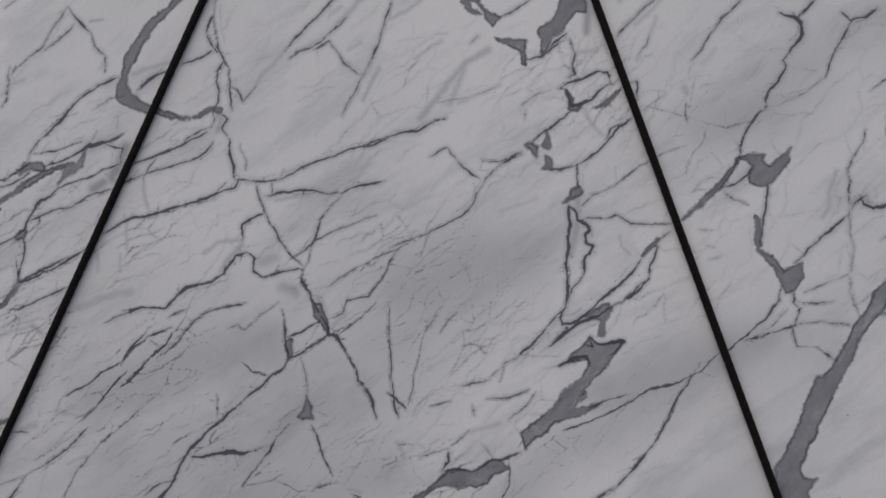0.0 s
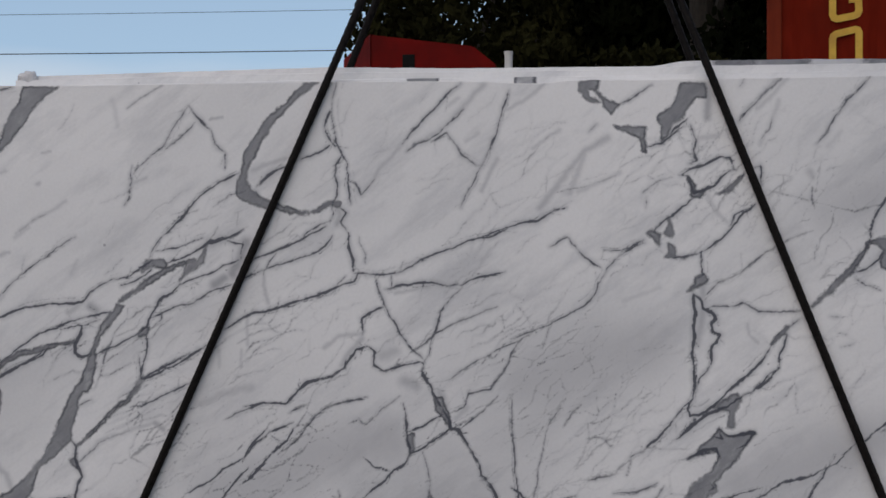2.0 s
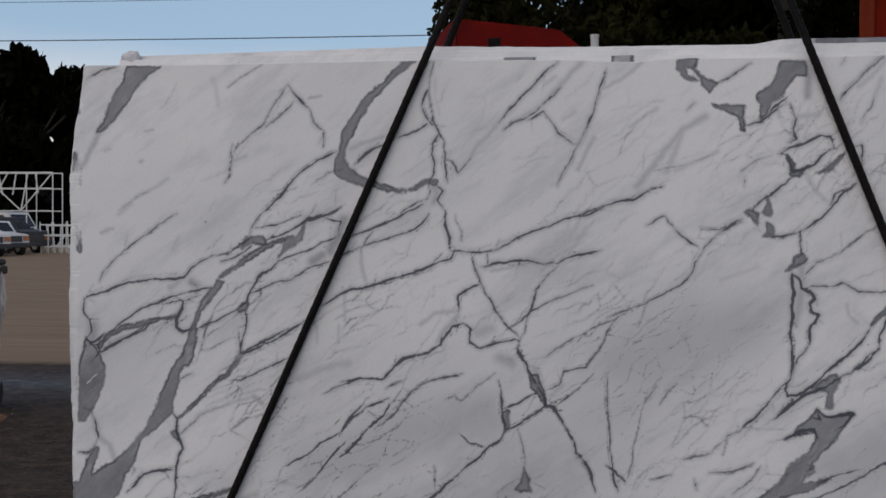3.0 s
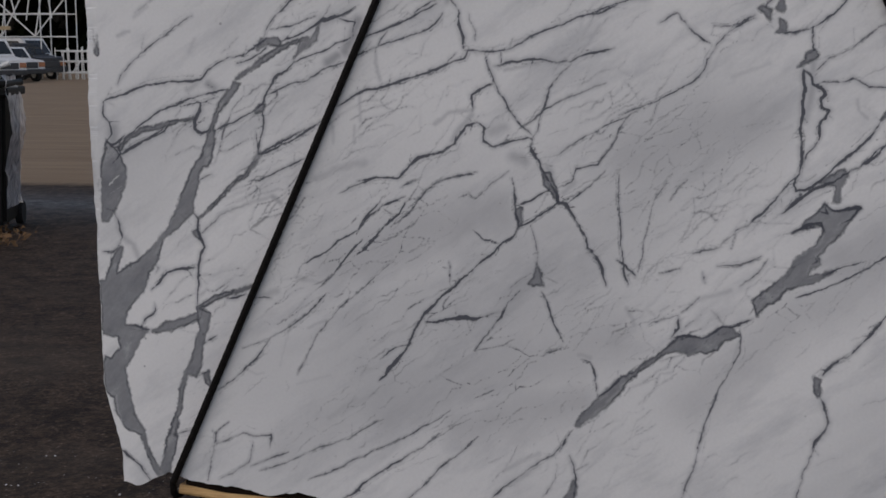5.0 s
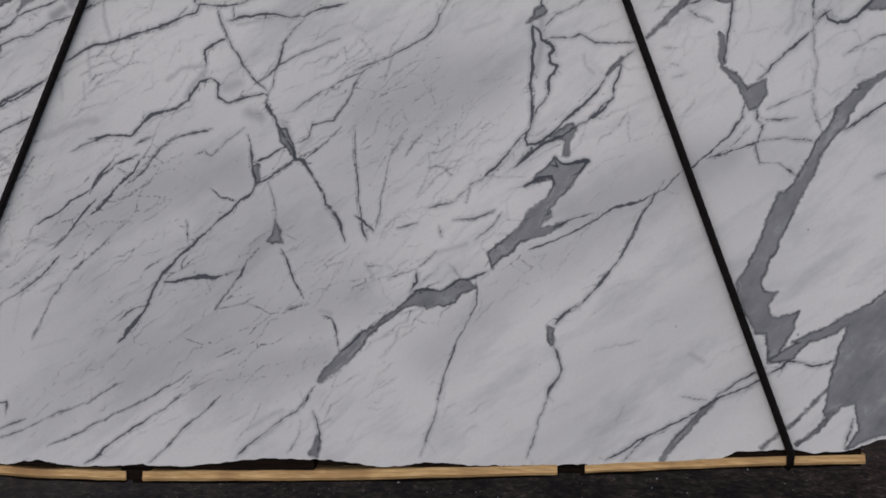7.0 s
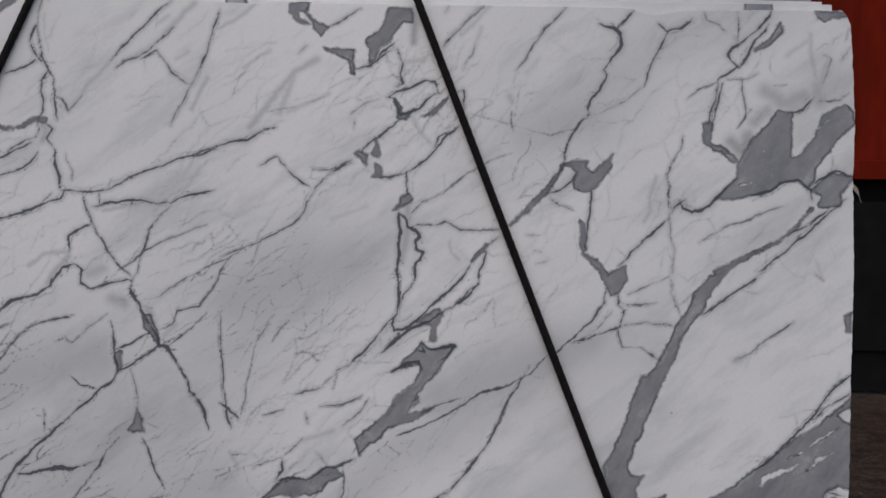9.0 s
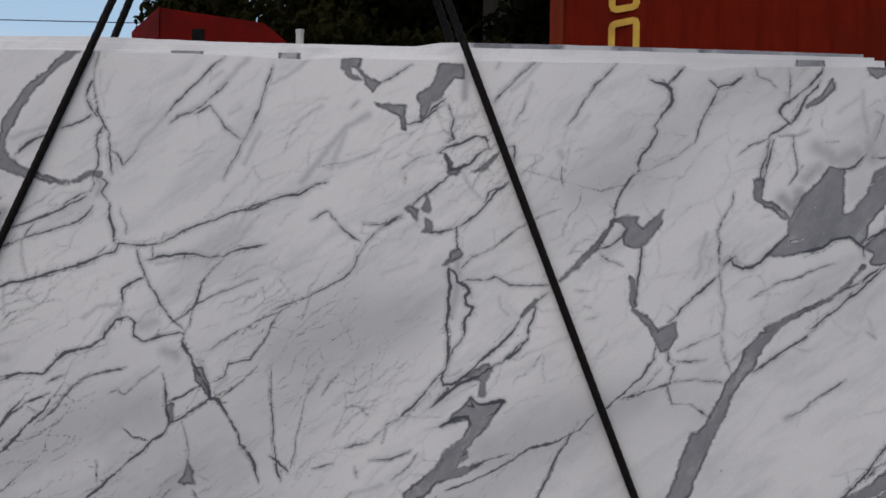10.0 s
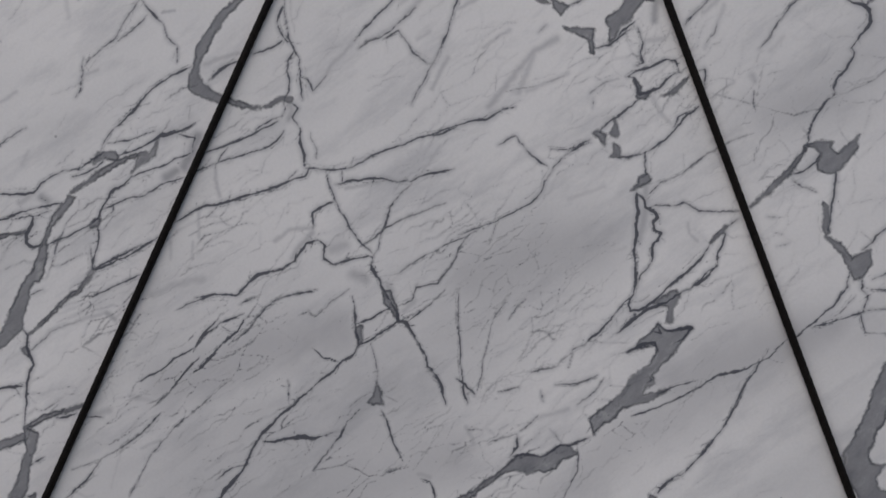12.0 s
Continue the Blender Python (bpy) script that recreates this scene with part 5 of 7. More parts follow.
patch((0.921, 1.026), (0.966, 1.026), (0.949, 0.962), (0.916, 0.891), (0.896, 0.827), (0.880, 0.789), (0.889, 0.762), (0.924, 0.763), (0.899, 0.727), (0.913, 0.694), (0.980, 0.714), (0.969, 0.667), (0.946, 0.626), (0.934, 0.597), (0.904, 0.577), (0.903, 0.597), (0.897, 0.653), (0.869, 0.648), (0.850, 0.697), (0.818, 0.744), (0.821, 0.789), (0.872, 0.891), (0.888, 0.953))
patch((0.904, 0.574), (0.944, 0.611), (0.996, 0.636), (1.058, 0.668), (1.127, 0.716), (1.232, 0.762), (1.333, 0.778), (1.397, 0.659), (1.374, 0.508), (1.297, 0.474), (1.266, 0.399), (1.186, 0.379), (1.114, 0.344), (1.148, 0.398), (1.135, 0.467), (1.097, 0.461), (1.054, 0.427), (1.064, 0.517), (1.087, 0.610), (1.119, 0.696), (1.074, 0.670), (1.024, 0.644), (0.988, 0.612), (0.974, 0.586), (0.938, 0.575))
vein(5, 0.8, (0.998, 0.576), (0.961, 0.580), (0.935, 0.561), (0.883, 0.524), (0.775, 0.475), (0.722, 0.437), (0.605, 0.378), (0.486, 0.301))
vein(5, 0.7, (0.900, 0.560), (0.828, 0.523), (0.774, 0.484))
vein(5, 0.8, (0.998, 0.576), (1.021, 0.567), (1.079, 0.581))
body((0.775, 0.475, 4), (0.740, 0.438, 6), (0.677, 0.370, 6), (0.634, 0.308, 6))
vein(4, 0.65, (0.533, 0.301), (0.595, 0.369), (0.722, 0.437))
body((0.897, 0.346, 4), (0.977, 0.412, 3), (1.020, 0.460, 3), (1.058, 0.502, 4))
body((0.988, 0.357, 3), (1.040, 0.395, 4), (1.092, 0.461, 4))
vein(5, 0.6, (1.110, 0.350), (1.122, 0.387), (1.133, 0.428))
haze(0.4, (0.700, 0.594, 7), (0.736, 0.575, 7))
vein(3, 0.35, (0.513, 0.411), (0.530, 0.453))
vein(3, 0.35, (0.675, 0.482), (0.748, 0.470))
patch((0.966, 0.633), (1.021, 0.659), (1.090, 0.695), (1.169, 0.741), (1.216, 0.779), (1.263, 0.806), (1.326, 0.862), (1.385, 0.895), (1.431, 0.932), (1.482, 0.972), (1.481, 0.947), (1.439, 0.924), (1.481, 0.894), (1.480, 0.729), (1.445, 0.737), (1.414, 0.723), (1.384, 0.685), (1.429, 0.707), (1.475, 0.700), (1.474, 0.604), (1.099, 0.608), (1.114, 0.680), (1.081, 0.658), (1.043, 0.641), (0.998, 0.629))
vein(7, 0.85, (1.218, 0.779), (1.263, 0.810), (1.326, 0.871), (1.373, 0.917), (1.429, 0.993), (1.476, 1.029))
vein(5, 0.8, (1.373, 0.910), (1.416, 0.947), (1.476, 0.981))
vein(5, 0.6, (1.399, 0.700), (1.422, 0.718), (1.460, 0.712))
island((-1.623, 1.129, 4), (-1.598, 1.153, 4))
island((-1.619, 1.103, 3), (-1.589, 1.120, 3))
island((1.181, 1.530, 6), (1.214, 1.540, 6))
island((1.246, 1.632, 3), (1.246, 1.603, 3), (1.269, 1.557, 3))
island((1.390, 1.682, 3), (1.423, 1.708, 4))
island((1.235, 0.734, 4), (1.248, 0.754, 10), (1.293, 0.776, 9), (1.331, 0.793, 6))
island((1.357, 0.775, 4), (1.392, 0.802, 9), (1.430, 0.823, 4))
island((1.306, 0.809, 3), (1.347, 0.826, 6))
island((1.367, 0.843, 4), (1.408, 0.865, 6), (1.446, 0.891, 3))


haze(0.16, (-1.15, 0.62, 260), (-0.75, 0.85, 280), (-0.35, 0.80, 220))
haze(0.14, (-1.1, 0.42, 160), (-0.6, 0.55, 200))


def hairlines(count, x0, x1, z0, z1, tone, low, high):
    """Loose fine streaks along the bedding."""
    for _ in range(count):
        x, z = RNG.uniform(x0, x1), RNG.uniform(z0, z1)
        a, n = radians(RNG.uniform(low, high)), RNG.uniform(0.03, 0.16)
        bend = RNG.uniform(-0.2, 0.2)
        vein(RNG.uniform(2.2, 4.6), 0.75 * tone * RNG.uniform(0.4, 1.0), (x, z), (x + 0.5 * n * math.cos(a), z + 0.5 * n * math.sin(a)),
             (x + n * math.cos(a + bend), z + n * math.sin(a + bend)), wiggle=0.008)


hairlines(70, -1.35, 0.10, 0.32, 1.35, 0.30, 18, 50)
hairlines(50, -1.5, 0.5, 1.2, 1.95, 0.22, 15, 60)
hairlines(35, -0.5, 0.45, 0.65, 1.35, 0.30, 10, 65)
hairlines(35, 0.2, 1.4, 0.9, 1.95, 0.22, 15, 60)
hairlines(22, 0.2, 1.3, 0.35, 0.9, 0.16, 20, 50)
hairlines(15, -1.4, -0.75, 1.2, 1.7, 0.42, 15, 40)


def network(x0, x1, z0, z1, along, across, angle, tone, seed):
    """Faint jagged mesh of healed cracks, drawn out along the bedding; patches of it fade away."""
    rng = np.random.RandomState(seed)
    i0, i1 = np.searchsorted(GX, (x0, x1))
    j0, j1 = np.searchsorted(GZ, (z0, z1))
    x, z = np.meshgrid(GX[i0:i1], GZ[j0:j1])

    def soft(cell):
        g = rng.normal(size=(x.shape[0] // cell + 3, x.shape[1] // cell + 3))
        a = np.array([np.interp(np.arange(x.shape[1]) / cell, np.arange(g.shape[1]), r) for r in g])
        return np.array([np.interp(np.arange(x.shape[0]) / cell, np.arange(g.shape[0]), c) for c in a.T]).T
    wx = x + 0.012 * soft(24) + 0.004 * soft(8)
    wz = z + 0.012 * soft(24) + 0.004 * soft(8)
    c, s = math.cos(radians(angle)), math.sin(radians(angle))
    u, v = (wx * c + wz * s) / along, (wz * c - wx * s) / across
    count = int((u.max() - u.min()) * (v.max() - v.min()))
    f1, f2 = np.full(u.shape, 9.0, np.float32), np.full(u.shape, 9.0, np.float32)
    for a, b in zip(rng.uniform(u.min(), u.max(), count), rng.uniform(v.min(), v.max(), count)):
        d = np.hypot(u - a, v - b).astype(np.float32)
        f2 = np.minimum(f2, np.maximum(f1, d))
        f1 = np.minimum(f1, d)
    gz, gx = np.gradient(f2 - f1, STEP)
    away = (f2 - f1) / np.maximum(np.hypot(gx, gz), 3.0)
    line = np.exp(-(away / (0.0017 * (1 + 0.35 * soft(10)).clip(0.5, 2))) ** 2)
    k = tone * np.clip(0.45 + 0.9 * soft(60) + 0.4 * soft(20), 0, 1.3)
    edge = np.clip(np.minimum(np.minimum(x - x0, x1 - x), np.minimum(z - z0, z1 - z)) / 0.12, 0, 1)
    k *= edge
    at = (slice(j0, j1), slice(i0, i1))
    more = (line * k > LINE[at] * TONE[at]) & (k > 0.03)
    LINE[at] = np.where(more, line, LINE[at])
    TONE[at] = np.where(more, k, TONE[at])
    HAZE[at] = np.maximum(HAZE[at], 0.45 * k * np.exp(-(away / 0.006) ** 2))


network(-1.5, 0.25, 0.32, 1.45, 0.20, 0.048, 34, 0.64, 11)
network(-0.6, 0.75, 0.9, 1.95, 0.16, 0.055, 42, 0.36, 12)
network(-1.25, -0.55, 0.85, 1.25, 0.11, 0.032, 36, 0.72, 14)
network(-1.2, -0.6, 1.35, 1.75, 0.12, 0.035, 28, 0.45, 15)
network(0.15, 0.50, 1.60, 1.98, 0.06, 0.035, 50, 0.55, 16)
network(-0.25, 0.35, 0.70, 1.05, 0.08, 0.035, 30, 0.64, 17)
network(0.6, 1.48, 1.2, 1.97, 0.16, 0.070, 48, 0.20, 13)


# ---- marble slabs ----
def outline_of(grow=0.0):
    """Left, right, bottom and top limits of the front slab, with chips."""
    lz = [0.209, 0.270, 0.340, 0.430, 0.531, 0.571, 0.902, 1.200, 1.700, 2.000, 2.100]
    lx = [-1.587, -1.591, -1.590, -1.613, -1.640, -1.646, -1.654, -1.660, -1.662, -1.668, -1.660]
    rz = [0.198, 0.637, 1.054, 1.283, 1.552, 1.701, 1.891, 1.965, 1.990, 2.006, 2.100]
    rx = [1.464, 1.469, 1.478, 1.487, 1.484, 1.492, 1.486, 1.481, 1.471, 1.454, 1.446]
    bx = [-1.701, -1.589, -1.550, -1.489, -1.451, -1.401, -1.318, -1.233, -1.149, -1.066, -0.967, -0.771, -0.636, -0.550, -0.418, -0.233, -0.111, 0.012, 0.224, 0.378, 0.603, 0.782, 0.826, 0.974, 1.032, 1.122, 1.180, 1.275, 1.568]
    bz = [0.280, 0.273, 0.262, 0.286, 0.305, 0.291, 0.280, 0.275, 0.255, 0.273, 0.257, 0.265, 0.261, 0.277, 0.289, 0.288, 0.270, 0.285, 0.282, 0.288, 0.297, 0.313, 0.333, 0.342, 0.333, 0.339, 0.367, 0.392, 0.398]
    tx = [-1.700, -1.400, -0.600, -0.250, -0.200, -0.100, -0.050, 0.300, 0.849, 0.889, 0.904, 0.959, 1.018, 1.456, 1.535]
    tz = [2.018, 2.014, 2.012, 2.006, 2.000, 1.998, 2.005, 2.002, 2.002, 2.002, 1.994, 1.983, 1.997, 2.004, 2.004]

    table = np.linspace(-2, 2.5, 3000)

    def ragged(seed, fine, coarse):
        return np.array([coarse * wob(v, 9, seed) + fine * (wob(v, 45, seed + 2) + 0.7 * max(0, wob(v, 110, seed + 4))) for v in table])
    chips = [ragged(61, 0.0022, 0.004), ragged(62, 0.002, 0.002), ragged(63, 0.004, 0.004), ragged(64, 0.0008, 0.0008)]

    def left(z):
        return np.interp(z, lz, lx) + np.interp(z, table, chips[0])

    def right(z):
        return np.interp(z, rz, rx) + np.interp(z, table, chips[1])

    def bottom(x):
        return np.interp(x, bx, bz) + np.interp(x, table, chips[2])

    def top(x):
        return np.interp(x, tx, tz) + np.interp(x, table, chips[3])
    return left, right, bottom, top


def front_slab():
    left, right, bottom, top = outline_of()
    X, Z = np.meshgrid(GX, GZ)
    inside = (X > left(Z)) & (X < right(Z)) & (Z > bottom(X)) & (Z < top(X))
    PX, PZ = np.clip(X, left(Z), right(Z)), Z
    PZ = np.clip(PZ, bottom(PX), top(PX))
    rows, cols = X.shape
    quad_in = inside[:-1, :-1] | inside[1:, :-1] | inside[:-1, 1:] | inside[1:, 1:]
    ids = np.arange(rows * cols).reshape(rows, cols)
    quads = np.stack([ids[:-1, :-1], ids[:-1, 1:], ids[1:, 1:], ids[1:, :-1]], -1)[quad_in]
    used = np.unique(quads)
    remap = np.full(rows * cols, -1)
    remap[used] = np.arange(len(used))
    quads = remap[quads]
    fx, fz = PX.ravel()[used], PZ.ravel()[used]
    verts = np.stack([fx, np.zeros_like(fx), fz], 1)
    # rim: open edges of the sheet, drawn back over the slab's thickness
    e = np.concatenate([quads[:, [0, 1]], quads[:, [1, 2]], quads[:, [2, 3]], quads[:, [3, 0]]])
    key = np.sort(e, 1) @ np.array([len(used), 1])
    _, first, count = np.unique(key, return_index=True, return_counts=True)
    rim = e[first[count == 1]]
    rv = np.unique(rim)
    back_of = np.full(len(used), -1)
    mid_of = np.full(len(used), -1)
    mid_of[rv] = len(used) + np.arange(len(rv))
    back_of[rv] = len(used) + len(rv) + np.arange(len(rv))
    near_left = np.clip((-1.55 - fx[rv]) / 0.08, 0, 1)
    wide = np.interp(fz[rv], [0.3, 0.6, 1.0, 1.3, 1.7, 1.85, 1.95, 2.0], [0.004, 0.010, 0.018, 0.036, 0.045, 0.030, 0.012, 0.004])
    cleft = wide + np.array([0.004 * wob(z, 6, 3) + 0.0015 * wob(z, 25, 8) for z in fz[rv]])
    down = np.clip((0.42 - fz[rv]) / 0.05, 0, 1)
    m1 = np.stack([fx[rv] - near_left * cleft * 0.75, np.full(len(rv), 0.009), fz[rv] - 0.002 * down], 1)
    m2 = np.stack([fx[rv] - near_left * cleft, np.full(len(rv), 0.021), fz[rv] + 0.004 * down], 1)
    verts = np.concatenate([verts, m1, m2])
    side1 = np.stack([rim[:, 1], rim[:, 0], mid_of[rim[:, 0]], mid_of[rim[:, 1]]], 1)
    side2 = np.stack([mid_of[rim[:, 1]], mid_of[rim[:, 0]], back_of[rim[:, 0]], back_of[rim[:, 1]]], 1)
    faces = np.concatenate([quads, side1, side2])
    me = bpy.data.meshes.new("marble_slab")
    me.vertices.add(len(verts))
    me.vertices.foreach_set("co", verts.ravel())
    me.loops.add(faces.size)
    me.loops.foreach_set("vertex_index", faces.ravel())
    me.polygons.add(len(faces))
    me.polygons.foreach_set("loop_start", np.arange(0, faces.size, 4))
    me.update(calc_edges=True)
    # crinkle the whole pattern at three scales
    rng = np.random.RandomState(21)

    def crinkle(cell):
        g = rng.normal(size=(rows // cell + 3, cols // cell + 3))
        a = np.array([np.interp(np.arange(cols) / cell, np.arange(g.shape[1]), r) for r in g])
        return np.array([np.interp(np.arange(rows) / cell, np.arange(g.shape[0]), c) for c in a.T]).T
    jx = np.clip((verts[:, 0] - GX[0]) / STEP, 0, cols - 1.01)
    jz = np.clip((verts[:, 2] - GZ[0]) / STEP, 0, rows - 1.01)
    shift = [sum(amp * crinkle(cell) for cell, amp in ((16, 0.5), (7, 0.4), (3, 0.3))) for _ in range(2)]
    ax, az = jx.astype(int), jz.astype(int)
    jx, jz = np.clip(jx + shift[0][az, ax], 0, cols - 1.01), np.clip(jz + shift[1][az, ax], 0, rows - 1.01)
    ix, iz = jx.astype(int), jz.astype(int)
    u, v = jx - ix, jz - iz
    for name, grid in (("line", LINE), ("tone", TONE), ("body", BODY), ("haze", HAZE)):
        value = (grid[iz, ix] * (1 - u) + grid[iz, ix + 1] * u) * (1 - v) + (grid[iz + 1, ix] * (1 - u) + grid[iz + 1, ix + 1] * u) * v
        me.attributes.new(name, "FLOAT", "POINT").data.foreach_set("value", value.astype(np.float32))
    me.materials.append(MARBLE)
    ob = new("marble_slab", me)
    ob.matrix_world = BUNDLE
    tagged(ob, "large white marble slab with grey veins and chipped edges, hung in rope slings", "marble slab", "marble slabs of the bundle")


front_slab()
FRONT_BOTTOM = outline_of()[2]


def rear_slab(y, left, right, top_points, bottom, label, seed):
    """A slab behind the front one; only its upper margin shows."""
    bm = bmesh.new()
    n = 220
    rows = []
    for y0, drop in ((y, 0.0015), (y + 0.002, 0.0), (y + 0.017, 0.0), (y + 0.019, 0.002)):
        upper, lower = [], []
        for i in range(n + 1):
            x = left + (right - left) * i / n
            t = np.interp(x, [p[0] for p in top_points], [p[1] for p in top_points]) + 0.0012 * wob(x, 18, seed) + 0.0008 * wob(x, 70, seed)
            upper.append(bm.verts.new((x, y0, t - drop)))
            lower.append(bm.verts.new((x, y0, max(bottom, float(FRONT_BOTTOM(x)) + 0.03) + 0.012 * wob(x, 9, seed + 2))))
        rows.append((upper, lower))
    front, back = rows[0], rows[-1]
    for i in range(n):
        bm.faces.new((front[1][i], front[1][i + 1], front[0][i + 1], front[0][i]))
        bm.faces.new((back[1][i + 1], back[1][i], back[0][i], back[0][i + 1]))
        for a, b in zip(rows, rows[1:]):
            bm.faces.new((a[0][i], a[0][i + 1], b[0][i + 1], b[0][i]))
            bm.faces.new((a[1][i + 1], a[1][i], b[1][i], b[1][i + 1]))
    for i in (0, n):
        for a, b in zip(rows, rows[1:]):
            bm.faces.new((a[0][i], b[0][i], b[1][i], a[1][i]))
    bmesh.ops.recalc_face_normals(bm, faces=bm.faces)
    me = bpy.data.meshes.new("marble_slab")
    bm.to_mesh(me)
    bm.free()
    count = len(me.vertices)
    co = np.empty(count * 3)
    me.vertices.foreach_get("co", co)
    xs = co[0::3]
    # grey where veins reach the rear slabs' edges
    mark = np.full(count, 1.0)
    for centre, half in VEIN_ENDS[seed]:
        mark = np.minimum(mark, np.abs(xs - centre) - half + 0.012 * np.array([noise.noise(Vector(p) * 60) for p in co.reshape(-1, 3)]))
    if seed == 3:
        streaks = np.array([noise.noise(Vector((p[0] * 5, p[1] * 90, 0))) for p in co.reshape(-1, 3)])
        mark = np.minimum(mark, 0.05 * (-0.10 - streaks) + np.clip(np.abs(xs - 0.85) - 0.62, 0, 1))
    me.attributes.new("body", "FLOAT", "POINT").data.foreach_set("value", mark.astype(np.float32))
    veil = np.clip(1 - np.abs(xs - 0.85) / 0.6, 0, 1) * (0.9 if seed == 3 else 0.15)
    me.attributes.new("haze", "FLOAT", "POINT").data.foreach_set("value", veil.astype(np.float32))
    for name in ("line", "tone"):
        me.attributes.new(name, "FLOAT", "POINT").data.foreach_set("value", np.zeros(count, np.float32))
    me.materials.append(MARBLE)
    ob = new("marble_slab", me)
    ob.matrix_world = BUNDLE
    tagged(ob, label, "marble slab", "marble slabs of the bundle")


VEIN_ENDS = {
    1: [(-0.43, 0.040), (-0.16, 0.024), (1.237, 0.034)],
    2: [],
    3: [],
}
rear_slab(0.024, -1.585, 1.438, [(-1.7, 2.018), (-0.6, 2.022), (0.3, 2.020), (0.9, 2.024), (1.5, 2.024)], 0.30,
          "white marble slab with a few grey veins, second in the bundle", 1)
rear_slab(0.047, -1.580, 1.418, [(-1.7, 2.040), (-0.7, 2.046), (0.0, 2.040), (0.3, 2.047), (0.9, 2.043), (1.5, 2.036)], 0.31,
          "white marble slab with violet-grey veins at its edge, third in the bundle", 2)
rear_slab(0.070, -1.575, 1.396, [(-1.7, 2.054), (-0.7, 2.066), (-0.35, 2.056), (0.18, 2.052), (0.25, 2.064), (0.5, 2.064), (1.0, 2.057), (1.45, 2.049)], 0.31,
          "white marble slab at the back of the bundle", 3)


# ---- small things on the bundle ----
def torn_tab():
    bm = bmesh.new()
    rows = []
    for i in range(8):
        k = i / 7
        rows.append([bm.verts.new((1.482 + 0.034 * k + 0.004 * math.sin(5 * k), 0.010 + 0.006 * math.sin(7 * k + s), 1.535 - 0.045 * k ** 1.4 + s * 0.010 * (1 - k))) for s in (-1, 0, 1)])
    for a, b in zip(rows, rows[1:]):
        for j in range(2):
            bm.faces.new((a[j], a[j + 1], b[j + 1], b[j]))
    bmesh.ops.solidify(bm, geom=bm.faces[:], thickness=0.0012)
    ob = link("torn_tape", bm, TAPE, smooth=True)
    ob.matrix_world = BUNDLE
    tagged(ob, "torn cream tape sticking out at the slab's edge", "tape")


def stone_lump():
    bm = bmesh.new()
    bmesh.ops.create_icosphere(bm, subdivisions=3, radius=1)
    for v in bm.verts:
        v.co = v.co * (1 + 0.35 * noise.noise(v.co * 1.7)) * 0.020
        v.co.x *= 1.5
        v.co.y *= 0.6
    bmesh.ops.translate(bm, verts=bm.verts, vec=(-1.548, 0.057, 2.047))
    ob = link("film_wad", bm, FILM_WAD, smooth=True)
    ob.matrix_world = BUNDLE
    tagged(ob, "wad of crumpled pale plastic film on the rear slab's corner", "plastic film")


torn_tab()
stone_lump()


# ---- wire rope slings ----
def rope_mesh(points, radius, pitch=0.16):
    """Six-strand steel rope along a run of points."""
    bm = bmesh.new()
    p = [Vector(v) for v in points]
    run, s = [], 0.0
    for a, b in zip(p, p[1:]):
        k = max(1, int((b - a).length / 0.008))
        run += [a.lerp(b, i / k) for i in range(k)]
    run.append(p[-1])
    rings = []
    for i, c in enumerate(run):
        d = (run[min(i + 1, len(run) - 1)] - run[max(i - 1, 0)]).normalized()
        side = d.cross(Vector((0, 1, 0.001))).normalized()
        up = side.cross(d)
        if i:
            s += (c - run[i - 1]).length
        ring = []
        for j in range(24):
            a = 2 * math.pi * j / 24
            r = radius * (0.84 + 0.16 * abs(math.cos(3 * (a - 2 * math.pi * s / pitch))))
            ring.append(bm.verts.new(c + side * (r * math.cos(a)) + up * (r * math.sin(a))))
        rings.append(ring)
    for a, b in zip(rings, rings[1:]):
        for j in range(24):
            bm.faces.new((a[j], a[(j + 1) % 24], b[(j + 1) % 24], b[j]))
    bm.faces.new(rings[0][::-1])
    bm.faces.new(rings[-1])
    bmesh.ops.recalc_face_normals(bm, faces=bm.faces)
    return bm


APEX = (-0.165, 0.05, 3.27)


def sling(foot_x, foot_z, top_x, back_shift, label):
    s = thing("rope_sling", BUNDLE, label, "rope sling", "rope slings of the bundle")
    front = [(foot_x, 0.05, foot_z - 0.040), (foot_x - 0.002, 0.008, foot_z - 0.037), (foot_x, -0.008, foot_z - 0.024), (foot_x, -0.014, foot_z + 0.005), (top_x, -0.012, 2.0), APEX]
    part("front_strand", rope_mesh(front, 0.0108), ROPE, s, "dark greasy twisted steel rope", True)
    back = [(foot_x + back_shift, 0.05, foot_z - 0.040), (foot_x + back_shift, 0.10, foot_z - 0.03), (top_x + back_shift * 0.8, 0.102, 2.0), (APEX[0], 0.06, APEX[2])]
    part("rear_strand", rope_mesh(back, 0.0105), ROPE, s, "dark greasy twisted steel rope", True)


sling(-1.431, 0.276, -0.686, 0.02, "dark steel rope sling slung under one end of the bundle")
sling(0.971, 0.330, 0.325, -0.03, "dark steel rope sling slung under the bundle")


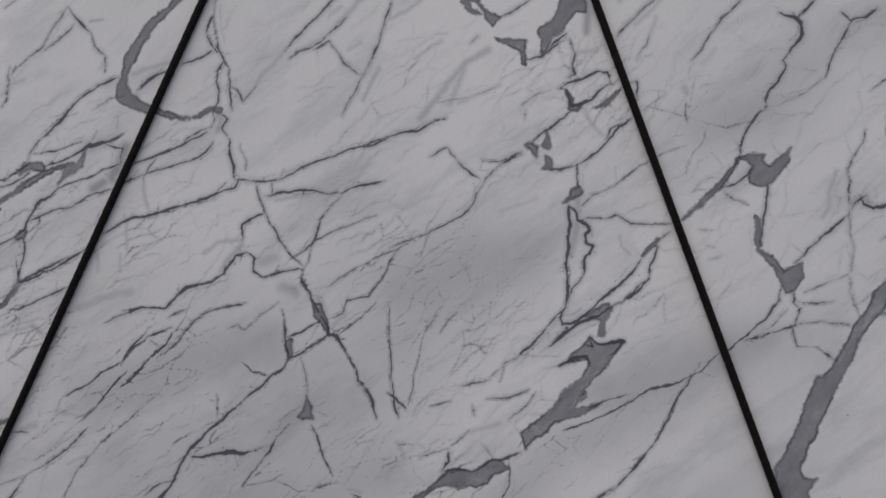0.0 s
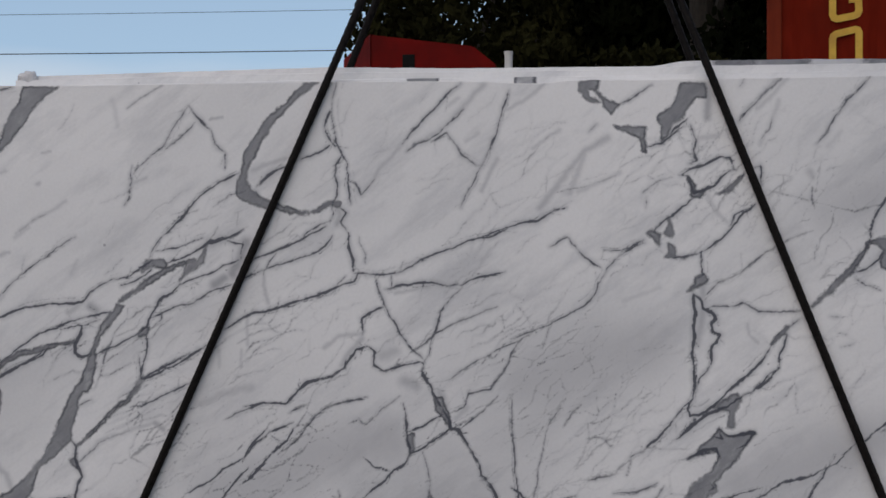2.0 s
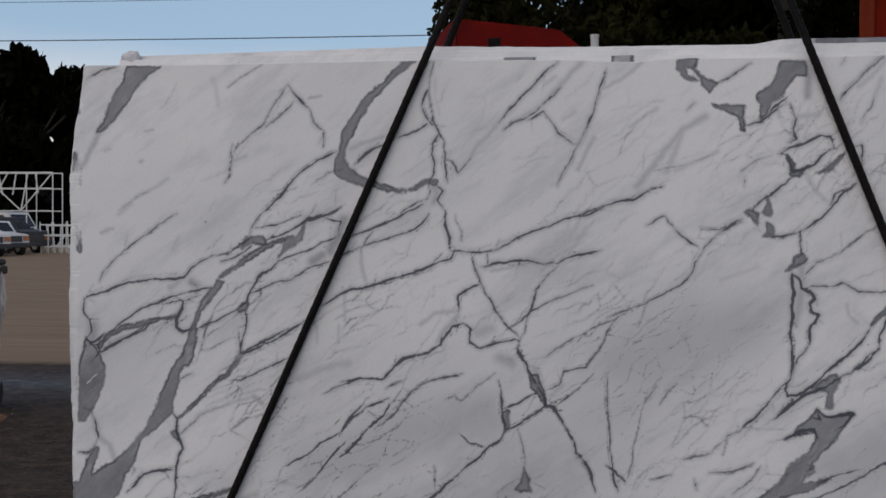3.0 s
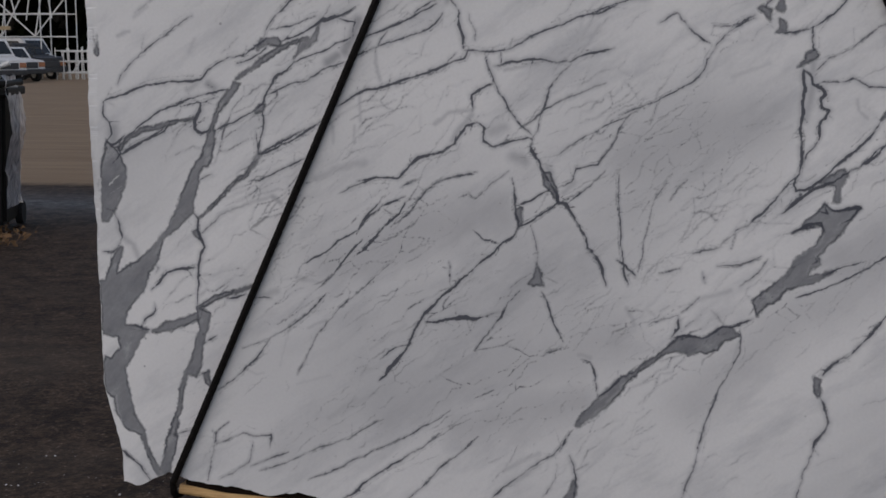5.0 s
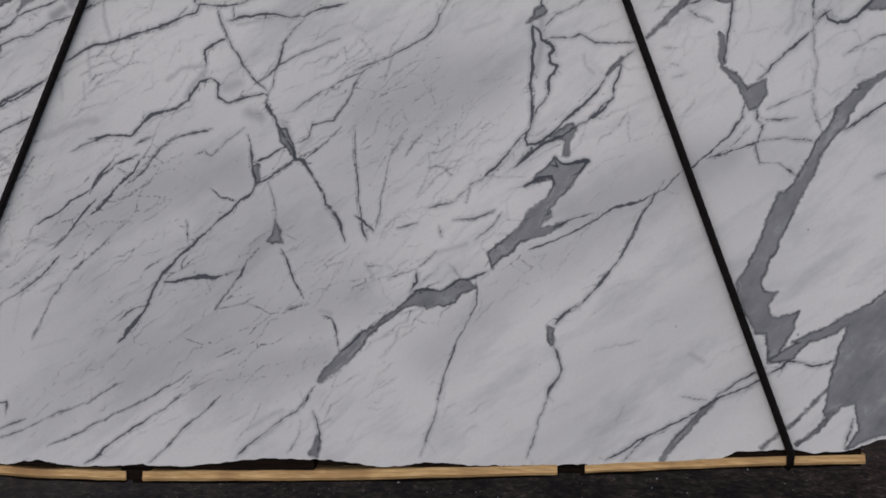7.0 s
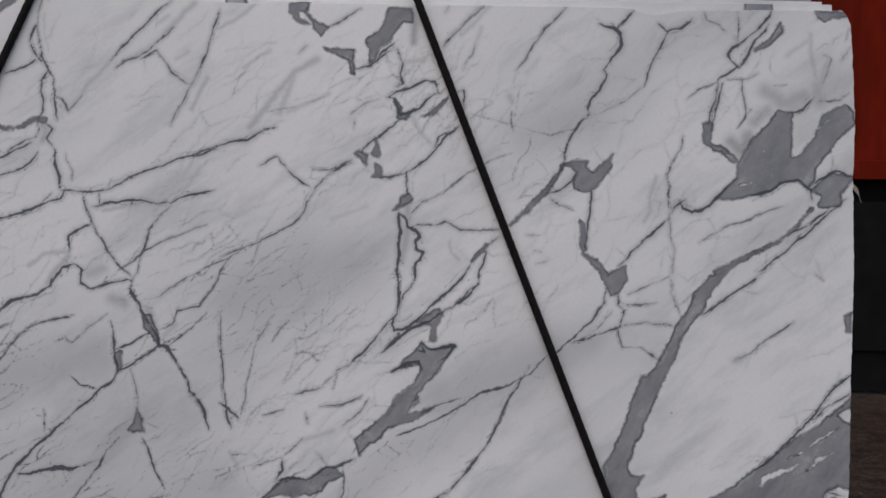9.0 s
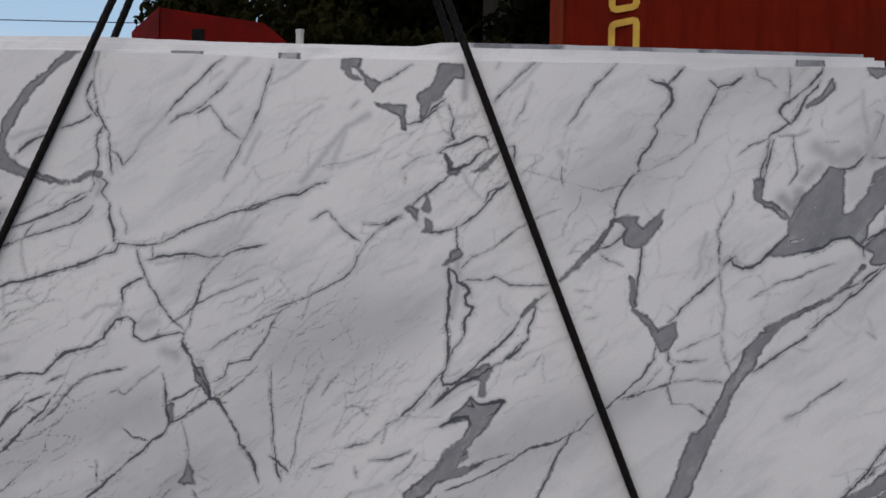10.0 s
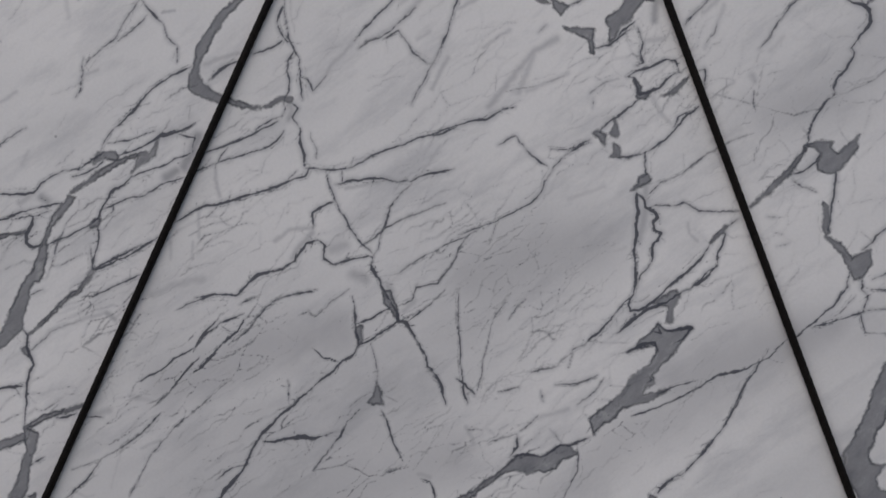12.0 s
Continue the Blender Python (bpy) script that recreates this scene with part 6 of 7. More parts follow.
# ---- timber under the bundle ----
def plank(a, b, za, zb, thick, sag, name_label, seed):
    """A split pine plank along the bundle's underside, front face frayed."""
    bm = bmesh.new()
    n = 60
    rings = []
    for i in range(n + 1):
        k = i / n
        x = a + (b - a) * k
        z = za + (zb - za) * k - sag * math.sin(math.pi * k) + 0.002 * wob(x, 9, seed)
        t = thick * (1 + 0.16 * wob(x, 7, seed + 1))
        y0 = -0.006 + 0.005 * wob(x, 6, seed + 2)
        rings.append([bm.verts.new(c) for c in ((x, y0, z), (x, y0 - 0.003, z + t * 0.3), (x, y0 + 0.002, z + t * 0.62 + 0.002 * wob(x, 40, seed)), (x, y0 + 0.004, z + t), (x, 0.092, z + t), (x, 0.095, z))])
    for p, q in zip(rings, rings[1:]):
        for j in range(6):
            bm.faces.new((p[j], p[(j + 1) % 6], q[(j + 1) % 6], q[j]))
    bm.faces.new(rings[0])
    bm.faces.new(rings[-1][::-1])
    bmesh.ops.recalc_face_normals(bm, faces=bm.faces)
    ob = link("plank", bm, TIMBER)
    ob.matrix_world = BUNDLE
    tagged(ob, name_label, "plank", "planks under the bundle")


PLANKS = [(-1.416, -0.816, 0.248, 0.220, 0.024, 0.008, "split pale pine plank under the slabs, frayed end", 3),
          (-0.770, 0.357, 0.220, 0.263, 0.026, 0.006, "long pale pine plank under the slabs", 5),
          (0.431, 1.168, 0.267, 0.309, 0.022, -0.004, "pale pine plank under the slabs beside the sling", 7)]
for spec in PLANKS:
    plank(*spec)


def gap_filler(x0, x1, z0, z1, label):
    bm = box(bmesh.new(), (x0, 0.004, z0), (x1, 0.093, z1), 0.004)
    ob = link("dark_gap_filler", bm, TIMBER_SHADE)
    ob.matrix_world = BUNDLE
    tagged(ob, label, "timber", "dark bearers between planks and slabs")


# the long dark pieces stand for the shadowed gap between planks and slabs
gap_filler(-1.40, -0.30, 0.252, 0.306, "near-black filler that stands for the shadowed gap over the planks")
gap_filler(-0.29, 0.55, 0.272, 0.312, "near-black filler that stands for the shadowed gap over the planks")
gap_filler(0.56, 1.16, 0.298, 0.345, "near-black filler that stands for the shadowed gap over the planks")
gap_filler(-0.835, -0.75, 0.219, 0.250, "short dark block in the gap between two planks")
gap_filler(0.355, 0.434, 0.263, 0.291, "short dark block in the gap between two planks")


def batten(a, b, za, zb, sag, seed):
    """A dark ragged strip added for the shade under a plank, set back a little."""
    bm = bmesh.new()
    rings = []
    for i in range(41):
        k = i / 40
        x = a + (b - a) * k
        z = za + (zb - za) * k - sag * math.sin(math.pi * k)
        low = z - 0.010 - 0.004 * wob(x, 8, seed) - 0.002 * wob(x, 35, seed + 1)
        rings.append([bm.verts.new(c) for c in ((x, 0.003, z), (x, 0.006, low), (x, 0.090, low), (x, 0.092, z))])
    for p, q in zip(rings, rings[1:]):
        for j in range(4):
            bm.faces.new((p[j], p[(j + 1) % 4], q[(j + 1) % 4], q[j]))
    bm.faces.new(rings[0])
    bm.faces.new(rings[-1][::-1])
    bmesh.ops.recalc_face_normals(bm, faces=bm.faces)
    ob = link("batten", bm, TIMBER_SHADE)
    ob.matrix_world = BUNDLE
    tagged(ob, "dark ragged strip that stands for the shade under the pale planks", "batten", "dark battens under the planks")


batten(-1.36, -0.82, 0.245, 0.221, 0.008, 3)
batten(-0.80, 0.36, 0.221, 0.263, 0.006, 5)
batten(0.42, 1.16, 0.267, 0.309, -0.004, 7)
# ---- shipping container on a trailer ----
def build_container():
    c = thing("shipping_container", pose(1.155, 7.2, 1.67, 0, 0, -7), "weathered oxide-red corrugated shipping container with yellow lettering", "shipping container")
    L, D, H = 6.06, 2.44, 2.59
    bm = bmesh.new()
    # corrugated side: outer rib, slope, inner rib, slope
    xs = [(0.11, 0.030)]
    x = 0.11
    while x < L - 0.40:
        for dx, y in ((0.072, 0.030), (0.068, 0.052), (0.070, 0.052), (0.068, 0.030)):
            x += dx
            xs.append((x, y))
    for (a, ya), (b, yb) in zip(xs, xs[1:]):
        v = [bm.verts.new(p) for p in ((a, ya, 0.15), (b, yb, 0.15), (b, yb, H - 0.1), (a, ya, H - 0.1))]
        bm.faces.new(v)
    bmesh.ops.remove_doubles(bm, verts=bm.verts, dist=0.0005)
    part("side_panel", bm, CONTAINER, c, "corrugated oxide-red steel side")
    part("end_panel", box(bmesh.new(), (0.03, 0.10, 0.15), (0.06, D - 0.10, H - 0.1)), CONTAINER, c)
    part("end_panel", box(bmesh.new(), (L - 0.06, 0.10, 0.15), (L - 0.03, D - 0.10, H - 0.1)), CONTAINER, c)
    part("rear_panel", box(bmesh.new(), (0.11, D - 0.06, 0.15), (L - 0.11, D - 0.03, H - 0.1)), CONTAINER, c)
    part("roof", box(bmesh.new(), (0.06, 0.06, H - 0.05), (L - 0.06, D - 0.06, H - 0.01), 0.005), CONTAINER, c)
    part("floor_panel", box(bmesh.new(), (0.06, 0.06, 0.02), (L - 0.06, D - 0.06, 0.13)), BLACK_STEEL, c)
    for px in (0.0, L - 0.11):
        for py in (0.0, D - 0.11):
            part("corner_post", box(bmesh.new(), (px, py, 0.12), (px + 0.11, py + 0.11, H - 0.12), 0.008), CONTAINER_POST, c, "lighter worn red corner post")
            for pz in (0.0, H - 0.118):
                part("corner_casting", box(bmesh.new(), (px - 0.004, py - 0.004, pz), (px + 0.17, py + 0.114, pz + 0.118), 0.012), CONTAINER_POST, c)
    for z0, z1 in ((0.0, 0.15), (H - 0.1, H - 0.02)):
        part("side_rail", box(bmesh.new(), (0.17, 0.008, z0 + 0.003), (L - 0.17, 0.07, z1), 0.006), CONTAINER, c)
    # two yellow letters, one above the other; the lower one is open downward
    def stroke(bm, pts, w):
        """One mitred band along the points, a thin layer of paint."""
        p = [Vector(q) for q in pts]
        sides = []
        for k in range(len(p)):
            a = (p[k] - p[k - 1]).normalized() if k else (p[1] - p[0]).normalized()
            b = (p[k + 1] - p[k]).normalized() if k + 1 < len(p) else a
            n = Vector((-(a + b).y, (a + b).x)).normalized()
            h = 0.5 * w / max(0.5, n.dot(Vector((-a.y, a.x))))
            sides.append((p[k] + n * h, p[k] - n * h))
        rows = [[bm.verts.new((q.x, y, q.y)) for q, y in ((l, 0.0285), (l, 0.0255), (r, 0.0255), (r, 0.0285))] for l, r in sides]
        for a, b in zip(rows, rows[1:]):
            for k in range(3):
                bm.faces.new((a[k], b[k], b[k + 1], a[k + 1]))
        bmesh.ops.recalc_face_normals(bm, faces=bm.faces)
        return bm
    w = 0.052
    part("letter", stroke(bmesh.new(), [(0.482, 0.90), (0.482, 1.425), (0.488, 1.445), (0.510, 1.460), (0.645, 1.488), (0.664, 1.482), (0.672, 1.465), (0.672, 0.90)], w), YELLOW, c, "painted yellow letter, partly hidden")
    part("letter", stroke(bmesh.new(), [(0.60, 1.715), (0.668, 1.715), (0.672, 1.63), (0.662, 1.605), (0.640, 1.592), (0.515, 1.572), (0.492, 1.582), (0.482, 1.605), (0.482, 1.90), (0.49, 1.92), (0.51, 1.93), (0.65, 1.945), (0.672, 1.92), (0.672, 1.84)], w), YELLOW, c, "painted yellow letter with worn edges")
    t = thing("container_trailer", pose(1.155, 7.2, 0, 0, 0, -7), "black steel trailer chassis under the container", "trailer")
    part("chassis_rail", box(bmesh.new(), (0.1, 0.35, 1.25), (6.0, 0.55, 1.668), 0.01), BLACK_STEEL, t)
    part("chassis_rail", box(bmesh.new(), (0.1, 1.90, 1.25), (6.0, 2.10, 1.668), 0.01), BLACK_STEEL, t)
    part("side_guard", box(bmesh.new(), (0.2, 0.06, 0.34), (5.9, 0.10, 1.50), 0.01), BLACK_STEEL, t, "black side guard panel")
    part("mudflap", box(bmesh.new(), (1.5, 0.12, 0.02), (5.9, 0.14, 0.5), 0.004), BLACK_STEEL, t)
    for x0 in (0.6, 1.7, 4.6):
        for y0 in (0.12, 2.0):
            tyre = part("wheel", tube(bmesh.new(), (x0, y0, 0.5), (x0, y0 + 0.3, 0.5), 0.5, 28), TYRE, t, "black truck tyre")
            part("rim", tube(bmesh.new(), (x0, y0 - 0.01, 0.5), (x0, y0 + 0.31, 0.5), 0.28, 20), RIM, tyre)


build_container()


# ---- red tipper truck bed ----
def build_red_truck():
    r = thing("dump_truck", pose(-2.475, 9.5, 0, 0, 0, 0), "red tipper truck body with a raised sloping end", "truck")
    bm = bmesh.new()
    ring = [(0.13, 0.0, 3.56), (1.12, 0.0, 3.43), (1.34, 0.0, 3.25), (1.42, 0.0, 1.3), (0.13, 0.0, 1.3)]
    a = [bm.verts.new((x, y, z)) for x, y, z in ring]
    b = [bm.verts.new((x * 1.1 - 0.05, 2.3, z - 0.25)) for x, y, z in ring]
    bm.faces.new(a)
    bm.faces.new(b[::-1])
    for i in range(5):
        bm.faces.new((a[i], b[i], b[(i + 1) % 5], a[(i + 1) % 5]))
    bmesh.ops.recalc_face_normals(bm, faces=bm.faces)
    bmesh.ops.bevel(bm, geom=bm.edges[:], offset=0.015, segments=2, affect="EDGES")
    part("tipper_body", bm, RED, r, "dark red steel body")
    bm = bmesh.new()
    v = [bm.verts.new(p) for p in ((-0.24, 0.5, 3.39), (0.125, 0.0, 3.565), (0.125, 0.0, 1.3), (-0.24, 0.5, 1.3))]
    w = [bm.verts.new(p) for p in ((-0.20, 0.55, 3.39), (0.15, 0.06, 3.56), (0.15, 0.06, 1.3), (-0.20, 0.55, 1.3))]
    bm.faces.new(v)
    bm.faces.new(w[::-1])
    for i in range(4):
        bm.faces.new((v[i], w[i], w[(i + 1) % 4], v[(i + 1) % 4]))
    bmesh.ops.recalc_face_normals(bm, faces=bm.faces)
    part("tailgate", bm, RED, r, "red end panel turned to the light")
    part("hatch", box(bmesh.new(), (0.44, -0.010, 3.05), (0.56, 0.004, 3.36), 0.004), BLACK_STEEL, r, "dark opening in the side")
    part("chassis", box(bmesh.new(), (-0.1, 0.5, 0.7), (3.2, 1.8, 1.32), 0.03), BLACK_STEEL, r)
    for x0 in (0.4, 2.7):
        for y0 in (0.1, 1.9):
            wheel = part("wheel", tube(bmesh.new(), (x0, y0, 0.5), (x0, y0 + 0.3, 0.5), 0.5, 28), TYRE, r, "black truck tyre")
            part("rim", tube(bmesh.new(), (x0, y0 - 0.01, 0.5), (x0, y0 + 0.31, 0.5), 0.26, 20), RIM, wheel)


build_red_truck()

p = thing("white_post", pose(-1.015, 9.5, 0), "short weathered white post behind the slabs", "post")
part("shaft", tube(bmesh.new(), (0, 0, 0), (0, 0, 3.34), 0.038, 14), POST_WHITE, p, smooth=False)
part("cap", tube(bmesh.new(), (0, 0, 3.34), (0, 0, 3.37), 0.042, 14), POST_WHITE, p)


# ---- trees ----
def leaves(bm, centre, radii, count, size, rng, hollow=0.45):
    for _ in range(count):
        d = rng.normal(size=3)
        d /= np.linalg.norm(d)
        k = (hollow + (1 - hollow) * rng.rand() ** 0.6) * (1 + 0.28 * noise.noise(Vector(d * 2.3) + Vector(centre)))
        c = Vector([centre[i] + radii[i] * d[i] * k for i in range(3)])
        q = Euler(rng.uniform(0, 6.28, 3)).to_matrix()
        s = size * rng.uniform(0.6, 1.35)
        pts = [(-1, 0, 0), (-0.3, 0.42, 0.12), (0.5, 0.36, 0.1), (1, 0, -0.1), (0.4, -0.4, 0.1), (-0.4, -0.4, 0.12)]
        bm.faces.new([bm.verts.new(c + q @ (Vector(t) * s)) for t in pts])


def tree(base, height, spread, leaf, count, label, seed, material, low=0.25):
    rng = np.random.RandomState(seed)
    t = thing("tree", pose(*base), label, "tree", "trees behind the yard")
    bm = bmesh.new()
    rings, lean = [], rng.uniform(-0.05, 0.05, 2)
    r0 = 0.035 * height
    for i in range(9):
        k = i / 8
        c = (lean[0] * k * height, lean[1] * k * height, k * height * 0.72)
        rings.append([bm.verts.new((c[0] + r0 * (1 - 0.75 * k) * math.cos(a * math.pi / 5), c[1] + r0 * (1 - 0.75 * k) * math.sin(a * math.pi / 5), c[2])) for a in range(10)])
    for a, b in zip(rings, rings[1:]):
        for j in range(10):
            bm.faces.new((a[j], a[(j + 1) % 10], b[(j + 1) % 10], b[j]))
    part("trunk", bm, BARK, t)
    crown = bmesh.new()
    limbs = bmesh.new()
    for i in range(14):
        a = rng.uniform(0, 6.28)
        k = rng.uniform(low, 0.95)
        reach = spread * (0.35 + 0.65 * math.sin(math.pi * min(1, k * 0.95))) * rng.uniform(0.5, 0.95)
        end = (reach * math.cos(a), reach * math.sin(a), height * k)
        tube(limbs, (lean[0] * height * 0.4, lean[1] * height * 0.4, height * max(0.15, k - 0.22)), end, r0 * 0.22, 6)
        leaves(crown, end, (spread * 0.42, spread * 0.42, height * 0.15), count // 14, leaf, rng)
    part("limb", limbs, BARK, t)
    part("crown", crown, material, t)


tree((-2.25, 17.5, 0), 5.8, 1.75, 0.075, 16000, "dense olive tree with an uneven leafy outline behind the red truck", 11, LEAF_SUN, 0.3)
tree((1.5, 18.0, 0), 11.0, 2.9, 0.10, 34000, "tall evergreen tree behind the yard, coloured dark for shade", 12, LEAF_SHADE, 0.1)
tree((4.6, 19.5, 0), 11.5, 3.4, 0.10, 22000, "tall evergreen tree behind the container, coloured dark for shade", 13, LEAF_SHADE, 0.1)
tree((2.4, 22.0, 0), 12.0, 3.8, 0.16, 22000, "tree deep in the row, coloured dark for shade", 14, LEAF_SHADE, 0.08)
tree((0.9, 21.0, 0), 10.0, 2.5, 0.16, 22000, "tree deep in the row, coloured dark for shade", 15, LEAF_SHADE, 0.08)
tree((6.5, 24.0, 0), 12.0, 4.0, 0.16, 12000, "tree deep in the row, coloured dark for shade", 16, LEAF_SHADE, 0.08)
tree((-1.0, 20.0, 0), 5.4, 2.0, 0.10, 12000, "low tree between the taller ones, coloured dark for shade", 17, LEAF_SHADE, 0.1)
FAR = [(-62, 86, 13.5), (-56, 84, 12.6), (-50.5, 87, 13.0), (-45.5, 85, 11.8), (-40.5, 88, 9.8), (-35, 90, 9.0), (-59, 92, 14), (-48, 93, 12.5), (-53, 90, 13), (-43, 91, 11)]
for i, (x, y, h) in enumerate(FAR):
    tree((x, y, 0), h, 4.1, 0.46, 6400, "far tree at the edge of the lot, coloured dark for shade", 30 + i, LEAF_SHADE, 0.05)


# low shrubs in the lit leaf colour before the shade-dark trees
def shrub(x, y, z, r, seed):
    rng = np.random.RandomState(seed)
    s = thing("shrub", pose(x, y, 0), "yellowish leafy shrub before the dark trees", "shrub", "shrubs behind the slabs")
    bm = bmesh.new()
    for i in range(5):
        tube(bm, (0.1 * i - 0.2, 0, 0), (0.3 * (i - 2) * r, 0, z), 0.02, 6)
    part("stem", bm, BARK, s)
    bm = bmesh.new()
    leaves(bm, (0, 0, z), (r, r * 0.8, r * 0.55), 260, 0.075, rng, 0.2)
    leaves(bm, (0, 0, z * 0.6), (r * 1.2, r * 0.8, z * 0.35), 300, 0.08, rng, 0.2)
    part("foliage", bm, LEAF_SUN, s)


shrub(-0.05, 12.5, 3.62, 0.33, 51)
shrub(0.42, 12.6, 3.66, 0.30, 52)
shrub(1.0, 12.7, 3.6, 0.22, 53)


# ---- overhead wires ----
def wire(y, z_mid, thick, label):
    w = []
    for i in range(61):
        x = -70 + 2.0 * i
        w.append((x, y + 0.03 * (x + 15), z_mid + 0.00035 * (x + 8) ** 2))
    bm = bmesh.new()
    for a, b in zip(w, w[1:]):
        tube(bm, a, b, thick, 6)
    tagged(link("overhead_wire", bm, WIRE), label, "wire", "overhead wires")


wire(40, 7.75, 0.017, "dark overhead wire sagging across the sky")
wire(40.5, 9.15, 0.009, "thin overhead wire high across the sky")


def utility_pole(x, y):
    u = thing("utility_pole", pose(x, y, 0), "tall wooden utility pole that carries the overhead wires", "utility pole", "utility poles")
    part("shaft", tube(bmesh.new(), (0, 0, 0), (0, 0, 11.2), 0.14, 12), BARK, u)
    part("crossarm", box(bmesh.new(), (-0.06, -1.0, 10.2), (0.06, 1.0, 10.35), 0.01), BARK, u)


utility_pole(-70, 38.35)
utility_pole(50, 41.95)


# ---- vehicles at the far side of the lot ----
def vehicle(name, m, length, width, profile, cabin, paint, label, wheel_r, group):
    """Profile: outline of the body from the side; cabin: outline of the glazed part, set in from the sides."""
    v = thing(name, m, label, name, group)
    h = width / 2
    bm = extruded(bmesh.new(), profile, -h, h)
    bmesh.ops.bevel(bm, geom=bm.edges[:], offset=0.05, segments=2, affect="EDGES")
    part("body", bm, paint, v)
    part("cabin", extruded(bmesh.new(), cabin, -h * 0.93, h * 0.93), paint, v)
    cy, cz = sum(y for y, _ in cabin) / len(cabin), sum(z for _, z in cabin) / len(cabin)
    pane = [(cy + (y - cy) * 0.86, cz + (z - cz) * 0.66) for y, z in cabin]
    for sx in (-1, 1):
        part("side_window", extruded(bmesh.new(), pane, sx * h * 0.925, sx * h * 0.945), GLASS, v, "dark tinted window")
    (ya, za), (yb, zb) = cabin[0], cabin[1]
    bm = bmesh.new()
    out = Vector((0, -(zb - za), yb - ya)).normalized() * 0.015
    quad = [Vector((x, ya + (yb - ya) * k, za + (zb - za) * k)) for x, k in ((-h * 0.82, 0.12), (h * 0.82, 0.12), (h * 0.76, 0.86), (-h * 0.76, 0.86))]
    lo, hi = [bm.verts.new(q - out * 0.4) for q in quad], [bm.verts.new(q + out) for q in quad]
    bm.faces.new(hi)
    for k in range(4):
        bm.faces.new((lo[k], lo[(k + 1) % 4], hi[(k + 1) % 4], hi[k]))
    bmesh.ops.recalc_face_normals(bm, faces=bm.faces)
    part("windscreen", bm, GLASS, v, "dark tinted windscreen")
    y0 = min(y for y, _ in profile)
    part("front_bumper", box(bmesh.new(), (-h * 0.98, y0 - 0.08, 0.38), (h * 0.98, y0 + 0.08, 0.62), 0.03), DARK_PAINT, v)
    part("grille", box(bmesh.new(), (-h * 0.55, y0 - 0.03, 0.66), (h * 0.55, y0 + 0.05, 0.95), 0.02), DARK_PAINT, v)
    for sx in (-1, 1):
        part("headlight", box(bmesh.new(), (sx * h * 0.78 - 0.17, y0 - 0.03, 0.72), (sx * h * 0.78 + 0.17, y0 + 0.08, 0.95), 0.02), LAMP, v, "amber and clear headlight")
        part("mirror", box(bmesh.new(), (sx * (h + 0.12) - 0.10, y0 + 1.45, 1.1), (sx * (h + 0.12) + 0.10, y0 + 1.55, 1.35), 0.02), DARK_PAINT, v)
        for y in (y0 + length * 0.19, y0 + length * 0.79):
            w = part("wheel", tube(bmesh.new(), (sx * h - 0.12, y, wheel_r), (sx * h + 0.10, y, wheel_r), wheel_r, 24), TYRE, v, "black tyre")
            part("rim", tube(bmesh.new(), (sx * h - 0.13, y, wheel_r), (sx * h + 0.112, y, wheel_r), wheel_r * 0.58, 18), RIM, w)


VAN = [(0, 0.4), (0, 1.0), (0.15, 1.12), (0.9, 1.25), (1.0, 1.30), (5.3, 1.30), (5.4, 1.1), (5.4, 0.4)]
VAN_CAB = [(0.85, 1.26), (1.55, 2.05), (5.2, 2.08), (5.35, 1.28)]
SUV = [(0, 0.42), (0, 0.95), (0.1, 1.03), (1.2, 1.12), (4.6, 1.15), (4.7, 0.9), (4.7, 0.42)]
SUV_CAB = [(1.1, 1.1), (1.75, 1.68), (4.2, 1.72), (4.65, 1.12)]
vehicle("van", pose(-32.45, 54.3, 0, 0, 0, 62), 5.4, 2.0, VAN, VAN_CAB, WHITE_PAINT, "white passenger van parked on the sandy lot", 0.38, "parked vehicles")
vehicle("car", pose(-33.35, 57.8, 0, 0, 0, 60), 4.7, 1.9, SUV, SUV_CAB, WHITE_PAINT, "white sport utility car parked behind the van", 0.37, "parked vehicles")
vehicle("pickup", pose(-34.6, 62.5, 0, 0, 0, 70), 5.6, 2.0, [(0, 0.5), (0, 1.1), (0.2, 1.2), (1.4, 1.28), (5.4, 1.28), (5.5, 1.0), (5.5, 0.5)], [(1.3, 1.25), (1.9, 1.9), (3.6, 1.92), (3.8, 1.26)], DARK_PAINT, "dark pickup truck parked further back", 0.40, "parked vehicles")
vehicle("van", pose(-37.0, 67.5, 0, 0, 0, 80), 5.4, 2.0, VAN, [(0.85, 1.26), (1.5, 2.2), (5.3, 2.25), (5.38, 1.28)], WHITE_PAINT, "white van parked further back beside the racks", 0.38, "parked vehicles")


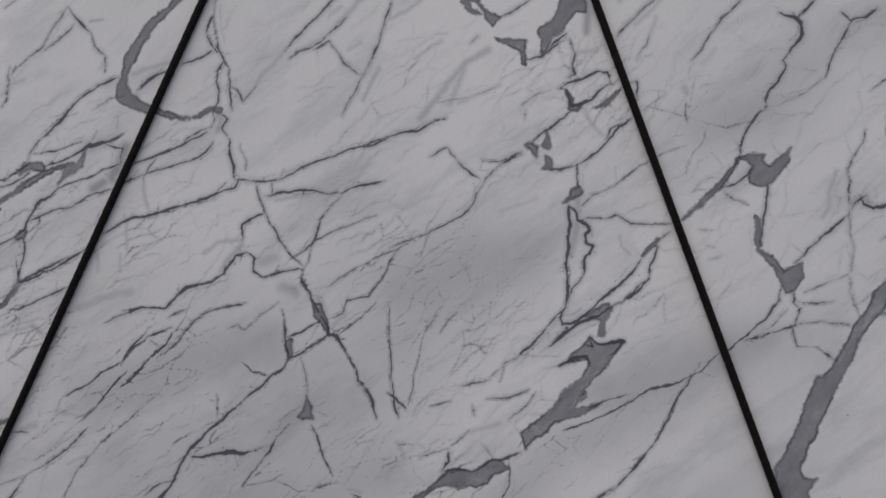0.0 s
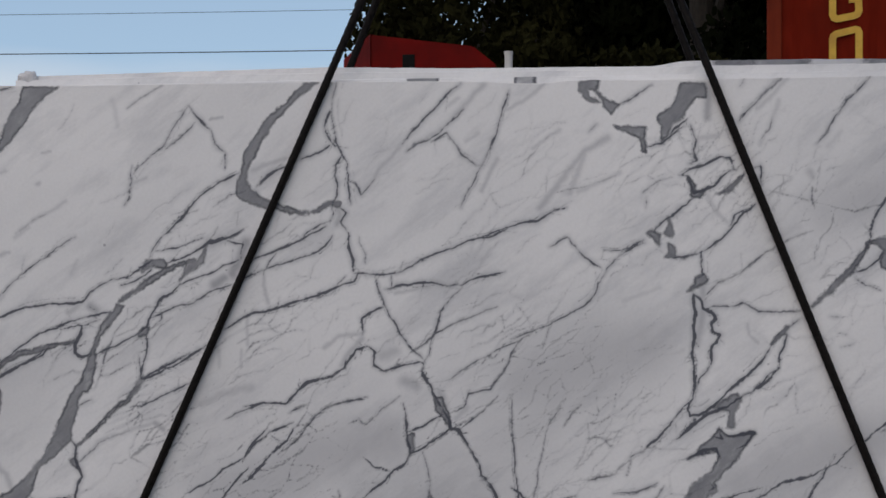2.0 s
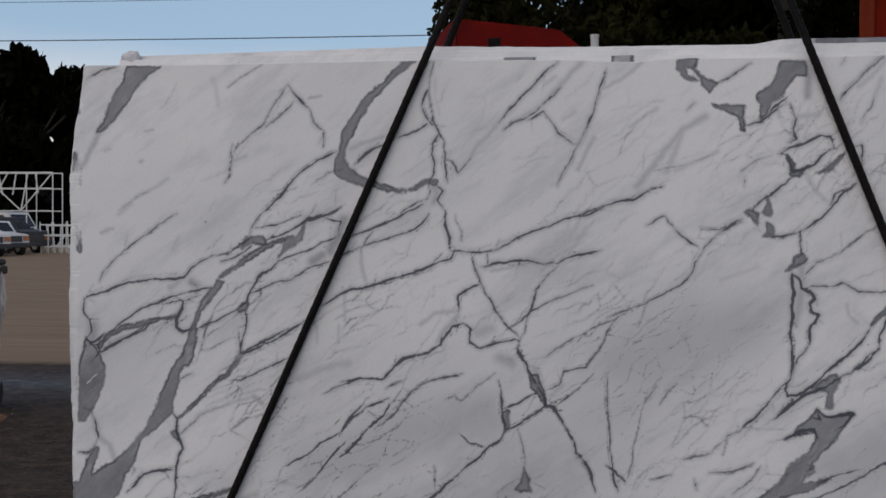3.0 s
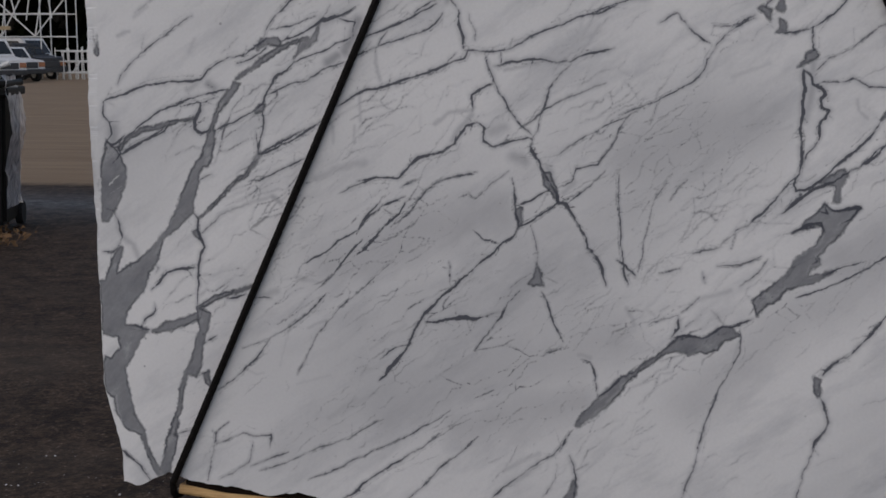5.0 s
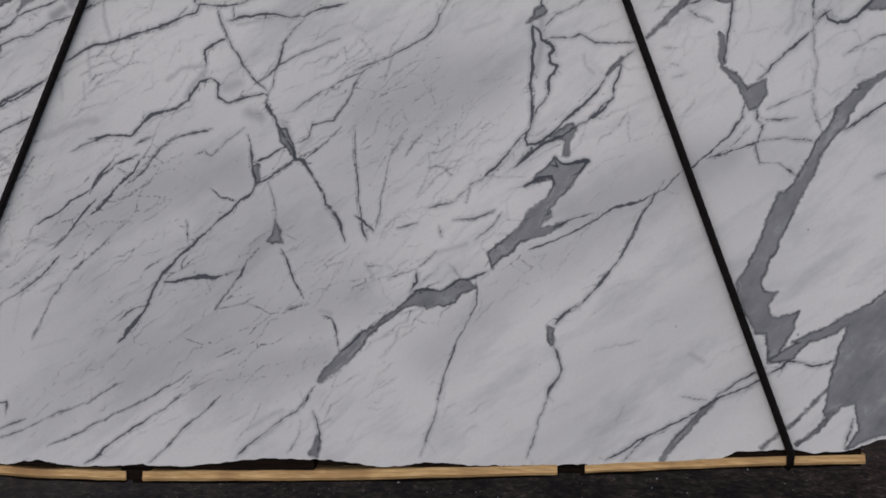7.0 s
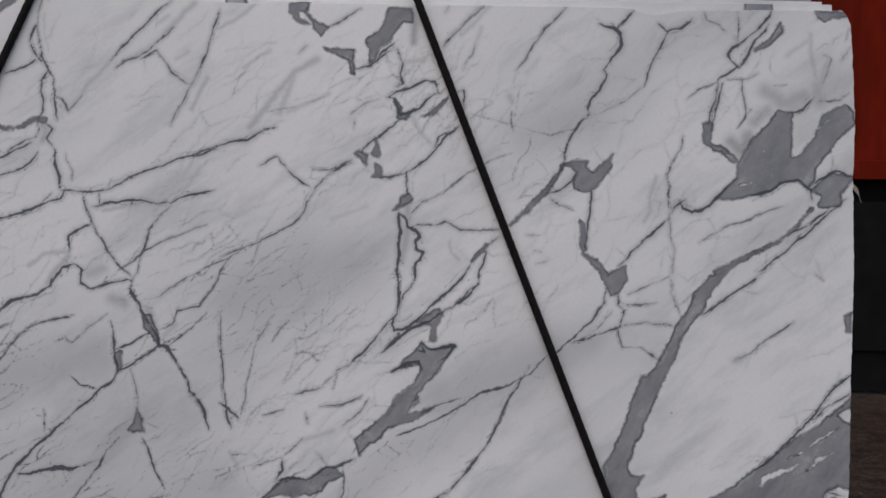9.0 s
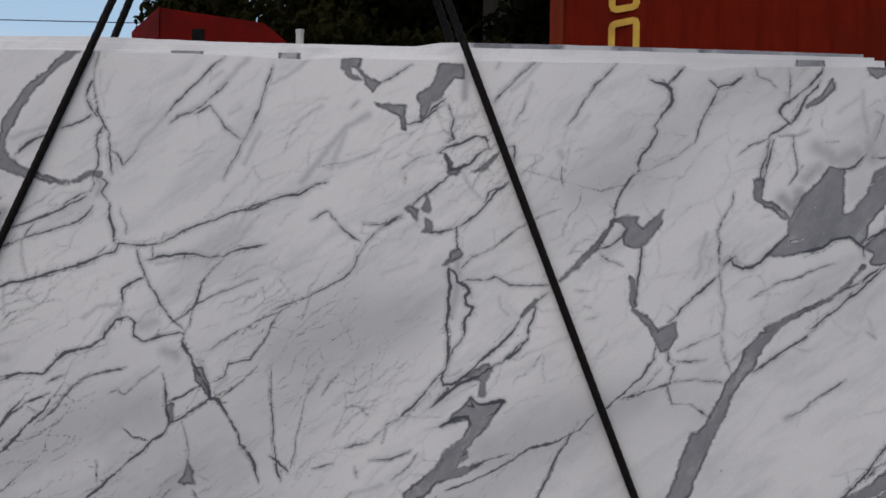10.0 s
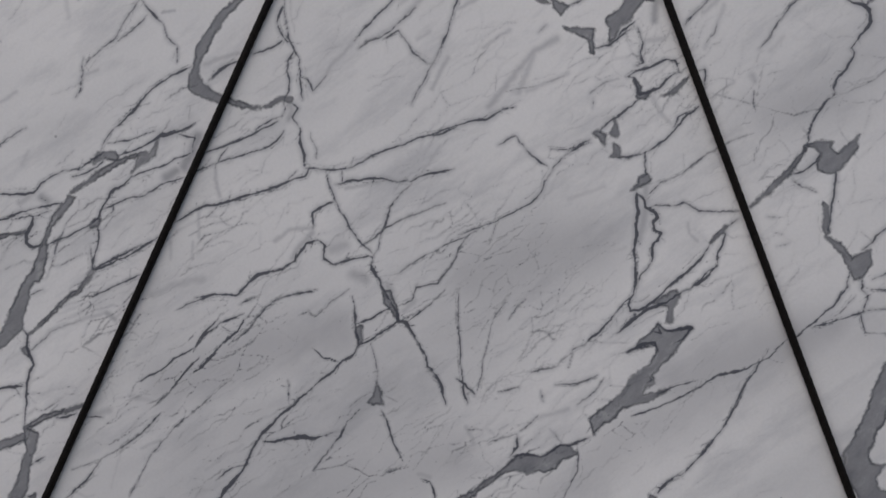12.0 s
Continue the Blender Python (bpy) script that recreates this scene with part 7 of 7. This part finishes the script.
# ---- steel racks ----
def build_rack():
    r = thing("steel_rack", pose(-34.4, 64.0, 0, 0, 0, 6), "tall galvanised steel truss rack with crossed braces", "rack")
    W, H = 7.5, 4.3
    for x in (0.0, -1.45, -4.0, -W):
        for y in (0.0, 1.4):
            part("post", tube(bmesh.new(), (x, y, 0), (x, y, H), 0.035, 8), GALV, r)
    for z in (H, H - 0.85, 2.24):
        for y in (0.0, 1.4):
            part("rail", tube(bmesh.new(), (-W, y, z), (0, y, z), 0.032, 8), GALV, r)
    braces = [((0, H), (-1.75, 2.26)), ((-1.75, 2.26), (-4.0, H)), ((-2.45, H), (-3.6, 2.26)), ((-1.35, H), (-1.75, 2.26)), ((-3.3, H), (-3.6, 2.26)),
              ((-0.95, H), (-0.8, 3.2)), ((-2.0, H), (-2.2, 3.1)), ((-3.0, H), (-2.75, 3.1)), ((-3.6, 2.26), (-5.4, H)), ((-5.4, H), (-7.0, 2.26)), ((-4.6, H), (-4.7, 3.1)), ((-6.0, H), (-6.1, 3.0))]
    for (xa, za), (xb, zb) in braces:
        part("brace", tube(bmesh.new(), (xa, -0.03, za), (xb, -0.03, zb), 0.04, 8), POST_WHITE, r)
    part("board", box(bmesh.new(), (-7.2, -0.1, 2.60), (-3.1, 0.05, 2.80), 0.01), TAN_BOARD, r, "tan board tied across the rack")


def low_rack(x, y, turn, seed):
    r = thing("slab_rack", pose(x, y, 0, 0, 0, turn), "low pale steel rack with upright stakes", "rack", "low steel racks")
    rng = random.Random(seed)
    for z in (0.35, 0.95, 1.5):
        part("rail", tube(bmesh.new(), (0, 0, z), (2.3, 0, z), 0.03, 8), GALV, r)
        part("rail", tube(bmesh.new(), (0, 0.9, z - 0.05), (2.3, 0.9, z - 0.05), 0.03, 8), GALV, r)
    for i in range(7):
        for y0 in (0, 0.9):
            part("stake", tube(bmesh.new(), (0.05 + 0.36 * i, y0, 0), (0.05 + 0.36 * i + rng.uniform(-0.1, 0.1), y0, rng.uniform(1.2, 1.75)), 0.028, 8), GALV, r)
    for i in range(3):
        part("cross_bar", tube(bmesh.new(), (0.2 + 0.8 * i, 0, 0.35), (0.2 + 0.8 * i, 0.9, 0.9), 0.03, 8), GALV, r)


build_rack()
low_rack(-34.6, 63.0, 10, 1)
low_rack(-33.3, 65.0, -6, 2)
low_rack(-36.2, 66.0, 5, 3)


# ---- wheeled bin with a plastic bag ----
def build_bin():
    b = thing("wheeled_bin", pose(-6.11, 7.0, 0, 0, 0, 18), "tall black wheeled refuse bin with film hanging over its rim", "bin")
    bm = bmesh.new()
    lo = [bm.verts.new(p) for p in ((-0.24, -0.30, 0.06), (0.24, -0.30, 0.06), (0.24, 0.28, 0.06), (-0.24, 0.28, 0.06))]
    hi = [bm.verts.new(p) for p in ((-0.29, -0.36, 1.17), (0.29, -0.36, 1.17), (0.29, 0.34, 1.17), (-0.29, 0.34, 1.17))]
    bm.faces.new(lo[::-1])
    for i in range(4):
        bm.faces.new((lo[i], lo[(i + 1) % 4], hi[(i + 1) % 4], hi[i]))
    bmesh.ops.recalc_face_normals(bm, faces=bm.faces)
    bmesh.ops.bevel(bm, geom=bm.edges[:], offset=0.03, segments=2, affect="EDGES")
    part("body", bm, BIN_PLASTIC, b)
    part("rim", box(bmesh.new(), (-0.32, -0.39, 1.13), (0.32, 0.37, 1.20), 0.015), BIN_PLASTIC, b)
    part("lid", box(bmesh.new(), (-0.31, -0.38, 1.205), (0.31, 0.36, 1.26), 0.02), BIN_PLASTIC, b)
    for x in (-0.24, 0.24):
        w = part("wheel", tube(bmesh.new(), (x - 0.03, 0.32, 0.1), (x + 0.03, 0.32, 0.1), 0.1, 18), TYRE, b)
    # crumpled film over the side
    f = thing("plastic_film", pose(-5.85, 7.0, 0, 0, 0, 18), "crumpled clear plastic film hanging from the bin", "plastic film")
    bm = bmesh.new()
    rows = []
    for j in range(22):
        z = 1.30 - 0.052 * j
        row = []
        for i in range(14):
            y = -0.32 + 0.045 * i
            spread = 0.02 + 0.09 * math.sin(min(1.0, j / 14) * 3.0) * (0.6 + 0.4 * wob(y, 6, 2))
            row.append(bm.verts.new((0.012 + max(0, spread) + 0.03 * wob(y + j * 0.3, 7, 5), y + 0.03 * wob(z, 6, i), z + 0.02 * wob(y, 9, 4))))
        rows.append(row)
    for a, b2 in zip(rows, rows[1:]):
        for i in range(13):
            bm.faces.new((a[i], a[i + 1], b2[i + 1], b2[i]))
    part("sheet", bm, FILM, f, smooth=True)
    bm = bmesh.new()
    tubepts = [(-0.5, -0.2, 1.27), (-0.35, -0.2, 1.30), (-0.2, -0.2, 1.33), (-0.05, -0.2, 1.36), (0.08, -0.2, 1.40)]
    for a, c in zip(tubepts, tubepts[1:]):
        tube(bm, a, c, 0.02, 8)
    part("roll", bm, GALV, f, "white tube of rolled film")


build_bin()


# ---- leaf litter, chips ----
SPLASH = (-1.620, 0.404)


def litter():
    rng = np.random.RandomState(7)
    bm = bmesh.new()
    for _ in range(700):
        x, y = -5.90 + rng.normal() * 0.26, 5.9 + rng.normal() * 0.42
        q = Euler((rng.uniform(-0.5, 0.5), rng.uniform(-0.5, 0.5), rng.uniform(0, 6.28))).to_matrix()
        s = rng.uniform(0.02, 0.05)
        bm.faces.new([bm.verts.new(Vector((x, y, 0.02 + rng.uniform(0, 0.05))) + q @ Vector(t) * s) for t in ((-1, 0, 0), (0, 0.5, 0.15), (1, 0, 0), (0, -0.5, 0.15))])
    tagged(link("leaf_litter", bm, DEAD_LEAF), "pile of brown and orange dead leaves by the bin", "leaves", kind="stuff")
    bm = bmesh.new()
    for i in range(1500):
        if i % 5 == 0:
            x, y, s = rng.uniform(-3.2, 2.6), rng.uniform(0.15, 1.3), 0.0008 + 0.0028 * rng.rand() ** 5
        else:
            g = rng.normal(size=2) * (0.5 + 0.8 * rng.rand())
            x, y, s = SPLASH[0] + 0.019 * g[0] + 0.006 * g[1], SPLASH[1] + 0.016 * g[1], 0.0007 + 0.0022 * rng.rand() ** 3
        m = Matrix.Translation((x, y, 0.008 + s * 0.2)) @ Euler((0, 0, rng.uniform(0, 6.28))).to_matrix().to_4x4() @ Matrix.Diagonal((1.6, 1, 0.5, 1))
        bmesh.ops.create_cube(bm, size=2 * s, matrix=m)
    tagged(link("marble_chips", bm, CHIP), "white stone chips strewn on the dark asphalt", "stone chips", kind="stuff")


litter()
